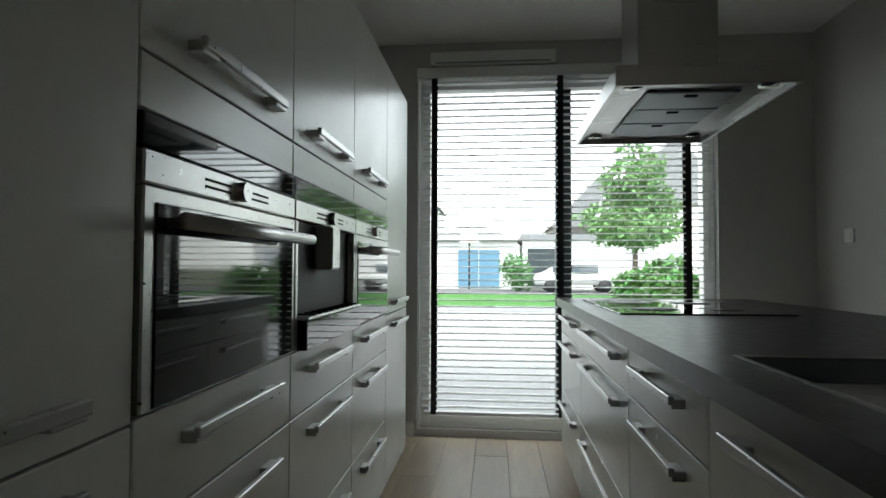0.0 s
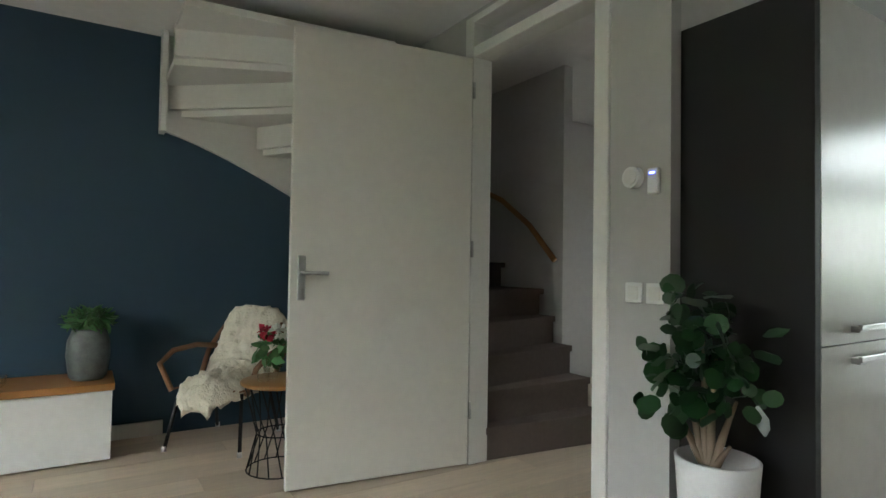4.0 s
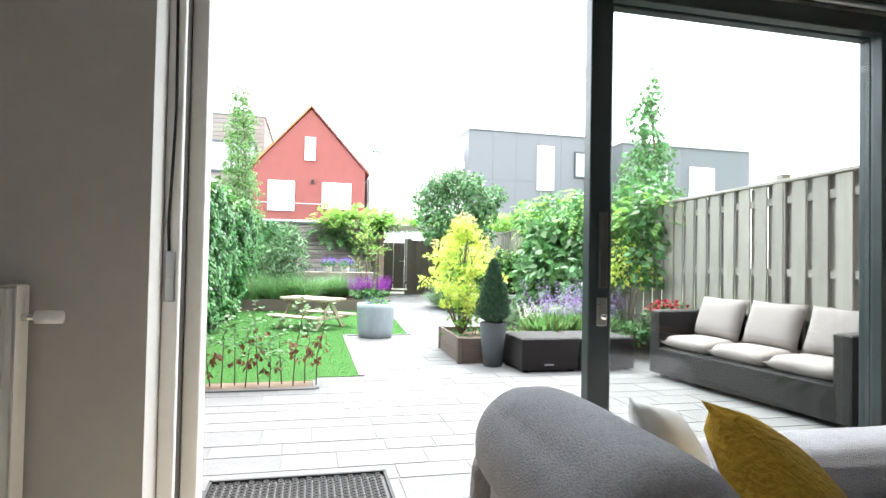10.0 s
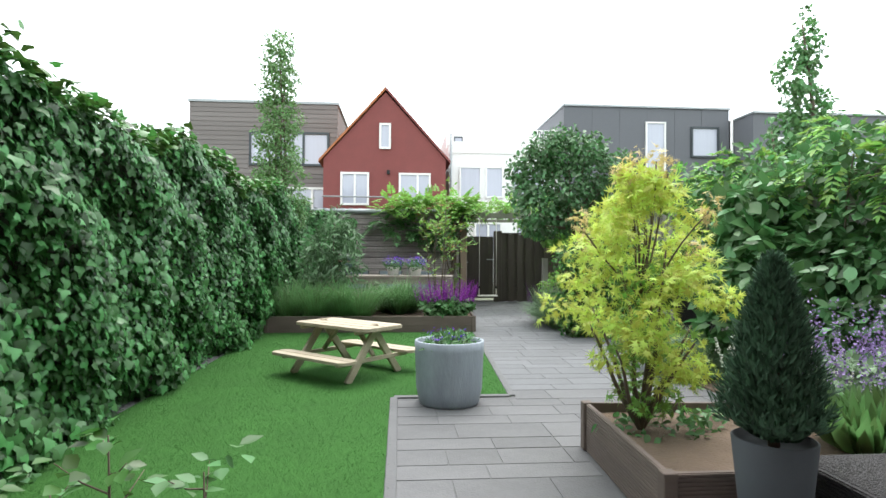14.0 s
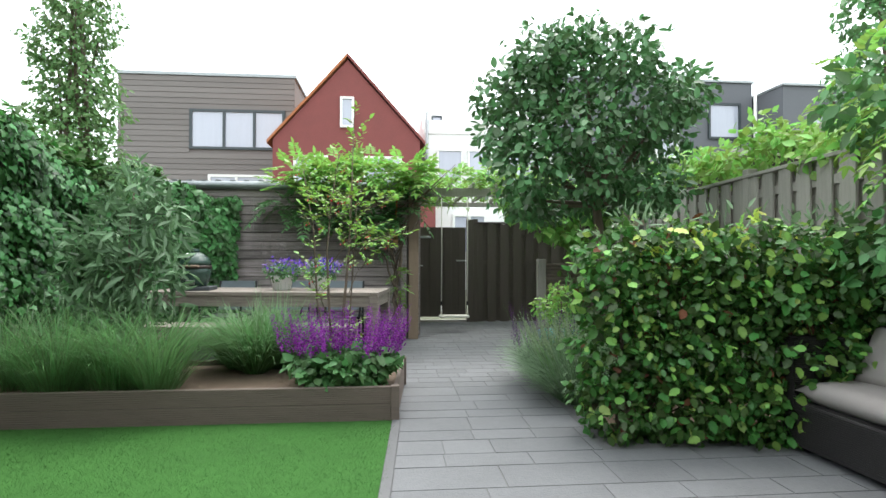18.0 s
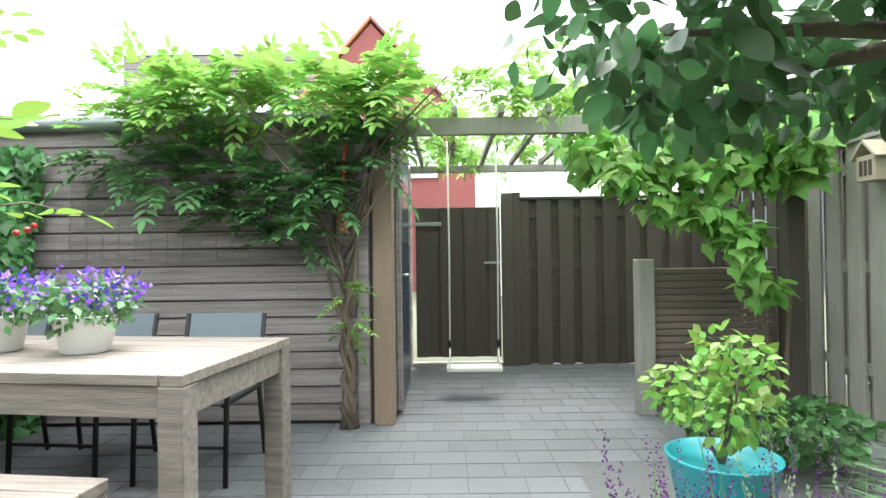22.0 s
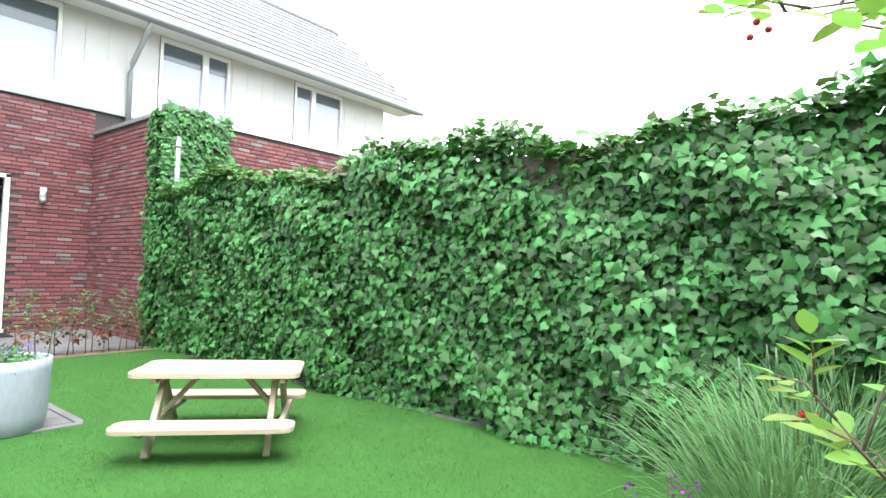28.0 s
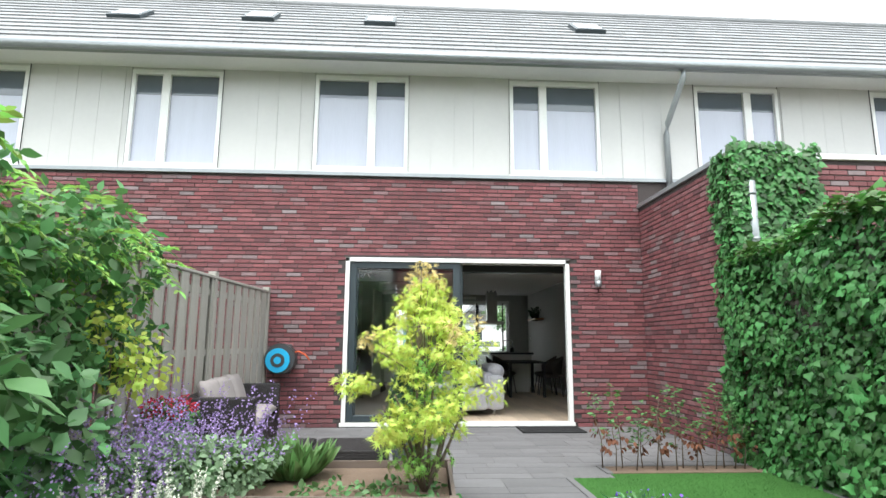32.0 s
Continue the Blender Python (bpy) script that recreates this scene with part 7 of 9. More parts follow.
def garden_chair(at, rz):
    c = thing("garden_chair", "black metal garden chair with grey mesh back", "chair", at, group="garden chairs", rz=rz)
    for s in (-1, 1):
        tube("front_leg", [(s * 0.25, 0.24, 0), (s * 0.25, 0.22, 0.42), (s * 0.27, 0.20, 0.63)], 0.014, M["rubber"], c)
        tube("back_leg", [(s * 0.25, -0.28, 0), (s * 0.24, -0.22, 0.42), (s * 0.24, -0.32, 0.84)], 0.014, M["rubber"], c)
        tube("armrest", [(s * 0.27, 0.22, 0.63), (s * 0.265, -0.05, 0.645), (s * 0.25, -0.27, 0.63)], 0.016, M["rubber"], c)
        box("seat_rail", (s * 0.235 - 0.012, -0.23, 0.405), (s * 0.235 + 0.012, 0.23, 0.43), M["rubber"], c, 0.003)
    box("seat", (-0.225, -0.22, 0.415), (0.225, 0.23, 0.425), M["plastic"], c, 0.003)
    box("backrest", (-0.23, -0.005, 0), (0.23, 0.005, 0.38), mat("grey_mesh_fabric", (0.15, 0.18, 0.20), 0.7, bump=0.4, bscale=500) if "grey_mesh_fabric" not in bpy.data.materials else bpy.data.materials["grey_mesh_fabric"], c, 0.003, m=Matrix.Translation((0, -0.235, 0.47)) @ Matrix.Rotation(radians(14), 4, "X"))
    tube("stretcher", [(-0.25, 0.23, 0.2), (0.25, 0.23, 0.2)], 0.009, M["rubber"], c)
    return c
gc = garden_chair((0.42, 13.02, G), 176)
for x, y, a in ((-0.28, 13.08, 174), (-1.0, 13.15, 171)):
    copy_thing(gc, pose(x, y, G, 0, 0, a))
for i, (x, y) in enumerate(((-0.18, 12.33), (0.25, 12.28))):
    f = thing("flower_pot", "white enamel pot of violet pansies on the table", "flower pot", (x, y, 0.756), group="pansy pots")
    lathe("pot", [(0.085, 0), (0.095, 0.005), (0.125, 0.15), (0.132, 0.155), (0.125, 0.16), (0.115, 0.14)], M["whitepot"], f, 32)
    crown("leaves", "", 560, [(0, 0, 0.20, 0.20, 0.20, 0.10)], 0.038, M["leaf"], f, shell=0.3)
    FL1 = crown("violet_blossom", "petal", 190, [(0, 0, 0.27, 0.20, 0.20, 0.09), (0.08, 0.05, 0.24, 0.13, 0.13, 0.08)], 0.026, M["violet"], f, droop=-0.3, shell=0.6)
    FL2 = crown("pale_blossom", "petal", 110, [(0, 0, 0.25, 0.22, 0.22, 0.08)], 0.025, M["lilac"], f, droop=-0.3, shell=0.7)
    for o in (FL1, FL2):
        tagged(o, kind="stuff")
kg = thing("ceramic_grill", "small dark green ceramic egg-shaped grill on a stone slab", "grill", (-1.13, 12.35, 0.756))
kg.scale = (0.9, 0.9, 0.93)
box("slab", (-0.22, -0.17, 0), (0.22, 0.17, 0.045), M["slate"], kg, 0.006, "grey stone slab")
lathe("base", [(0.13, 0.046), (0.165, 0.10), (0.185, 0.2), (0.188, 0.265)], M["kamado"], kg, 40)
lathe("band", [(0.192, 0.262), (0.194, 0.27), (0.194, 0.285), (0.19, 0.295)], mat("brown_steel_band", (0.06, 0.045, 0.04), 0.4, metal=0.5), kg, 40)
lathe("lid", [(0.188, 0.296), (0.18, 0.34), (0.15, 0.39), (0.10, 0.43), (0.06, 0.448), (0.055, 0.45)], M["kamado"], kg, 40)
lathe("chimney_cap", [(0.05, 0.448), (0.052, 0.47), (0.046, 0.485), (0.044, 0.49)], M["kamado"], kg, 24)
box("vent_door", (-0.05, -0.19, 0.07), (0.05, -0.155, 0.125), M["steel"], kg, 0.004)
tube("thermometer", [(-0.04, -0.13, 0.40), (-0.045, -0.155, 0.415)], 0.03, M["whitepot"], kg, 18)
tube("side_handle", [(-0.10, -0.17, 0.285), (-0.08, -0.22, 0.29), (0.08, -0.22, 0.29), (0.10, -0.17, 0.285)], 0.012, M["post"], kg)

# shed, pergola, gate
sh_ = thing("garden_shed", "grey-brown timber-clad shed with climbing plants", "shed", (0, 0, 0))
bm = bmesh.new()
add_box(bm, (-2.6, 13.87, G), (1.40, 16.2, 2.08))
bm_to("core", bm, M["darkfence"], sh_)
k = 17
for i in range(k):
    z0 = G + 0.02 + i * 2.08 / k
    bm = bmesh.new()
    vv = [bm.verts.new(p) for x in (-2.6, 1.26) for p in ((x, 13.868, z0 + 0.006), (x, 13.840, z0 + 0.008), (x, 13.836, z0 + 0.013), (x, 13.842, z0 + 2.08 / k - 0.002), (x, 13.868, z0 + 2.08 / k - 0.001))]
    for j in range(5):
        bm.faces.new((vv[j], vv[(j + 1) % 5], vv[5 + (j + 1) % 5], vv[5 + j]))
    bm.faces.new(vv[:5][::-1]), bm.faces.new(vv[5:])
    bmesh.ops.recalc_face_normals(bm, faces=bm.faces[:])
    bm_to("cladding_board", bm, M["shed"], sh_)
    bm = bmesh.new()
    add_box(bm, (1.401, 14.0, z0 + 0.004), (1.42, 16.1, z0 + 2.08 / k - 0.004), 0.003)
    bm_to("side_board", bm, M["shed"], sh_)
box("corner_post", (1.285, 13.80, G), (1.425, 13.95, 2.10), M["post"], sh_, 0.006)
box("corner_batten", (1.17, 13.82, G), (1.255, 13.86, 2.08), M["shed"], sh_, 0.004)
box("shed_door", (1.43, 14.12, 0.02), (1.46, 14.98, 1.95), mat("navy_door_paint", (0.030, 0.045, 0.070), 0.35, var=0.08), sh_, 0.004, "dark grey side door")
for a, b in (((1.425, 14.06, 0.0), (1.465, 14.12, 2.0)), ((1.425, 14.98, 0.0), (1.465, 15.04, 2.0))):
    box("door_trim", a, b, M["shed"], sh_, 0.003)
tube("door_handle", [(1.46, 14.2, 1.0), (1.50, 14.2, 1.0), (1.50, 14.32, 1.0)], 0.01, M["steel"], sh_)
box("door_window", (1.458, 14.25, 1.25), (1.464, 14.85, 1.75), M["pane"], sh_)
tube("gutter", [(-2.7, 13.80, 2.10), (1.1, 13.80, 2.12)], 0.055, M["zinc"], sh_, 10)
bm = bmesh.new()
for i in range(22):
    x = -2.65 + i * 0.19
    add_tube(bm, [(x, 13.8, 2.13), (x, 16.2, 2.22)], 0.06, 6)
bm_to("corrugated_roof", bm, M["rooftile"], sh_)
tr = thing("wire_trellis", "galvanised wire mesh trellis fixed to the shed", "trellis", (0, 0, 0))
for i in range(16):
    x = -0.85 + i * 0.115
    tube("upright_wire", [(x, 13.815, 1.15), (x, 13.815, 1.95)], 0.0025, M["wire"], tr, 4)
for i in range(8):
    z = 1.15 + i * 0.11
    tube("cross_wire", [(-0.86, 13.812, z), (0.9, 13.812, z)], 0.0025, M["wire"], tr, 4)
for x in (-0.4, 0.2, 0.8):
    tube("peg", [(x, 13.84, 1.15), (x, 13.80, 1.15)], 0.008, M["wire"], tr, 6)
pg = thing("pergola", "weathered grey timber pergola over the gate", "pergola", (0, 0, 0))
box("front_beam", (1.30, 13.76, 1.985), (4.3, 13.82, 2.105), M["fence"], pg, 0.005)
box("back_beam", (1.42, 15.86, 2.03), (4.6, 15.92, 2.105), M["fence"], pg, 0.005)
for i in range(9):
    x = 1.55 + i * 0.32
    bm = bmesh.new()
    add_box(bm, (x - 0.02, 13.66, 2.107), (x + 0.02, 16.0, 2.165), 0.004)
    bm_to("rafter", bm, M["fence"], pg)
box("post", (3.19, 13.96, G), (3.31, 14.08, 1.10), M["fence"], pg, 0.006)
box("rear_post", (4.15, 13.75, G), (4.27, 13.87, 1.98), M["darkfence"], pg, 0.006)
rpn = thing("ribbed_panel", "dark ribbed composite fence panel behind the rear bed", "panel", (0, 0, 0))
for i in range(21):
    z = G + 0.02 + i * 0.05
    box("slat", (3.31, 13.99, z), (4.2, 14.03, z + 0.042), M["deck"], rpn, 0.006)
gt = thing("garden_gate", "dark stained timber gate with diagonal brace", "gate", (0, 0, 0))
for i in range(7):
    x = 1.47 + i * 0.13
    box("board", (x - 0.01 * (i % 2), 15.90 + 0.022 * (i % 2), 0.06), (x + 0.126 + 0.014 * (i % 2), 15.918 + 0.022 * (i % 2), 1.66), M["darkfence"], gt, 0.003)
box("latch", (2.20, 15.86, 1.05), (2.42, 15.873, 1.075), M["steel"], gt, 0.003)
box("hinge", (1.45, 15.86, 1.46), (1.75, 15.871, 1.50), M["zinc"], gt, 0.003)
box("threshold", (1.43, 15.86, G), (2.42, 15.96, G + 0.035), M["fence"], gt, 0.004)
gp = thing("gate_post", "dark square gate post", "post", (0, 0, 0))
box("post", (2.39, 15.84, G - 0.1), (2.51, 15.96, 1.80), M["darkfence"], gp, 0.005)
board_fence("rear_fence", (2.55, 15.92), (4.9, 15.92), 1.76, M["darkfence"], "dark stained rear board fence", 2.6)
board_fence("rear_side_fence", (fence_x(14.35), 14.35), (fence_x(15.9), 15.85), 1.76, M["darkfence"], "dark stained fence by the gate corner", 1.5)
sw = thing("swing", "white plank swing hanging on ropes from the pergola", "swing", (0, 0, 0))
box("seat", (1.79, 14.49, 0.19), (2.25, 14.67, 0.225), M["ropewhite"], sw, 0.006)
for x in (1.82, 2.225):
    tube("rope", [(x, 14.58, 2.11), (x + 0.005, 14.58, 1.2), (x, 14.58, 0.38)], 0.008, M["ropewhite"], sw, 6)
    for s in (-0.08, 0.08):
        tube("seat_rope", [(x, 14.58, 0.38), (x, 14.575 + s, 0.225)], 0.007, M["ropewhite"], sw, 6)
    tube("hook", [(x, 14.58, 2.11), (x + 0.02, 14.58, 2.05), (x, 14.58, 1.99)], 0.006, M["rubber"], sw, 6)
    lathe("joint", [(0.014, 0.0), (0.016, 0.05), (0.012, 0.06)], M["rubber"], sw, 10, at=(x, 14.58, 0.38))
nb = thing("bird_nesting_box", "small wooden insect box on the fence", "nest box", (fence_x(13.3) - 0.12, 13.3, 1.55))
box("body", (-0.075, -0.075, 0), (0.075, 0.075, 0.15), M["pine"], nb, 0.003)
for s, a in ((-1, -45), (1, 45)):
    box("roof_board", (-0.095, -0.075, -0.008), (0.095, 0.075, 0.008), M["pine"], nb, 0.002, m=pose(0, s * 0.05, 0.185, a * -1.0, 0, 0))
for k in range(3):
    box("insect_slot", (-0.079, -0.05 + 0.036 * k, 0.03), (-0.074, -0.026 + 0.036 * k, 0.12), M["joint"], nb)
box("fixing_batten", (0.075, -0.03, 0.02), (0.115, 0.03, 0.13), M["pine"], nb)
nf = thing("peanut_feeder", "orange net of peanuts hanging on the wisteria", "bird feeder", (1.10, 13.70, 1.32))
tube("net_cord", [(0, 0, 0.12), (0.0, 0, 0.3), (0.02, 0.02, 0.62)], [0.012, 0.016, 0.01], M["orange"], nf, 6)
bm = bmesh.new()
for i in range(26):
    a = i * 2.4
    q = bmesh.ops.create_icosphere(bm, subdivisions=1, radius=0.014)["verts"]
    bmesh.ops.translate(bm, verts=q, vec=(0.025 * math.cos(a), 0.025 * math.sin(a), 0.005 * i))
tagged(bm_to("peanuts", bm, M["nut"], nf), kind="stuff")
tpot = thing("turquoise_pot", "turquoise plastic tub with a young shrub", "pot", (3.0, 12.35, G))
lathe("tub", [(0.17, 0), (0.18, 0.01), (0.23, 0.28), (0.24, 0.29), (0.225, 0.295), (0.215, 0.25)], M["teal"], tpot, 32)
lathe("soil", [(0.21, 0.22), (0.212, 0.24)], M["soil"], tpot, 24)
limbs("stems", (0, 0, 0.24), [(0.15, 0.1, 0.72), (-0.16, 0.1, 0.68), (0, -0.15, 0.66), (0.05, 0.02, 0.8)], 0.008, M["bark"], tpot)
crown("foliage", "", 520, [(0.12, 0.08, 0.62, 0.18, 0.18, 0.14), (-0.14, 0.06, 0.56, 0.16, 0.16, 0.13), (0, -0.12, 0.5, 0.17, 0.15, 0.12), (0.02, 0, 0.76, 0.13, 0.13, 0.08)], 0.055, M["wist"], tpot)

# ---------------------------------------------------------------- planting
wi = thing("wisteria", "wisteria climbing over the shed and the pergola", "climber", (0, 0, 0))
for k, (x1, z1, ph) in enumerate(((1.02, 1.5, 0), (1.25, 1.75, 1.4), (0.9, 1.25, 2.6), (1.38, 2.0, 4.0))):
    tube("trunk", [(1.12 + 0.05 * math.sin(ph + 2.2 * j) * (1 - j / 12) + (x1 - 1.12) * (j / 9) ** 3, 13.74 + 0.03 * math.cos(ph + 2.2 * j), G + z1 * j / 9) for j in range(10)], [0.026 - 0.0017 * j for j in range(10)], M["bark"], wi, 7)
for k in range(12):
    a = Vector((1.1, 13.74, 0.9 + 0.08 * k))
    b = Vector((1.1 + (1.0 if k % 2 else -1.0) * (0.15 + 0.06 * k), 13.70 - 0.02 * k, 1.4 + 0.09 * k))
    tube("branch", [a, a.lerp(b, 0.5) + Vector((0, -0.05, 0.08 * math.sin(k))), b], [0.012, 0.009, 0.004], M["bark"], wi, 6)
def pinnate(name, n, blobs, size, material, parent, droop=0.5, out=(0, 0, 0), pairs=6):
    """Feathered leaves: each spray carries leaflets on both sides of a drooping stalk."""
    b = np.array(blobs, float)
    w = (b[:, 3] * b[:, 4] * b[:, 5]) ** 0.6
    b = b[rng.choice(len(b), n, p=w / w.sum())]
    d = rand_dirs(n)
    pos = b[:, :3] + b[:, 3:] * d * (0.35 + 0.7 * rng.random(n)[:, None])
    ah = d * np.array([1, 1, 0.5]) + 0.6 * rand_dirs(n) + np.array(out)
    ah /= np.linalg.norm(ah, axis=1, keepdims=True)
    side = np.cross(ah, np.array([0, 0, 1.0]))
    side /= np.linalg.norm(side, axis=1, keepdims=True) + 1e-9
    face = np.cross(side, ah)
    P, A, Nn, Sz = [], [], [], []
    L = size * (0.6 + 0.7 * rng.random(n))
    down = np.array([0, 0, -1.0])
    for k in range(pairs):
        f = 0.14 + 0.80 * k / (pairs - 1)
        c = pos + ah * (L * f)[:, None] + down * (droop * L * f * f)[:, None]
        for q in (-1, 1):
            P.append(c), A.append(side * q + ah * 0.55 + down * (0.15 + 0.5 * droop * f) + 0.18 * rand_dirs(n)), Nn.append(face + 0.25 * rand_dirs(n)), Sz.append(L * (0.42 - 0.022 * k))
    P.append(pos + ah * (0.96 * L)[:, None] + down * (droop * L * 0.92)[:, None]), A.append(ah + down * droop), Nn.append(face), Sz.append(L * 0.40)
    return leaves(name, "ovate", np.concatenate(P), np.concatenate(A), np.concatenate(Nn), np.concatenate(Sz), material, parent)
# crest of young leaves along the eaves, older leaves hanging flat before the wire
wb = [(-0.40 + 1.80 * k / 25, 13.66 + 0.10 * math.sin(k * 2), 2.10 + 0.10 * math.sin(k * 1.3) + 0.10 * math.sin(0.12 * k) + 0.16 * max(0, math.sin(k * 0.8)), 0.20, 0.26, 0.13) for k in range(26)]
wb += [(0.45, 13.72, 2.38, 0.34, 0.26, 0.12), (0.85, 13.75, 2.46, 0.36, 0.28, 0.13), (1.2, 13.7, 2.36, 0.32, 0.3, 0.14), (1.45, 13.62, 2.26, 0.26, 0.24, 0.12)]
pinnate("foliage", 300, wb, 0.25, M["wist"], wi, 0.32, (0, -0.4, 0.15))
wd_ = [(-0.5, 13.72, 1.86, 0.24, 0.08, 0.16), (-0.15, 13.70, 1.80, 0.26, 0.08, 0.18), (0.2, 13.70, 1.72, 0.26, 0.09, 0.20), (0.5, 13.69, 1.62, 0.28, 0.10, 0.24), (0.8, 13.68, 1.55, 0.26, 0.10, 0.26), (1.0, 13.68, 1.72, 0.18, 0.11, 0.16), (0.3, 13.71, 1.46, 0.18, 0.06, 0.08), (0.75, 13.69, 1.32, 0.22, 0.07, 0.08), (1.25, 13.66, 1.86, 0.20, 0.12, 0.16)]
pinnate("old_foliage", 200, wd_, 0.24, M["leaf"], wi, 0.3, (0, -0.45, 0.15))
wp = [(1.4 + 0.3 * k, 13.75 + 0.30 * math.sin(k * 1.7), 2.30 + 0.06 * math.sin(k * 2.3), 0.24, 0.30, 0.09) for k in range(10)] + [(1.6 + 0.45 * k, 14.9 + 0.5 * math.cos(k), 2.31, 0.3, 0.4, 0.08) for k in range(7)] + [(1.8 + 0.5 * k, 15.9 + 0.4 * math.sin(k * 2), 2.32, 0.35, 0.5, 0.08) for k in range(6)]
pinnate("pergola_foliage", 560, wp, 0.23, M["wist"], wi, 0.25)
for k in range(9):
    a = Vector((-0.3 + 0.26 * k, 13.70, 1.98 + 0.06 * math.sin(k * 2)))
    tube("tendril", [a, a + Vector((0.12 * math.sin(k), -0.16, -0.14)), a + Vector((0.26 * math.cos(k * 1.3), -0.22, 0.05 + 0.12 * math.sin(k * 3)))], [0.004, 0.003, 0.0015], M["bark"], wi, 5)
LSH = pinnate("low_shoot", 12, [(1.12, 13.62, 0.90, 0.07, 0.05, 0.05), (1.15, 13.6, 0.70, 0.05, 0.05, 0.03)], 0.14, M["wist"], wi)

gv_ = thing("grape_vine", "broad-leaved vine hanging over the rear fence", "climber", (0, 0, 0))
vb_ = [(2.75 + 0.20 * k, 13.62 - 0.08 * math.sin(k * 2), 1.82 - 0.14 * abs(math.sin(k * 1.9)), 0.20, 0.14, 0.16) for k in range(8)] + [(3.5, 13.6, 1.42, 0.22, 0.12, 0.16), (3.75, 13.6, 1.22, 0.2, 0.12, 0.22), (3.88, 13.6, 0.92, 0.16, 0.10, 0.14), (3.25, 13.62, 1.5, 0.2, 0.12, 0.12), (3.6, 13.75, 2.02, 0.4, 0.26, 0.14), (4.05, 13.5, 1.9, 0.24, 0.3, 0.2)]
crown("foliage", "ivy", 1050, vb_, 0.115, M["vineleaf"], gv_, droop=0.7, shell=0.2)
limbs("vine_stem", (4.15, 13.8, G), [(3.5, 13.85, 2.1), (4.1, 13.8, 2.2)], 0.02, M["bark"], gv_)

# corner ivy over the shed end
ic = thing("corner_ivy", "ivy spilling over the shed corner", "climber", (0, 0, 0))
n = 7000
s = rng.random(n)
zc = G + rng.random(n) * (2.26 - 0.34 * s + 0.05 * np.sin(s * 14))
cx = -2.42 + 0.98 * s ** 1.5
cy_ = 12.8 + 1.08 * s ** 0.6 - 0.05 * np.sin(zc * 5 + s * 9) - 0.1 * rng.random(n)
leaves("ivy_face", "ivy", np.stack([cx, cy_, zc], 1), np.stack([0.6 * rng.normal(size=n), 0.5 * rng.normal(size=n), -0.9 + 0.3 * rng.normal(size=n)], 1), np.stack([0.7 + 0.4 * rng.normal(size=n), -0.8 + 0.3 * rng.normal(size=n), 0.5 + 0.3 * rng.normal(size=n)], 1), 0.055 + 0.06 * rng.random(n), M["ivy"], ic)

for k in range(7):
    tube("vine_stem", [(-2.3 + 0.13 * k, 13.66 + 0.03 * k, G), (-2.25 + 0.13 * k, 13.67 + 0.03 * k, 0.8), (-2.32 + 0.14 * k, 13.68 + 0.03 * k, 1.7)], 0.012, M["bark"], ic, 6)
am = thing("serviceberry", "multi-stemmed serviceberry with light leaves and red berries", "shrub", (0.62, 10.65, 0.17))
rs = random.Random(11)
# stem points, radius at the foot, share of the length that stays bare, twigs
stems = [([(0, 0, 0), (0.02, 0.03, 0.5), (0.06, 0.06, 1.0), (0.08, 0.08, 1.5), (0.10, 0.06, 2.15)], 0.017, 0.5, 24),
         ([(-0.05, -0.05, 0), (-0.09, -0.05, 0.5), (-0.11, -0.07, 1.0), (-0.07, -0.12, 1.4), (0.0, -0.18, 1.8)], 0.014, 0.55, 18),
         ([(0.05, 0.06, 0), (0.07, 0.11, 0.5), (0.10, 0.12, 1.0), (0.12, 0.15, 1.4)], 0.011, 0.5, 10),
         ([(-0.10, 0.0, 0), (-0.20, 0.03, 0.6), (-0.23, 0.0, 1.2), (-0.32, -0.06, 1.75)], 0.012, 0.45, 16),
         ([(0.0, -0.06, 0), (0.04, -0.17, 0.25), (0.10, -0.28, 0.42)], 0.005, 0.3, 8),
         ([(-0.06, -0.05, 0.35), (-0.14, -0.20, 0.62), (-0.20, -0.36, 0.80)], 0.005, 0.4, 7),
         ([(0.05, 0.05, 0.90), (0.24, 0.00, 1.09), (0.48, -0.03, 1.14)], 0.005, 0.25, 9),
         ([(-0.09, -0.06, 0.88), (0.08, -0.12, 1.10), (0.26, -0.16, 1.18)], 0.005, 0.25, 9),
         ([(0.05, 0.05, 1.00), (0.20, 0.14, 1.10), (0.36, 0.24, 1.06)], 0.005, 0.3, 7),
         ([(0.06, 0.11, 0.65), (0.12, 0.20, 0.82), (0.20, 0.28, 0.90)], 0.004, 0.5, 4),
         ([(0.07, 0.07, 1.25), (0.26, 0.08, 1.40), (0.44, 0.06, 1.46)], 0.005, 0.25, 9),
         ([(-0.08, -0.10, 1.25), (-0.12, -0.24, 1.36), (-0.18, -0.40, 1.40)], 0.005, 0.3, 7),
         ([(0.08, 0.08, 1.40), (0.04, 0.32, 1.48), (-0.05, 0.60, 1.50)], 0.006, 0.25, 10)]
lp, la, ln_s, lz, berries = [], [], [], [], []
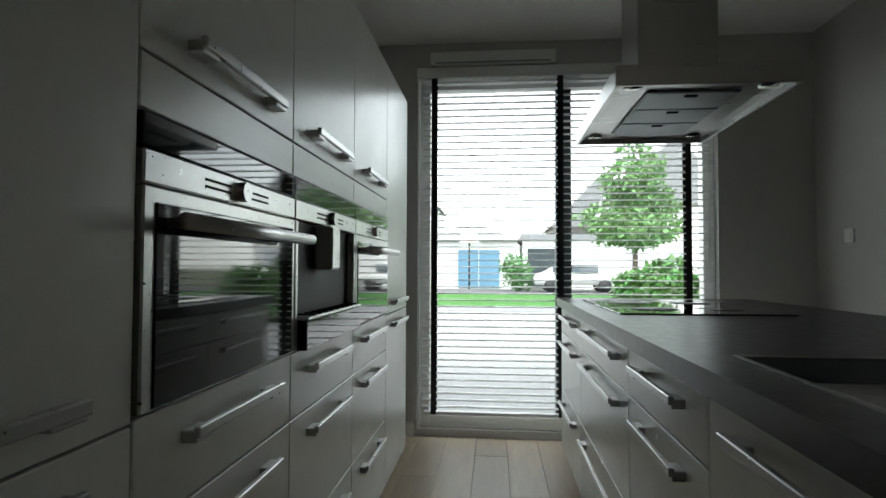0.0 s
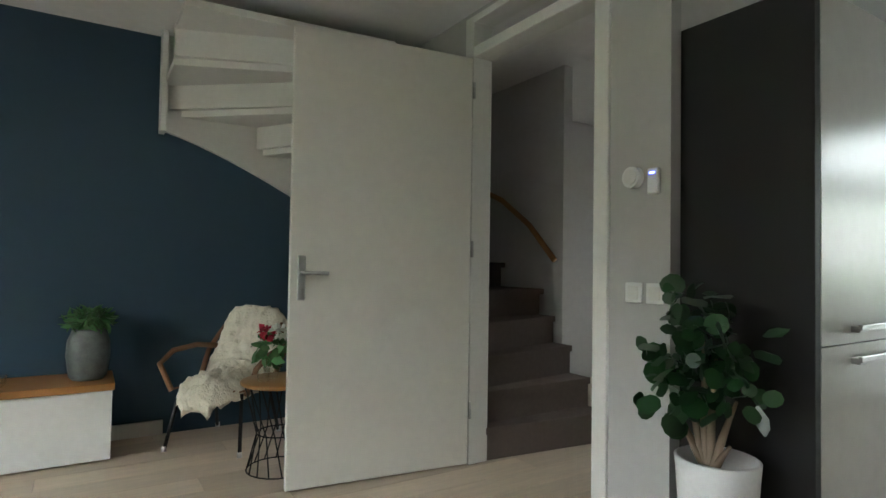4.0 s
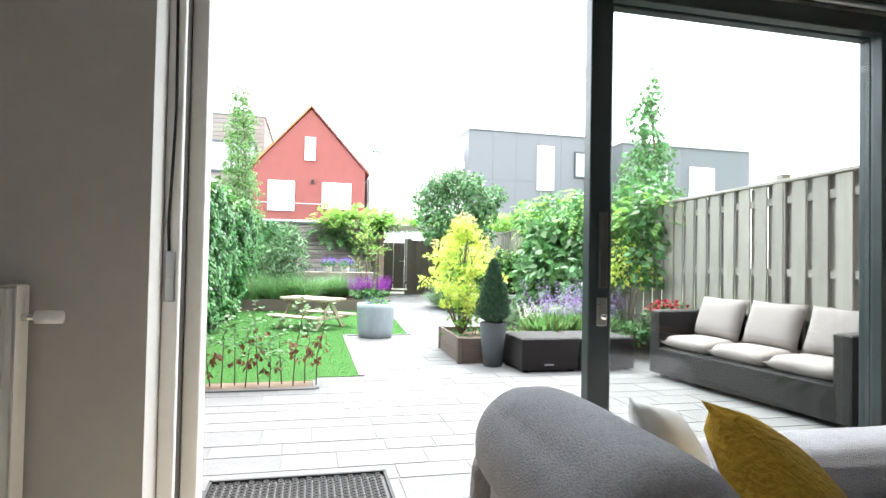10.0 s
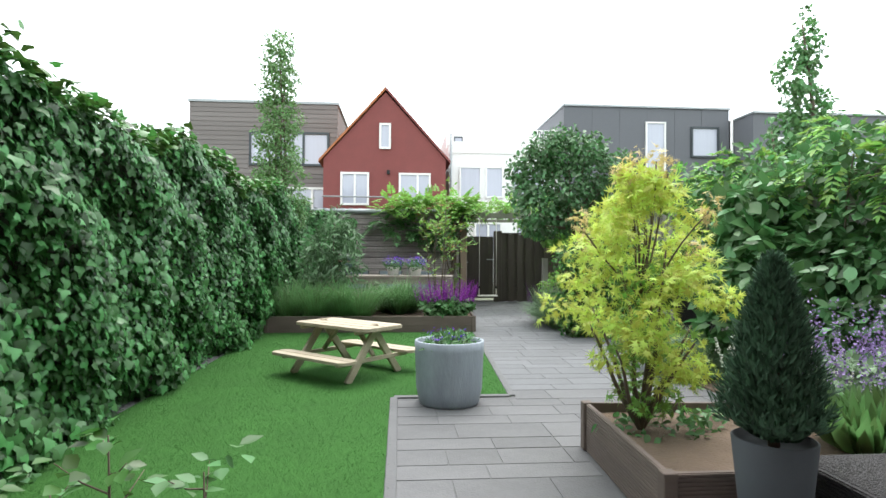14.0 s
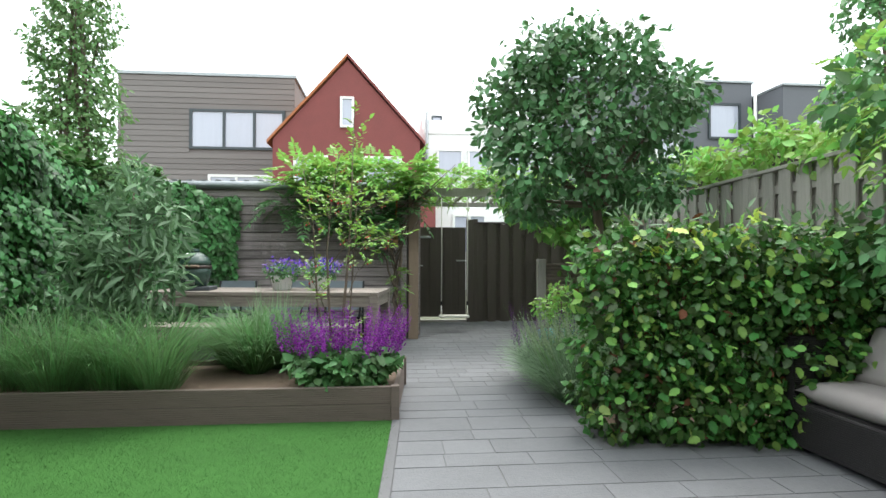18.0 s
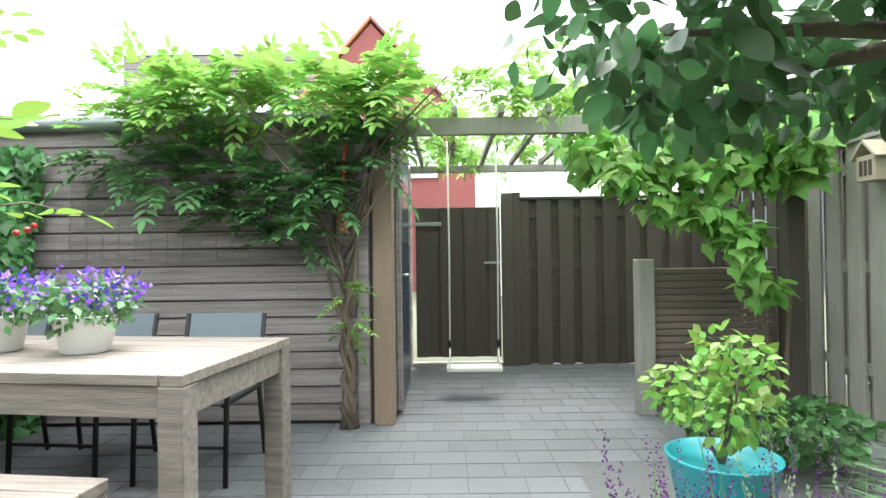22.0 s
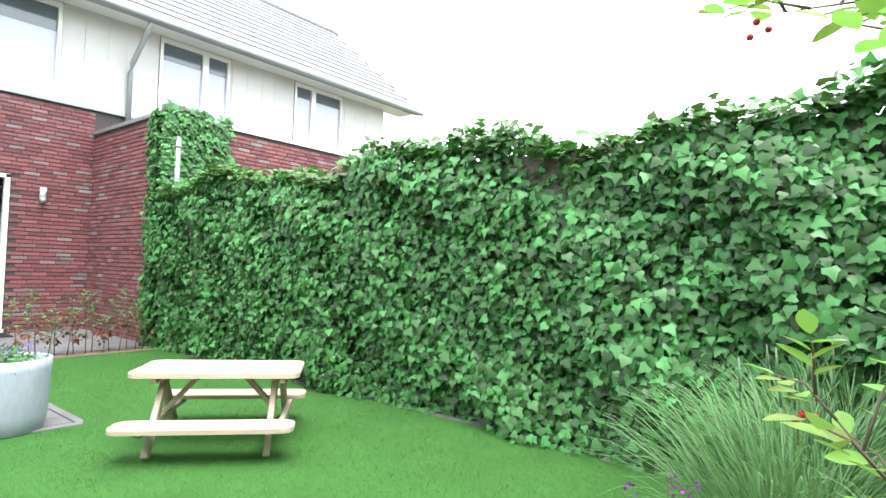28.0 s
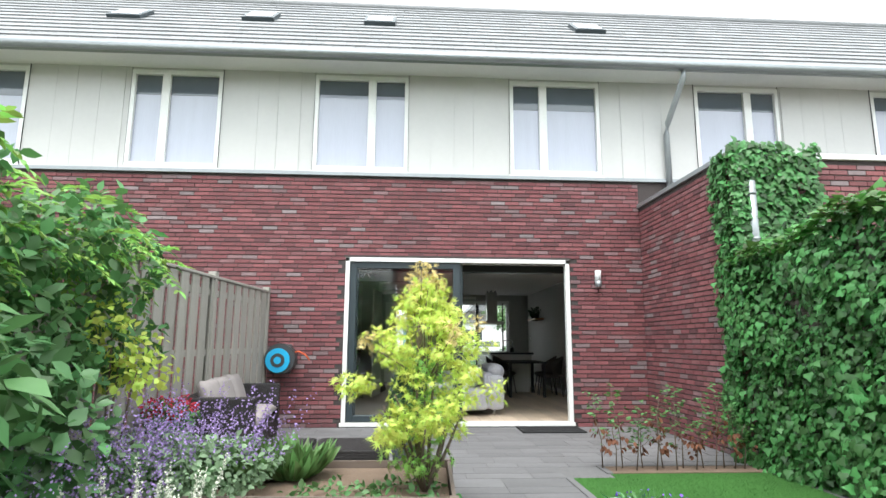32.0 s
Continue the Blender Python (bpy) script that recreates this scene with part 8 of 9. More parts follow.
for k, (st_pts, r_foot, bare, count) in enumerate(stems):
    pts = [Vector(q) for q in st_pts]
    tube("stem" if k < 4 else "branch", pts, [r_foot * (1 - 0.8 * j / (len(pts) - 1)) for j in range(len(pts))], M["bark"], am, 8)
    for j in range(count):
        f = bare + (1 - bare) * (j + rs.random()) / count
        x = f * (len(pts) - 1)
        i = min(int(x), len(pts) - 2)
        o = pts[i].lerp(pts[i + 1], x - i)
        a = j * 2.4 + k
        ln = (0.10 + 0.20 * rs.random()) * (1.15 - 0.5 * f)
        d = (Vector((math.cos(a), math.sin(a), 0.2 + 0.4 * rs.random())) + 0.8 * (pts[-1] - pts[-2]).normalized()).normalized()
        e = o + d * ln + Vector((0, 0, -0.05 * ln))
        mid = o.lerp(e, 0.5) + Vector((0, 0, 0.02))
        tube("twig", [o, mid, e], [0.0028, 0.002, 0.001], M["bark"], am, 5)
        for q in range(6):
            g = 0.35 + 0.65 * q / 5
            c = o.lerp(e, g)
            sd = d.cross(Vector((0, 0, 1))).normalized() * (1 if q % 2 else -1)
            lp.append(c), la.append(d * 0.7 + sd * (0.9 if q < 5 else 0.1) + Vector((0, 0, rs.uniform(-0.45, 0.25)))), ln_s.append(Vector((rs.uniform(-0.5, 0.5), rs.uniform(-0.5, 0.5), 1))), lz.append(0.038 + 0.026 * rs.random())
        if j % 4 == 1:
            berries += [o.lerp(e, 0.5) + Vector((0.016 * math.cos(v * 2.1), 0.016 * math.sin(v * 2.1), -0.025 - 0.007 * v)) for v in range(3)]
leaves("crown", "oval", np.array(lp), np.array(la), np.array(ln_s), np.array(lz), M["berryleaf"], am)
bm = bmesh.new()
bmesh.ops.create_icosphere(bm, subdivisions=2, radius=0.0062)
me_b = bpy.data.meshes.new("berry")
bm.to_mesh(me_b)
bm.free()
me_b.materials.append(M["berry"])
for q in berries:
    o = new("berry", me_b)
    o.parent, o.location = am, q

sv = thing("salvia", "magenta-purple flowering salvia in the planter", "flowers", (0.68, 10.16, 0.17))
crown("leaves", "", 1500, [(0, 0, 0.13, 0.38, 0.27, 0.15)], 0.075, M["leaf"], sv)
n = 95
a, q = rng.random(n) * 6.283, np.sqrt(rng.random(n))
px, py, hh = 0.44 * np.cos(a) * q, 0.26 * np.sin(a) * q, 0.27 + 0.15 * rng.random(n)
m = 80
base = np.repeat(np.stack([px, py, 0.14 + 0.1 * hh], 1), m, 0)
tt = np.tile(np.linspace(0, 1, m), n)
ln = np.repeat(np.stack([px * 0.25, py * 0.25, hh], 1), m, 0)
leaves("flower_spike", "petal", base + ln * (0.25 + 0.75 * tt[:, None]) + (0.011 - 0.006 * tt[:, None]) * rng.normal(size=(n * m, 3)), rand_dirs(n * m) + np.array([0, 0, 0.5]), rand_dirs(n * m), 0.019 - 0.009 * tt, M["purple"], sv)
s2 = thing("purple_sage", "thin dark purple sage spikes in the rear bed", "flowers", (2.62, 11.22, G))
n, m = 64, 60
a, q = rng.random(n) * 6.283, np.sqrt(rng.random(n))
px, py, hh = 0.34 * np.cos(a) * q, 0.42 * np.sin(a) * q, 0.42 + 0.30 * rng.random(n)
base = np.repeat(np.stack([px, py, 0.02 * hh], 1), m, 0)
tt = np.tile(np.linspace(0.5, 1, m), n)
ln = np.repeat(np.stack([px * 0.35, py * 0.35, hh], 1), m, 0)
leaves("flower_spike", "petal", base + ln * tt[:, None] + 0.006 * rng.normal(size=(n * m, 3)), rand_dirs(n * m) + np.array([0, 0, 0.9]), rand_dirs(n * m), 0.021 - 0.013 * tt, M["darkpurple"], s2)
leaves("stalk", "fine", np.stack([px, py, 0 * px], 1), np.stack([px * 0.35, py * 0.35, hh], 1), rand_dirs(n), hh * 1.04, M["thinleaf"], s2)
crown("leaves", "narrow", 420, [(0, 0, 0.16, 0.3, 0.38, 0.12)], 0.07, M["leaf"], s2)
def tuft(name, lab, at, spots, n, height, lean, material, cat="grass", kind="fine"):
    t = thing(name, lab, cat, at)
    blades("blade", n, spots, height, material, t, lean, kind)
    if kind == "arch":
        blades("short_blade", n // 3, spots, height * 0.55, material, t, lean * 1.5, kind)
    return t
g1 = tuft("ornamental_grass", "tall feathery ornamental grass in the planter", (-0.07, 10.80, 0.17), [(0, 0, 0, 0.11), (0.17, 0.05, 0, 0.09), (-0.18, 0.06, 0, 0.10), (0.0, -0.15, 0, 0.09)], 3400, 0.56, 0.75, M["feather"], "grass", "arch")
blades("seed_head", 120, [(0, 0, 0.1, 0.14), (0.1, 0.05, 0.1, 0.10)], 0.62, M["silver"], g1, 0.6, "fine")
g2 = tuft("ornamental_grass", "fine grey-green grass along the path", (2.55, 10.6, G), [(0, -0.3, 0, 0.16), (0.03, 0.05, 0, 0.16), (0.06, 0.4, 0, 0.14), (0.45, -0.1, 0, 0.2), (0.5, 0.3, 0, 0.2), (0.9, 0.1, 0, 0.2)], 9000, 0.52, 0.8, M["greygreen"], "grass", "arch")
n = 300
so_g = np.array([(0, -0.3, 0, 0.16), (0.03, 0.05, 0, 0.16), (0.06, 0.4, 0, 0.14), (0.45, -0.1, 0, 0.2), (0.5, 0.3, 0, 0.2), (0.9, 0.1, 0, 0.2)])[rng.integers(0, 6, n)]
aa, qq, hh = rng.random(n) * 6.283, np.sqrt(rng.random(n)), 0.50 + 0.16 * rng.random(n)
ba = so_g[:, :3] + np.stack([np.cos(aa) * qq * so_g[:, 3], np.sin(aa) * qq * so_g[:, 3], 0 * aa], 1)
di = np.stack([0.45 * np.cos(aa) * qq - 0.10, 0.45 * np.sin(aa) * qq - 0.06, np.ones(n)], 1) * hh[:, None]
leaves("stalk", "fine", ba, di, rand_dirs(n), np.linalg.norm(di, axis=1), M["thinleaf"], g2)
m_ = 22
fr_t = np.tile(np.linspace(0.72, 1.0, m_), n)
leaves("seed_head", "petal", np.repeat(ba, m_, 0) + np.repeat(di, m_, 0) * fr_t[:, None] + 0.003 * rng.normal(size=(n * m_, 3)), np.repeat(di, m_, 0) / 0.5 + 0.6 * rand_dirs(n * m_), rand_dirs(n * m_), 0.014 + 0 * fr_t, M["palespike"], g2)
tuft("sedge", "arching green sedge below the apple tree", (3.4, 10.9, G), [(0, 0, 0, 0.2), (0.3, 0.3, 0, 0.2), (0.5, 0.6, 0, 0.2)], 4200, 0.66, 1.0, M["leaf"], "sedge", "arch")
tuft("daylily_leaves", "bright green strap leaves in the planter", (1.75, 3.98, 0.19), [(0, 0, 0, 0.12), (0.3, 0.05, 0, 0.12), (0.6, 0.0, 0, 0.12)], 700, 0.30, 1.2, M["thinleaf"], "perennial", "narrow")
gc_ = thing("ground_cover", "low green ground cover filling the planter", "ground cover", (0, 0, 0))
crown("foliage", "", 4200, [(2.3 + 0.1 * k, 4.0 + 0.2 * math.sin(k), 0.25, 0.34, 0.3, 0.12) for k in range(9)] + [(0.95, 4.4, 0.2, 0.3, 0.25, 0.05), (1.4, 4.45, 0.2, 0.35, 0.2, 0.06)], 0.05, M["leaf"], gc_)
def catmint(at, sc, mt, lab, nm="catmint"):
    c = thing(nm, lab, "flowers", at)
    crown("leaves", "", 1100, [(0, 0, 0.14 * sc, 0.34 * sc, 0.30 * sc, 0.17 * sc)], 0.045, M["greygreen"], c)
    k = 78
    aa, qq = rng.random(k) * 6.283, np.sqrt(rng.random(k))
    ox, oy, oh = 0.30 * sc * np.cos(aa) * qq, 0.28 * sc * np.sin(aa) * qq, (0.22 + 0.2 * rng.random(k)) * sc
    mm = 20
    t_ = np.tile(np.linspace(0.3, 1, mm), k)
    ln_ = np.repeat(np.stack([ox * 0.8, oy * 0.8, oh * 1.2], 1), mm, 0)
    leaves("flower_spike", "petal", np.repeat(np.stack([ox, oy, 0.1 * sc + 0 * ox], 1), mm, 0) + ln_ * t_[:, None] + 0.014 * rng.normal(size=(k * mm, 3)), rand_dirs(k * mm) + np.array([0, 0, 0.6]), rand_dirs(k * mm), 0.024 - 0.008 * t_, mt, c)
    return c
for x, y, z in ((2.15, 4.45, 0.19), (2.6, 4.35, 0.19), (2.75, 4.95, G), (2.95, 5.4, G)):
    catmint((x, y, z), 1.15, M["lilac"], "lilac-flowering catmint with grey-green leaves")
for x, y in ((2.27, 4.98), (2.26, 5.36), (2.40, 5.80)):
    w_ = thing("white_speedwell", "white flower spikes above green leaves", "flowers", (x, y, G))
    crown("leaves", "narrow", 600, [(0, 0, 0.14, 0.26, 0.26, 0.12)], 0.07, M["leaf"], w_)
    for k in range(13):
        ba = Vector((0.24 * math.cos(k * 2.4) * (k / 13) ** 0.5, 0.24 * math.sin(k * 2.4) * (k / 13) ** 0.5, 0.12))
        di = Vector((ba.x * 0.5, ba.y * 0.5, 0.32 + 0.10 * math.sin(k * 1.7)))
        f_ = np.linspace(0.35, 1, 70)
        leaves("flower_spike", "petal", np.array(ba)[None] + f_[:, None] * np.array(di)[None] + 0.006 * rng.normal(size=(70, 3)), rand_dirs(70) + np.array([0, 0, 0.4]), rand_dirs(70), 0.022 - 0.012 * (f_ - 0.35), M["whiteflower"], w_)
tuft("fescue", "low blue-green grass clump at the bed's edge", (2.3, 6.95, G), [(0, 0, 0, 0.16), (0.3, 0.1, 0, 0.15), (0.1, -0.3, 0, 0.14)], 4200, 0.44, 1.0, M["greygreen"], "grass", "arch")
tuft("lamb_grass", "tall green stems by the ivy", (-0.95, 10.16, 0.17), [(0, 0, 0, 0.2), (0.3, -0.05, 0, 0.16), (-0.4, 0.0, 0, 0.2), (-0.8, 0.1, 0, 0.2)], 2400, 0.60, 0.5, M["feather"], "grass", "arch")
cattail = [(-1.95 + 0.055 * k, 10.22 + 0.13 * math.sin(k * 2.3), 0.62 + 0.10 * math.sin(k * 1.7)) for k in range(18)]
tt_ = thing("timothy_grass", "upright grass stems with pale seed spikes by the ivy", "grass", (0, 0, 0))
for x, y, z in cattail:
    tube("stalk", [(x, y, 0.17), (x + 0.01, y, 0.17 + z * 0.6), (x + 0.03, y - 0.01, 0.17 + z * 0.86)], 0.0022, M["feather"], tt_, 5)
    tube("seed_spike", [(x + 0.03, y - 0.01, 0.17 + z * 0.84), (x + 0.034, y - 0.012, 0.17 + z * 0.92), (x + 0.04, y - 0.015, 0.17 + z)], [0.004, 0.0055, 0.002], M["silver"], tt_, 6)

def shrub(name, lab, at, n, blobs, size, mt, kind="", stems=6, r0=0.014, droop=0.3, cat="shrub", shell=0.55):
    s = thing(name, lab, cat, at)
    limbs("stem", (0, 0, 0), [(b[0] * 0.8, b[1] * 0.8, b[2]) for b in blobs[:stems]], r0, M["bark"], s)
    crown("crown", kind, n, blobs, size, mt, s, droop, shell)
    return s
shrub("butterfly_bush", "grey-green buddleia shrub against the ivy", (-1.22, 10.82, 0.17), 1700, [(0, 0, 1.1, 0.35, 0.3, 0.3), (0.25, -0.1, 0.8, 0.3, 0.3, 0.3), (-0.2, 0.1, 0.8, 0.3, 0.3, 0.3), (0.1, 0.05, 1.5, 0.22, 0.2, 0.25), (0.3, 0.1, 1.25, 0.2, 0.2, 0.25), (0, 0, 0.5, 0.3, 0.3, 0.2)], 0.13, M["budleaf"], "narrow")
shrub("hydrangea", "large-leaved green shrub by the fence", (2.95, 6.45, G), 1500, [(0, 0, 1.25, 0.40, 0.45, 0.36), (-0.22, 0.25, 0.95, 0.36, 0.36, 0.36), (-0.22, -0.3, 0.95, 0.36, 0.4, 0.36), (0.15, -0.2, 1.0, 0.36, 0.4, 0.4), (-0.1, 0.05, 1.6, 0.3, 0.3, 0.22), (0.15, 0.3, 1.5, 0.3, 0.3, 0.3), (-0.28, 0.0, 0.5, 0.3, 0.4, 0.3)], 0.15, M["leaf"])
hb_ = [(2.3 + 0.27 * k, 9.85 - 0.05 * k, z, 0.30, 0.25, 0.26) for k in range(7) for z in (0.22, 0.55, 0.88, 1.12)]
hb_ = [(x - 2.3, y - 9.85, z, a, b, c) for x, y, z, a, b, c in hb_]
hbm = shrub("hornbeam_hedge", "clipped hornbeam hedge with yellowing tips", (2.50, 9.40, G), 12500, hb_, 0.060, M["beech"], "toothed", 14, 0.012, 0.4, "hedge")
LTL = crown("light_leaf", "toothed", 1100, [(b[0], b[1] - 0.05, b[2] + 0.03, b[3], b[4], b[5]) for b in hb_], 0.060, M["wist"], hbm, 0.3, 0.9)
YLL = crown("yellow_leaf", "toothed", 80, [(0.3 + 0.4 * k, -0.15, 1.25 + 0.1 * math.sin(k * 2), 0.2, 0.2, 0.12) for k in range(4)], 0.08, M["lime"], hbm)
BRL = crown("brown_leaf", "toothed", 340, [(b[0], b[1], b[2], 0.8 * b[3], 0.8 * b[4], b[5]) for b in hb_], 0.058, M["brownleaf"], hbm, 0.5, 0.5)
YSH = crown("young_shoot", "narrow", 220, [(0.1 + 0.22 * k, -0.1 + 0.1 * math.sin(k), 1.38, 0.14, 0.2, 0.1) for k in range(8)], 0.07, M["greygreen"], hbm, -0.8)

def tree(name, lab, at, tips, r0, n, blobs, size, mt, kind="", droop=0.3, trunk_top=None):
    t = thing(name, lab, "tree", at)
    if trunk_top:
        bm = bmesh.new()
        add_tube(bm, [(0, 0, -0.05), (0.02, 0.01, trunk_top[2] * 0.5), trunk_top], [r0, r0 * 0.85, r0 * 0.7], 10)
        bm_to("trunk", bm, M["bark"], t, smooth=True)
        limbs("limb", trunk_top, tips, r0 * 0.6, M["bark"], t)
    else:
        limbs("trunk", (0, 0, 0), tips, r0, M["bark"], t)
    crown("crown", kind, n, blobs, size, mt, t, droop)
    return t
ap_b = [(-0.80, -0.05, 2.30, 0.30, 0.4, 0.28), (-0.62, -0.28, 2.0, 0.38, 0.38, 0.28), (-0.62, 0.1, 2.72, 0.46, 0.46, 0.36), (-0.18, -0.32, 2.3, 0.46, 0.46, 0.36), (-0.1, 0.18, 2.92, 0.5, 0.5, 0.34), (0.50, -0.18, 2.6, 0.46, 0.48, 0.36), (0.72, 0.16, 2.35, 0.42, 0.4, 0.30), (-0.45, -0.15, 3.05, 0.36, 0.34, 0.24), (-0.55, 0.15, 1.72, 0.34, 0.3, 0.2), (0.25, -0.38, 2.98, 0.38, 0.36, 0.28), (-0.1, 0.0, 3.28, 0.30, 0.3, 0.18), (0.35, 0.34, 2.1, 0.42, 0.34, 0.3), (0.0, -0.32, 1.86, 0.38, 0.3, 0.2), (0.95, 0.0, 2.75, 0.32, 0.34, 0.26),
        (-0.30, 0.45, 1.68, 0.34, 0.3, 0.18), (0.50, -0.30, 1.80, 0.36, 0.28, 0.20), (0.70, 0.35, 1.80, 0.36, 0.34, 0.24), (0.15, 0.55, 1.78, 0.36, 0.26, 0.2)]
apl = thing("apple_tree", "small apple tree with dark green leaves", "tree", (2.90, 11.10, G))
bm = bmesh.new()
add_tube(bm, [(0, 0, -0.05), (0.05, 0.0, 0.25), (0.15, 0.03, 0.7), (0.20, 0.03, 1.05), (0.14, 0.02, 1.4), (0.10, 0.02, 1.72)], [0.05, 0.043, 0.05, 0.052, 0.046, 0.04], 10)
bm_to("trunk", bm, M["bark"], apl, smooth=True)
limbs("limb", (0.11, 0.02, 1.66), [(b[0], b[1], b[2]) for b in ap_b], 0.026, M["bark"], apl)
crown("crown", "oval", 7800, ap_b, 0.080, M["darkleaf"], apl, 0.4, 0.4)
ASH = crown("shoot", "oval", 520, [(-0.75 + 0.17 * k, 0.22 * math.sin(k * 2), 3.22 - 0.05 * abs(k - 5) ** 1.4 + 0.12 * math.sin(k * 1.8), 0.06, 0.08, 0.22) for k in range(11)] + [(1.15, 0.1, 2.7, 0.2, 0.1, 0.1), (1.0, -0.1, 2.95, 0.18, 0.1, 0.12)], 0.07, M["leaf"], apl, 0.0, 0.1)
lt = [(0.06 * math.sin(k * 2.3), 0.06 * math.cos(k * 1.9), 1.9 + 0.30 * k, 0.56 - 0.025 * k, 0.52 - 0.02 * k, 0.26) for k in range(12)]
tree("columnar_tree", "slim airy columnar tree behind the ivy", (-2.78, 12.4, G), [(0, 0, 5.4), (0.2, 0.1, 3.6), (-0.2, 0.05, 3.2), (0.15, -0.15, 4.3), (-0.15, 0.1, 4.6)], 0.04, 11000, lt, 0.055, M["thinleaf"], "", 0.7)
rb = [(0.5 * math.sin(k * 2.1), 0.4 * math.cos(k * 1.7), 2.6 + 0.95 * k, 1.7 - 0.2 * k, 1.6 - 0.2 * k, 0.8) for k in range(8)]
tree("neighbour_tree", "light green birch-like tree behind the fence", (13.2, 19.6, G), [(0, 0, 9.2), (1, 0.4, 6), (-1, 0.2, 5.6)], 0.14, 4600, rb, 0.2, M["leaf"], "", 0.4)
cl = thing("fence_climbers", "tangle of climbing shrubs along the fence", "climber", (0, 0, 0))
cb = []
for k in range(15):
    y = 3.9 + 0.36 * k
    cb += [(fence_x(y) - 0.18 + 0.1 * math.sin(k * 2.2), y, 1.75 + 0.18 * math.sin(k * 1.4) + 0.015 * k, 0.32, 0.34, 0.3), (fence_x(y) - 0.22, y, 1.15 + 0.2 * math.sin(k * 2.9), 0.26, 0.32, 0.34)]
crown("foliage", "", 6500, cb, 0.09, M["leaf"], cl)
fv = thing("fence_vine", "light green climber tumbling over the fence top", "climber", (0, 0, 0))
fvb = [(fence_x(8.6 + 0.42 * k) + 0.1, 8.6 + 0.42 * k, 1.98 + 0.10 * math.sin(k * 1.7) + 0.02 * k, 0.22, 0.28, 0.18 + 0.08 * math.sin(k * 2.9)) for k in range(14)]
crown("foliage", "", 2600, fvb, 0.085, M["wist"], fv, 0.3, 0.3)
tube("stem", [(fence_x(8.5 + 0.6 * k) + 0.1, 8.5 + 0.6 * k, 1.85 + 0.05 * math.sin(k * 2)) for k in range(11)], 0.012, M["bark"], fv, 6)
tube("stem", [(fence_x(9.0) + 0.12, 9.0, G), (fence_x(9.0) + 0.12, 9.0, 0.9), (fence_x(9.2) + 0.1, 9.2, 1.85)], 0.015, M["bark"], fv, 6)
pinnate("feathered_foliage", 420, [b for b in cb if b[2] > 1.6], 0.2, M["wist"], cl)
limbs("stem", (fence_x(6) - 0.15, 6.0, G), [(c[0], c[1], c[2]) for c in cb[::5]], 0.015, M["bark"], cl)
shrub("thin_maple", "airy young shrub with yellow-green leaves by the fence", (2.95, 4.15, 0.19), 420, [(0, 0, 0.95, 0.3, 0.3, 0.2), (-0.2, 0.1, 0.75, 0.25, 0.25, 0.15), (0.15, -0.1, 0.7, 0.25, 0.25, 0.15), (0.05, 0.1, 1.15, 0.2, 0.2, 0.12)], 0.06, M["lime"], "", 4, 0.01, 0.3, "shrub", 0.2)
shrub("dark_shrub", "dense dark green shrub in the fence bed", (3.05, 5.35, G), 1500, [(0, 0, 0.9, 0.4, 0.5, 0.4), (0.1, 0.5, 1.1, 0.4, 0.45, 0.4), (-0.2, -0.3, 0.6, 0.35, 0.4, 0.3), (0.0, 0.1, 0.4, 0.4, 0.6, 0.3)], 0.11, M["darkleaf"])
crown("foliage", "", 1600, [(3.35, 13.2, 0.2, 0.2, 0.3, 0.15), (3.7, 12.9, 0.2, 0.3, 0.3, 0.12)], 0.06, M["leaf"], thing("rear_ground_cover", "low green plants at the foot of the rear fence", "ground cover", (0, 0, 0)))

for o in (LSH, LTL, YLL, BRL, YSH, ASH, TPL, INL):
    tagged(o, kind="stuff")

# the rear garden lies a little to the side of the front part
REAR = ("garden_table", "garden_bench", "garden_chair", "flower_pot", "ceramic_grill", "garden_shed", "wire_trellis", "pergola", "ribbed_panel", "garden_gate", "gate_post", "rear_fence", "swing", "peanut_feeder", "turquoise_pot", "wisteria", "grape_vine", "serviceberry", "salvia", "purple_sage", "ornamental_grass", "sedge", "lamb_grass", "butterfly_bush", "hornbeam_hedge", "apple_tree", "rear_ground_cover", "wicker_armchair")
for ob in scene.objects:
    if ob.parent is None and ob.name.split(".")[0] in REAR:
        ob.location += Vector((-0.40, 0.12, 0))

# ---------------------------------------------------------------- houses beyond the garden
def far_window(parent, x0, x1, z0, z1, y, mullions=(), fr=0.10, material=None, glass=None):
    fm = material or M["white"]
    bars = [((x0, y - 0.10, z0), (x0 + fr, y, z1)), ((x1 - fr, y - 0.10, z0), (x1, y, z1)), ((x0 + fr, y - 0.10, z1 - fr), (x1 - fr, y, z1)), ((x0 + fr, y - 0.10, z0), (x1 - fr, y, z0 + fr))]
    bars += [((m_ - fr / 2, y - 0.10, z0 + fr), (m_ + fr / 2, y - 0.001, z1 - fr)) for m_ in mullions]
    w_ = joined("window", bars, fm, parent)
    xs_ = [x0 + fr / 2] + list(mullions) + [x1 - fr / 2]
    for xa, xb in zip(xs_, xs_[1:]):
        box("pane", (xa + fr / 2, y - 0.03, z0 + fr), (xb - fr / 2, y - 0.012, z1 - fr), glass or M["sky_tinted"], w_)
rh = thing("gabled_house", "red brick gabled house behind the garden", "house", (0, 0, 0))
RY = 29.5
bm = bmesh.new()
front = [(-4.12, RY, -0.5), (2.03, RY, -0.5), (2.03, RY, 6.0), (-1.04, RY, 9.36), (-4.12, RY, 5.95)]
fv, bv = [bm.verts.new(p) for p in front], [bm.verts.new((p[0], RY + 9, p[2])) for p in front]
bm.faces.new(fv), bm.faces.new(bv[::-1])
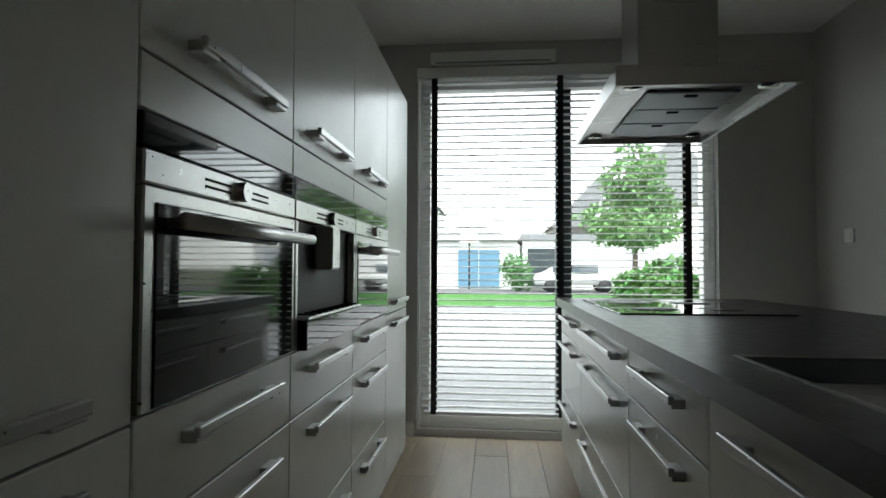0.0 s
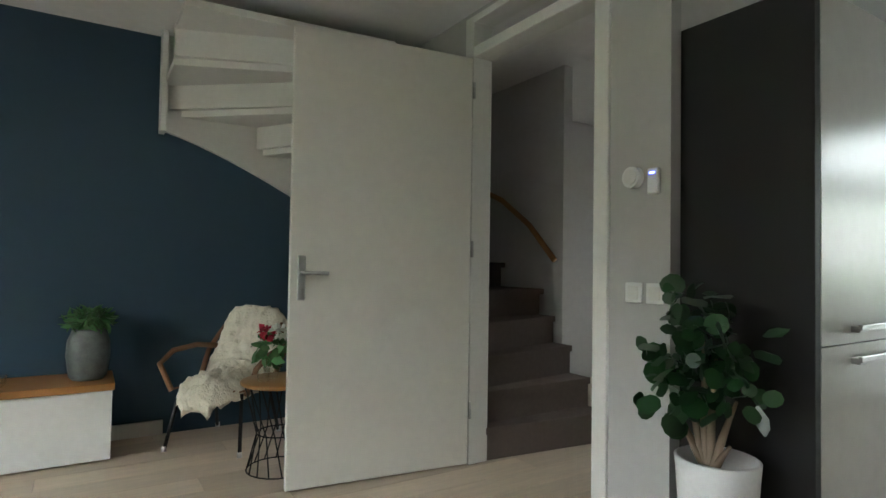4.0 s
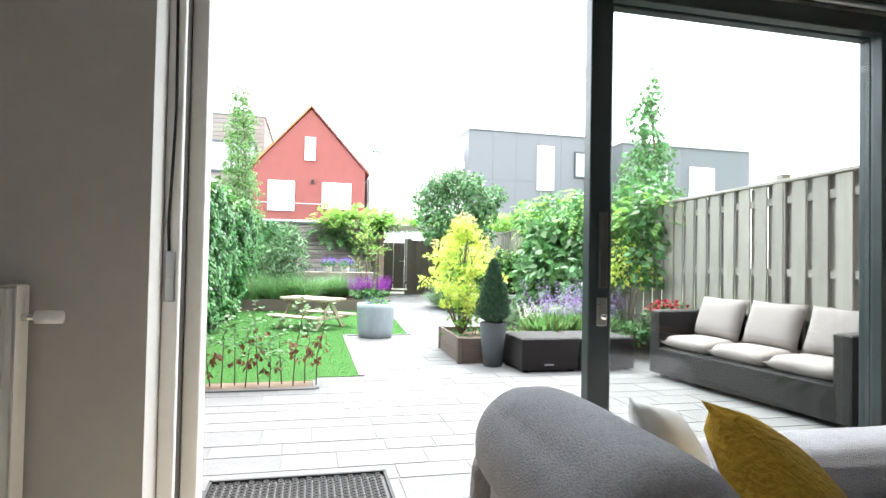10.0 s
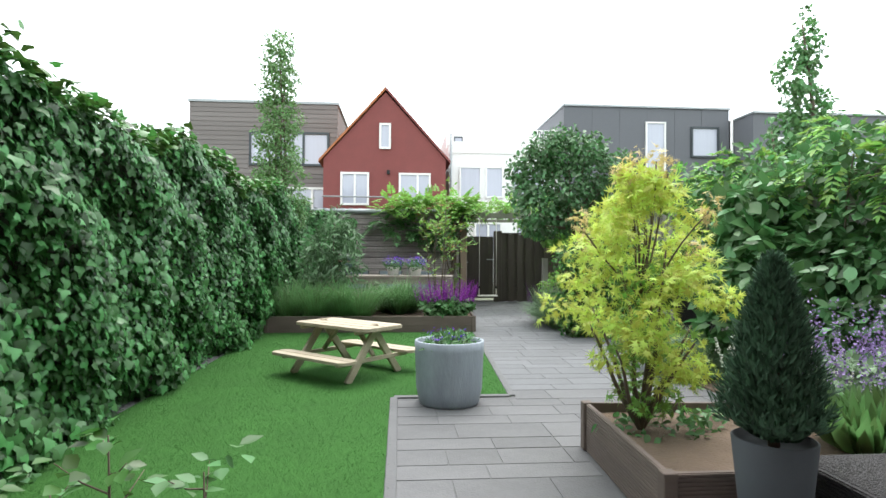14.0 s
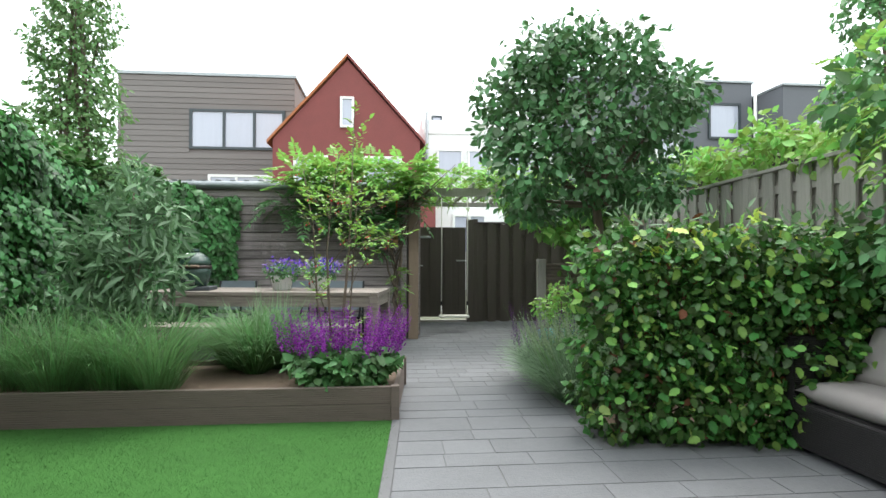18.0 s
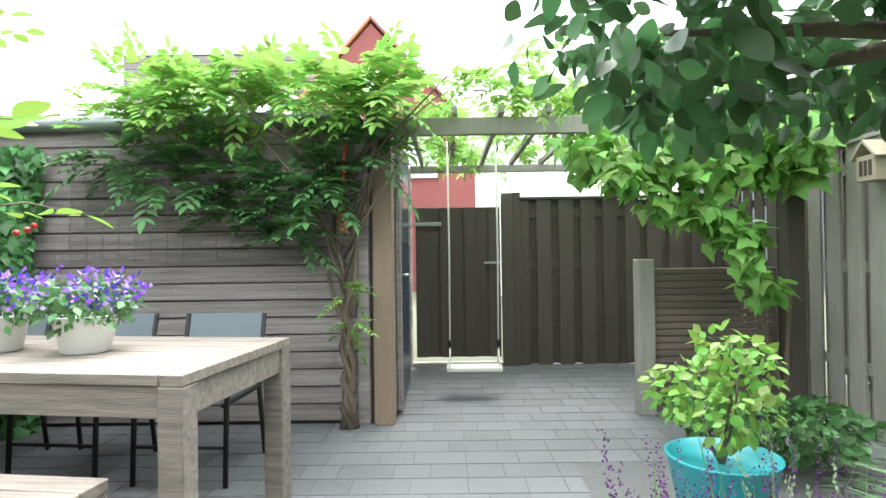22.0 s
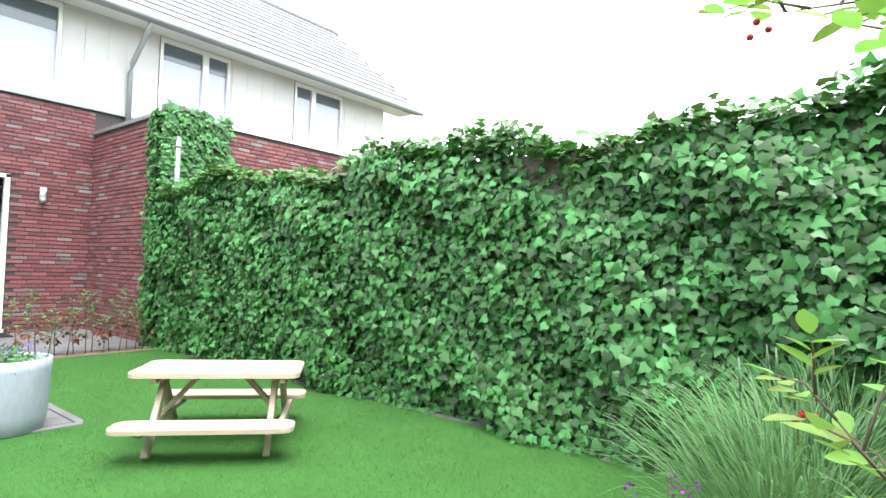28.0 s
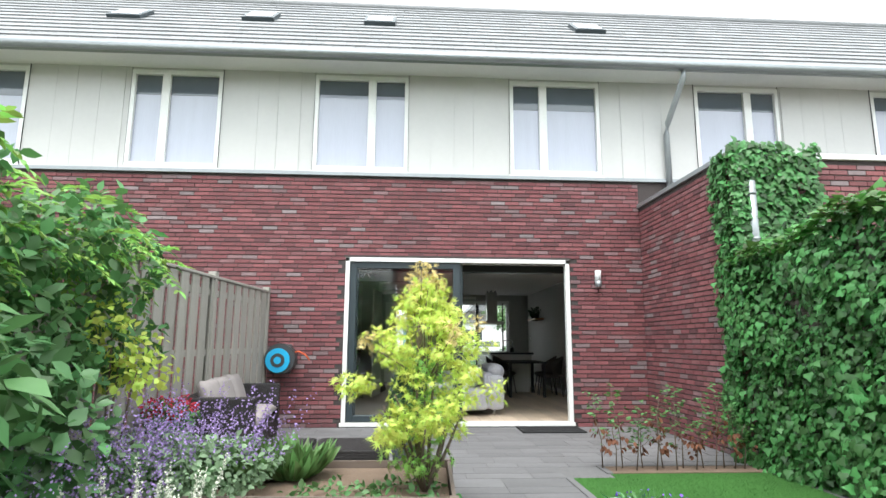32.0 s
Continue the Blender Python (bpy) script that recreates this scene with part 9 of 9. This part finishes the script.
for i in range(5):
    bm.faces.new((fv[i], bv[i], bv[(i + 1) % 5], fv[(i + 1) % 5]))
bmesh.ops.recalc_face_normals(bm, faces=bm.faces[:])
bm_to("wall", bm, M["farbrick"], rh)
for sx, ex_, ez in ((-4.35, -1.04, 5.75), (2.26, -1.04, 5.8)):
    bm = bmesh.new()
    a, b = Vector((sx, 0, ez)), Vector((ex_, 0, 9.48))
    vv = [bm.verts.new((p.x, y, p.z + dz)) for y in (RY - 0.12, RY + 9) for p, dz in ((a, 0), (b, 0), (b, 0.14), (a, 0.14))]
    for f in ((0, 1, 2, 3), (7, 6, 5, 4), (0, 4, 5, 1), (1, 5, 6, 2), (2, 6, 7, 3), (3, 7, 4, 0)):
        bm.faces.new([vv[i] for i in f])
    bmesh.ops.recalc_face_normals(bm, faces=bm.faces[:])
    bm_to("roof", bm, M["terra"] if sx < 0 else M["farbrick"], rh)
far_window(rh, -3.26, -1.84, 3.62, 5.28, RY, (-2.55,))
far_window(rh, -0.35, 1.26, 3.80, 5.28, RY, (0.6,))
far_window(rh, -1.34, -0.76, 6.48, 7.78, RY)
box("wall_light", (-0.95, RY - 0.15, 5.2), (-0.8, RY - 0.001, 5.4), M["black"], rh)
tube("balcony_rail", [(-4.1, RY - 0.5, 4.0), (2.0, RY - 0.5, 4.0)], 0.04, M["zinc"], rh)
lh = thing("timber_house", "flat-roofed house clad in grey timber boards", "house", (0, 0, 0))
LY = 33.0
box("wall", (-11.8, LY, -0.5), (-3.75, LY + 9, 9.58), M["farwood"], lh)
for i in range(36):
    z = 0.2 + i * 0.26
    bm = bmesh.new()
    add_box(bm, (-11.82, LY - 0.05, z), (-3.73, LY - 0.001, z + 0.235))
    if not (4.6 < z + 0.1 < 8.1):
        bm_to("cladding_board", bm, M["farwood"], lh)
    else:
        bm.free()
        for x0, x1 in (((-11.82, -8.6), (-4.15, -3.73)) if z > 5.9 or z < 0 else ((-11.82, -3.73),)):
            box("cladding_board", (x0, LY - 0.05, z), (x1, LY - 0.001, z + 0.235), M["farwood"], lh)
box("roof_edge", (-11.9, LY - 0.1, 9.58), (-3.65, LY + 9, 9.72), M["zinc"], lh)
far_window(lh, -8.58, -4.18, 6.1, 8.0, LY, (-7.0, -5.6), 0.12, M["anthracite"])
far_window(lh, -7.7, -3.9, 3.4, 4.9, LY - 0.06, (-6.4, -5.1), 0.12, M["white"])
wh = thing("white_house", "white rendered terrace house with roof balcony", "house", (0, 0, 0))
box("wall", (2.25, 31.0, -0.5), (8.2, 38, 7.2), M["farwhite"], wh)
box("upper_wall", (2.25, 33.0, 7.2), (7.7, 38, 8.1), M["farwhite"], wh)
box("parapet", (2.2, 30.95, 6.6), (8.25, 31.0, 7.22), M["farwhite"], wh)
for i in range(16):
    box("baluster", (6.3 + i * 0.12, 30.9, 7.2), (6.34 + i * 0.12, 30.94, 7.85), M["white"], wh)
box("handrail", (3.8, 30.88, 7.85), (8.2, 30.95, 7.9), M["white"], wh)
for x0, x1, z0, z1 in ((2.8, 4.0, 4.2, 5.9), (4.2, 5.2, 4.2, 5.9), (5.6, 7.6, 4.2, 5.9), (2.9, 4.6, 1.1, 3.0), (5.2, 7.4, 1.1, 3.0)):
    far_window(wh, x0, x1, z0, z1, 30.99, (), 0.09)
far_window(wh, 2.7, 3.2, 7.3, 7.9, 32.99, (), 0.06, M["anthracite"])
tube("downpipe", [(2.35, 30.93, 7.6), (2.35, 30.93, 0)], 0.06, M["zinc"], wh)
dh = thing("dark_house", "flat-roofed house with dark grey facade panels", "house", (0, 0, 0))
box("wall", (8.15, 30.0, -0.5), (17.2, 40, 9.0), M["fardark"], dh)
for i in range(6):
    for j in range(3):
        box("panel", (8.17 + i * 1.5, 29.985, 0.0 + j * 3.0 + 0.02), (8.17 + i * 1.5 + 1.48, 29.999, j * 3.0 + 2.98), M["fardark"], dh)
box("roof_edge", (8.1, 29.9, 9.0), (17.25, 40, 9.1), M["zinc"], dh)
far_window(dh, 12.55, 13.65, 5.5, 8.25, 29.98, (), 0.08)
far_window(dh, 15.05, 16.6, 6.4, 8.05, 29.98, (), 0.1, M["anthracite"])
tube("downpipe", [(17.3, 29.9, 9.0), (17.3, 29.9, 0)], 0.08, M["white"], dh)
d2 = thing("brick_house", "dark brick flat-roofed house in the same row", "house", (0, 0, 0))
box("wall", (17.4, 28.3, -0.5), (26.5, 40, 8.4), M["fardark"], d2)
box("roof_edge", (17.35, 28.2, 8.4), (26.6, 40, 8.5), M["zinc"], d2)
far_window(d2, 18.6, 20.4, 5.2, 7.2, 28.28, (19.5,), 0.1)
far_window(d2, 22.0, 23.8, 5.2, 7.2, 28.28, (22.9,), 0.1)
r2 = thing("rear_terrace", "red brick and white terrace seen over the gate", "house", (0, 0, 0))
box("wall", (1.6, 26.2, -0.5), (2.6, 27.5, 3.6), M["farbrick"], r2)
box("white_wall", (2.62, 27.0, -0.5), (9.0, 28.0, 3.3), M["farwhite"], r2)
far_window(r2, 3.3, 4.6, 1.2, 2.7, 26.98, (3.95,), 0.09)
far_window(r2, 5.2, 7.0, 1.2, 2.7, 26.98, (6.1,), 0.09)

for ob, v in ((rh, (-0.17, 0.5, 0.10)), (lh, (-0.25, 0.5, 0.10)), (wh, (-0.1, 0.45, 0.12)), (dh, (-0.05, 0.4, 0.12)), (d2, (-0.05, 0.3, 0.1)), (r2, (-0.35, 0.2, 0.05))):
    ob.location += Vector(v)

ns = thing("neighbour_shed", "dark neighbouring shed with a pale roof edge behind the fence", "shed", (0, 0, 0))
box("wall", (5.15, 11.2, G), (7.6, 15.4, 2.34), M["darkfence"], ns)
box("roof_edge", (4.86, 11.0, 2.36), (7.8, 15.5, 2.47), M["fence"], ns, 0.01)
nr = thing("tiled_outbuilding", "neighbouring outbuilding with an orange tiled roof", "outbuilding", (0, 0, 0))
box("wall", (-9.6, 15.6, -0.1), (-5.2, 19.6, 2.3), M["farbrick"], nr)
bm = bmesh.new()
vv = [bm.verts.new(p) for p in ((-9.8, 15.4, 2.26), (-5.0, 15.4, 2.26), (-5.0, 19.8, 2.26), (-9.8, 19.8, 2.26), (-9.8, 17.6, 2.95), (-5.0, 17.6, 2.95))]
for f in ((0, 1, 5, 4), (2, 3, 4, 5), (1, 2, 5), (3, 0, 4), (3, 2, 1, 0)):
    bm.faces.new([vv[i] for i in f])
bm_to("roof", bm, M["terra"], nr)
for i in range(24):
    x = -9.7 + i * 0.2
    tube("tile_row", [(x, 15.4, 2.28), (x, 17.6, 2.97)], 0.05, M["terra"], nr, 6)
# ---------------------------------------------------------------- street side
tagged(box("gravel_yard", (-12, -20, -0.119), (12, -8.95, -0.06), M["gravel"]), "grey gravel front yard", "gravel", **S)
tagged(box("verge", (-60, -29.4, -0.118), (60, -22, -0.055), M["lawn"]), "green grass verge", "grass", **S)
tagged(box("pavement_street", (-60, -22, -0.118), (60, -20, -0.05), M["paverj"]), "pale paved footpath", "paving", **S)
tagged(box("road", (-60, -36, -0.117), (60, -29.4, -0.07), M["asphalt"]), "asphalt street", "road", **S)
gh = thing("garage_house", "pale brick garage with a low hipped roof and blue doors", "house", (0, 0, 0))
box("wall", (-1.9, -41.5, -0.1), (3.4, -37, 2.6), M["farwhite"], gh)
bm = bmesh.new()
rv = [bm.verts.new(p) for p in ((-2.2, -41.8, 2.6), (3.7, -41.8, 2.6), (3.7, -36.7, 2.6), (-2.2, -36.7, 2.6), (0.75, -38.2, 3.75))]
for f in ((0, 1, 4), (1, 2, 4), (2, 3, 4), (3, 0, 4), (3, 2, 1, 0)):
    bm.faces.new([rv[i] for i in f])
bm_to("roof", bm, M["rooftile"], gh)
for i in range(2):
    box("garage_door", (-0.9 + i * 1.2, -37.0, -0.05), (0.25 + i * 1.2, -36.96, 2.1), mat("blue_door", (0.10, 0.22, 0.32), 0.5), gh)
hp = thing("basketball_hoop", "free-standing basketball hoop on a pole", "hoop", (0.75, -35.6, -0.07))
tube("pole", [(0, 0, 0), (0, 0, 2.9)], 0.05, M["rubber"], hp)
box("backboard", (-0.5, 0.15, 2.5), (0.5, 0.2, 3.2), M["white"], hp)
tube("rim", [(0.22 * math.cos(k / 10 * 6.283), 0.42 + 0.22 * math.sin(k / 10 * 6.283), 2.6) for k in range(11)], 0.015, M["orange"], hp)
gh2 = thing("dark_garage", "garage with dark roller door", "house", (0, 0, 0))
box("wall", (-7.5, -42, -0.1), (-2.2, -37.6, 2.7), M["farwhite"], gh2)
box("garage_door", (-4.9, -37.59, -0.05), (-2.5, -37.55, 2.2), M["anthracite"], gh2)
box("roof", (-7.6, -42.1, 2.7), (-2.1, -37.4, 3.0), M["rooftile"], gh2)
for lab, x0, x1, y, zh in (("far street house with grey gable roof", 3.8, 12, -46, 5.6), ("far street house with tall gable roof", -17, -8.2, -44, 5.4), ("street house behind the garages", -13.5, -5.5, -52, 4.5)):
    h_ = thing("street_house", lab, "house", (0, 0, 0), group="street houses")
    box("wall", (x0, y - 8, -0.1), (x1, y, zh), M["farwhite"] if x0 != -13.5 else M["farwood"], h_)
    bm = bmesh.new()
    vv = [bm.verts.new(p) for p in ((x0 - 0.3, y + 0.4, zh), (x1 + 0.3, y + 0.4, zh), (x1 + 0.3, y - 8.4, zh), (x0 - 0.3, y - 8.4, zh), ((x0 + x1) / 2, y + 0.4, zh + 4.5), ((x0 + x1) / 2, y - 8.4, zh + 4.5))]
    for f in ((0, 1, 4), (2, 3, 5), (1, 2, 5, 4), (3, 0, 4, 5), (3, 2, 1, 0)):
        bm.faces.new([vv[i] for i in f])
    bmesh.ops.recalc_face_normals(bm, faces=bm.faces[:])
    bm_to("roof", bm, M["rooftile"], h_)
    for k in range(3):
        xa = x0 + (x1 - x0) * (0.1 + 0.3 * k)
        far_window(h_, xa, xa + 1.5, 1.0, 2.5, y + 0.1, (), 0.1, M["white"])
def round_bush(at, r, lab, nm="round_bush", mt=None, n=1400):
    shrub(nm, lab, at, n, [(0, 0, r, r * 0.8, r * 0.8, r * 0.9), (0.2 * r, 0, r * 1.3, r * 0.6, r * 0.6, r * 0.6), (-0.3 * r, 0.1, r * 0.7, r * 0.7, r * 0.7, r * 0.6)], 0.16, mt or M["leaf"])
round_bush((-1.7, -33.5, -0.06), 0.95, "clipped round garden bush by the street")
for x, y, r in ((-3.6, -17.2, 0.55), (-4.4, -17.4, 0.7), (-5.2, -17.0, 0.6), (-4.0, -16.4, 0.5)):
    round_bush((x, y, -0.06), r, "loose yellow-green shrub in the front garden", "front_shrub", M["beech"])
tree("street_tree", "leafy street tree on the verge", (-5.6, -25.5, -0.06), [(0, 0, 4.5), (1, 0.3, 3.6), (-1, 0.2, 3.4)], 0.12, 7000, [(0.5 * math.sin(k * 2.1), 0.4 * math.cos(k * 1.7), 2.5 + 0.45 * k, 1.6 - 0.18 * k, 1.5 - 0.17 * k, 0.6) for k in range(7)], 0.17, M["thinleaf"], "oval", 0.4, (0, 0, 2.0))
car = thing("parked_car", "white parked car across the street", "car", (-4.6, -33.2, -0.07))
bm = bmesh.new()
sec = [(-2.0, 0.35), (-2.0, 0.75), (-1.25, 0.92), (-0.7, 1.38), (0.8, 1.42), (1.5, 0.98), (2.0, 0.85), (2.05, 0.35)]
lo_, hi_ = [bm.verts.new((x, -0.8, z)) for x, z in sec], [bm.verts.new((x, 0.8, z)) for x, z in sec]
bm.faces.new(lo_), bm.faces.new(hi_[::-1])
for i in range(8):
    bm.faces.new((lo_[i], hi_[i], hi_[(i + 1) % 8], lo_[(i + 1) % 8]))
bmesh.ops.recalc_face_normals(bm, faces=bm.faces[:])
bmesh.ops.bevel(bm, geom=bm.edges[:], offset=0.06, segments=2, affect="EDGES")
bm_to("body", bm, M["white"], car, smooth=True)
box("side_window", (-0.95, 0.79, 0.95), (1.2, 0.83, 1.33), M["pane"], car, 0.01)
for x in (-1.25, 1.3):
    for y in (-0.75, 0.75):
        tube("wheel", [(x, y - 0.09, 0.31), (x, y + 0.09, 0.31)], 0.31, M["rubber"], car, 20)

# ---------------------------------------------------------------- floor planks
plank_meshes = {}
x, col = XL, 0
while x < XR - 0.02:
    w = min(0.19, XR - x)
    y = YF - 0.28
    first = True
    while y < -0.17:
        ln = 1.85 if not first else 0.35 + 1.5 * (col * 0.618 % 1)
        first = False
        y1 = min(y + ln, -0.165)
        key = (round(w, 3), round(y1 - y, 3))
        me = plank_meshes.get(key)
        if me is None:
            a, b, e = w / 2 - 0.0008, (y1 - y) / 2 - 0.0008, 0.0015
            me = bpy.data.meshes.new("plank")
            me.from_pydata([(-a, -b, -0.012), (a, -b, -0.012), (a, b, -0.012), (-a, b, -0.012), (-a, -b, -e), (a, -b, -e), (a, b, -e), (-a, b, -e), (-a + e, -b + e, 0), (a - e, -b + e, 0), (a - e, b - e, 0), (-a + e, b - e, 0)], [], [(8, 9, 10, 11), (4, 5, 9, 8), (5, 6, 10, 9), (6, 7, 11, 10), (7, 4, 8, 11), (0, 1, 5, 4), (1, 2, 6, 5), (2, 3, 7, 6), (3, 0, 4, 7)])
            me.materials.append(M["oak"])
            plank_meshes[key] = me
        ob = new("plank", me)
        ob.parent, ob.location = floor_ob, (x + w / 2, (y + y1) / 2, 0)
        y = y1
    x += w
    col += 1
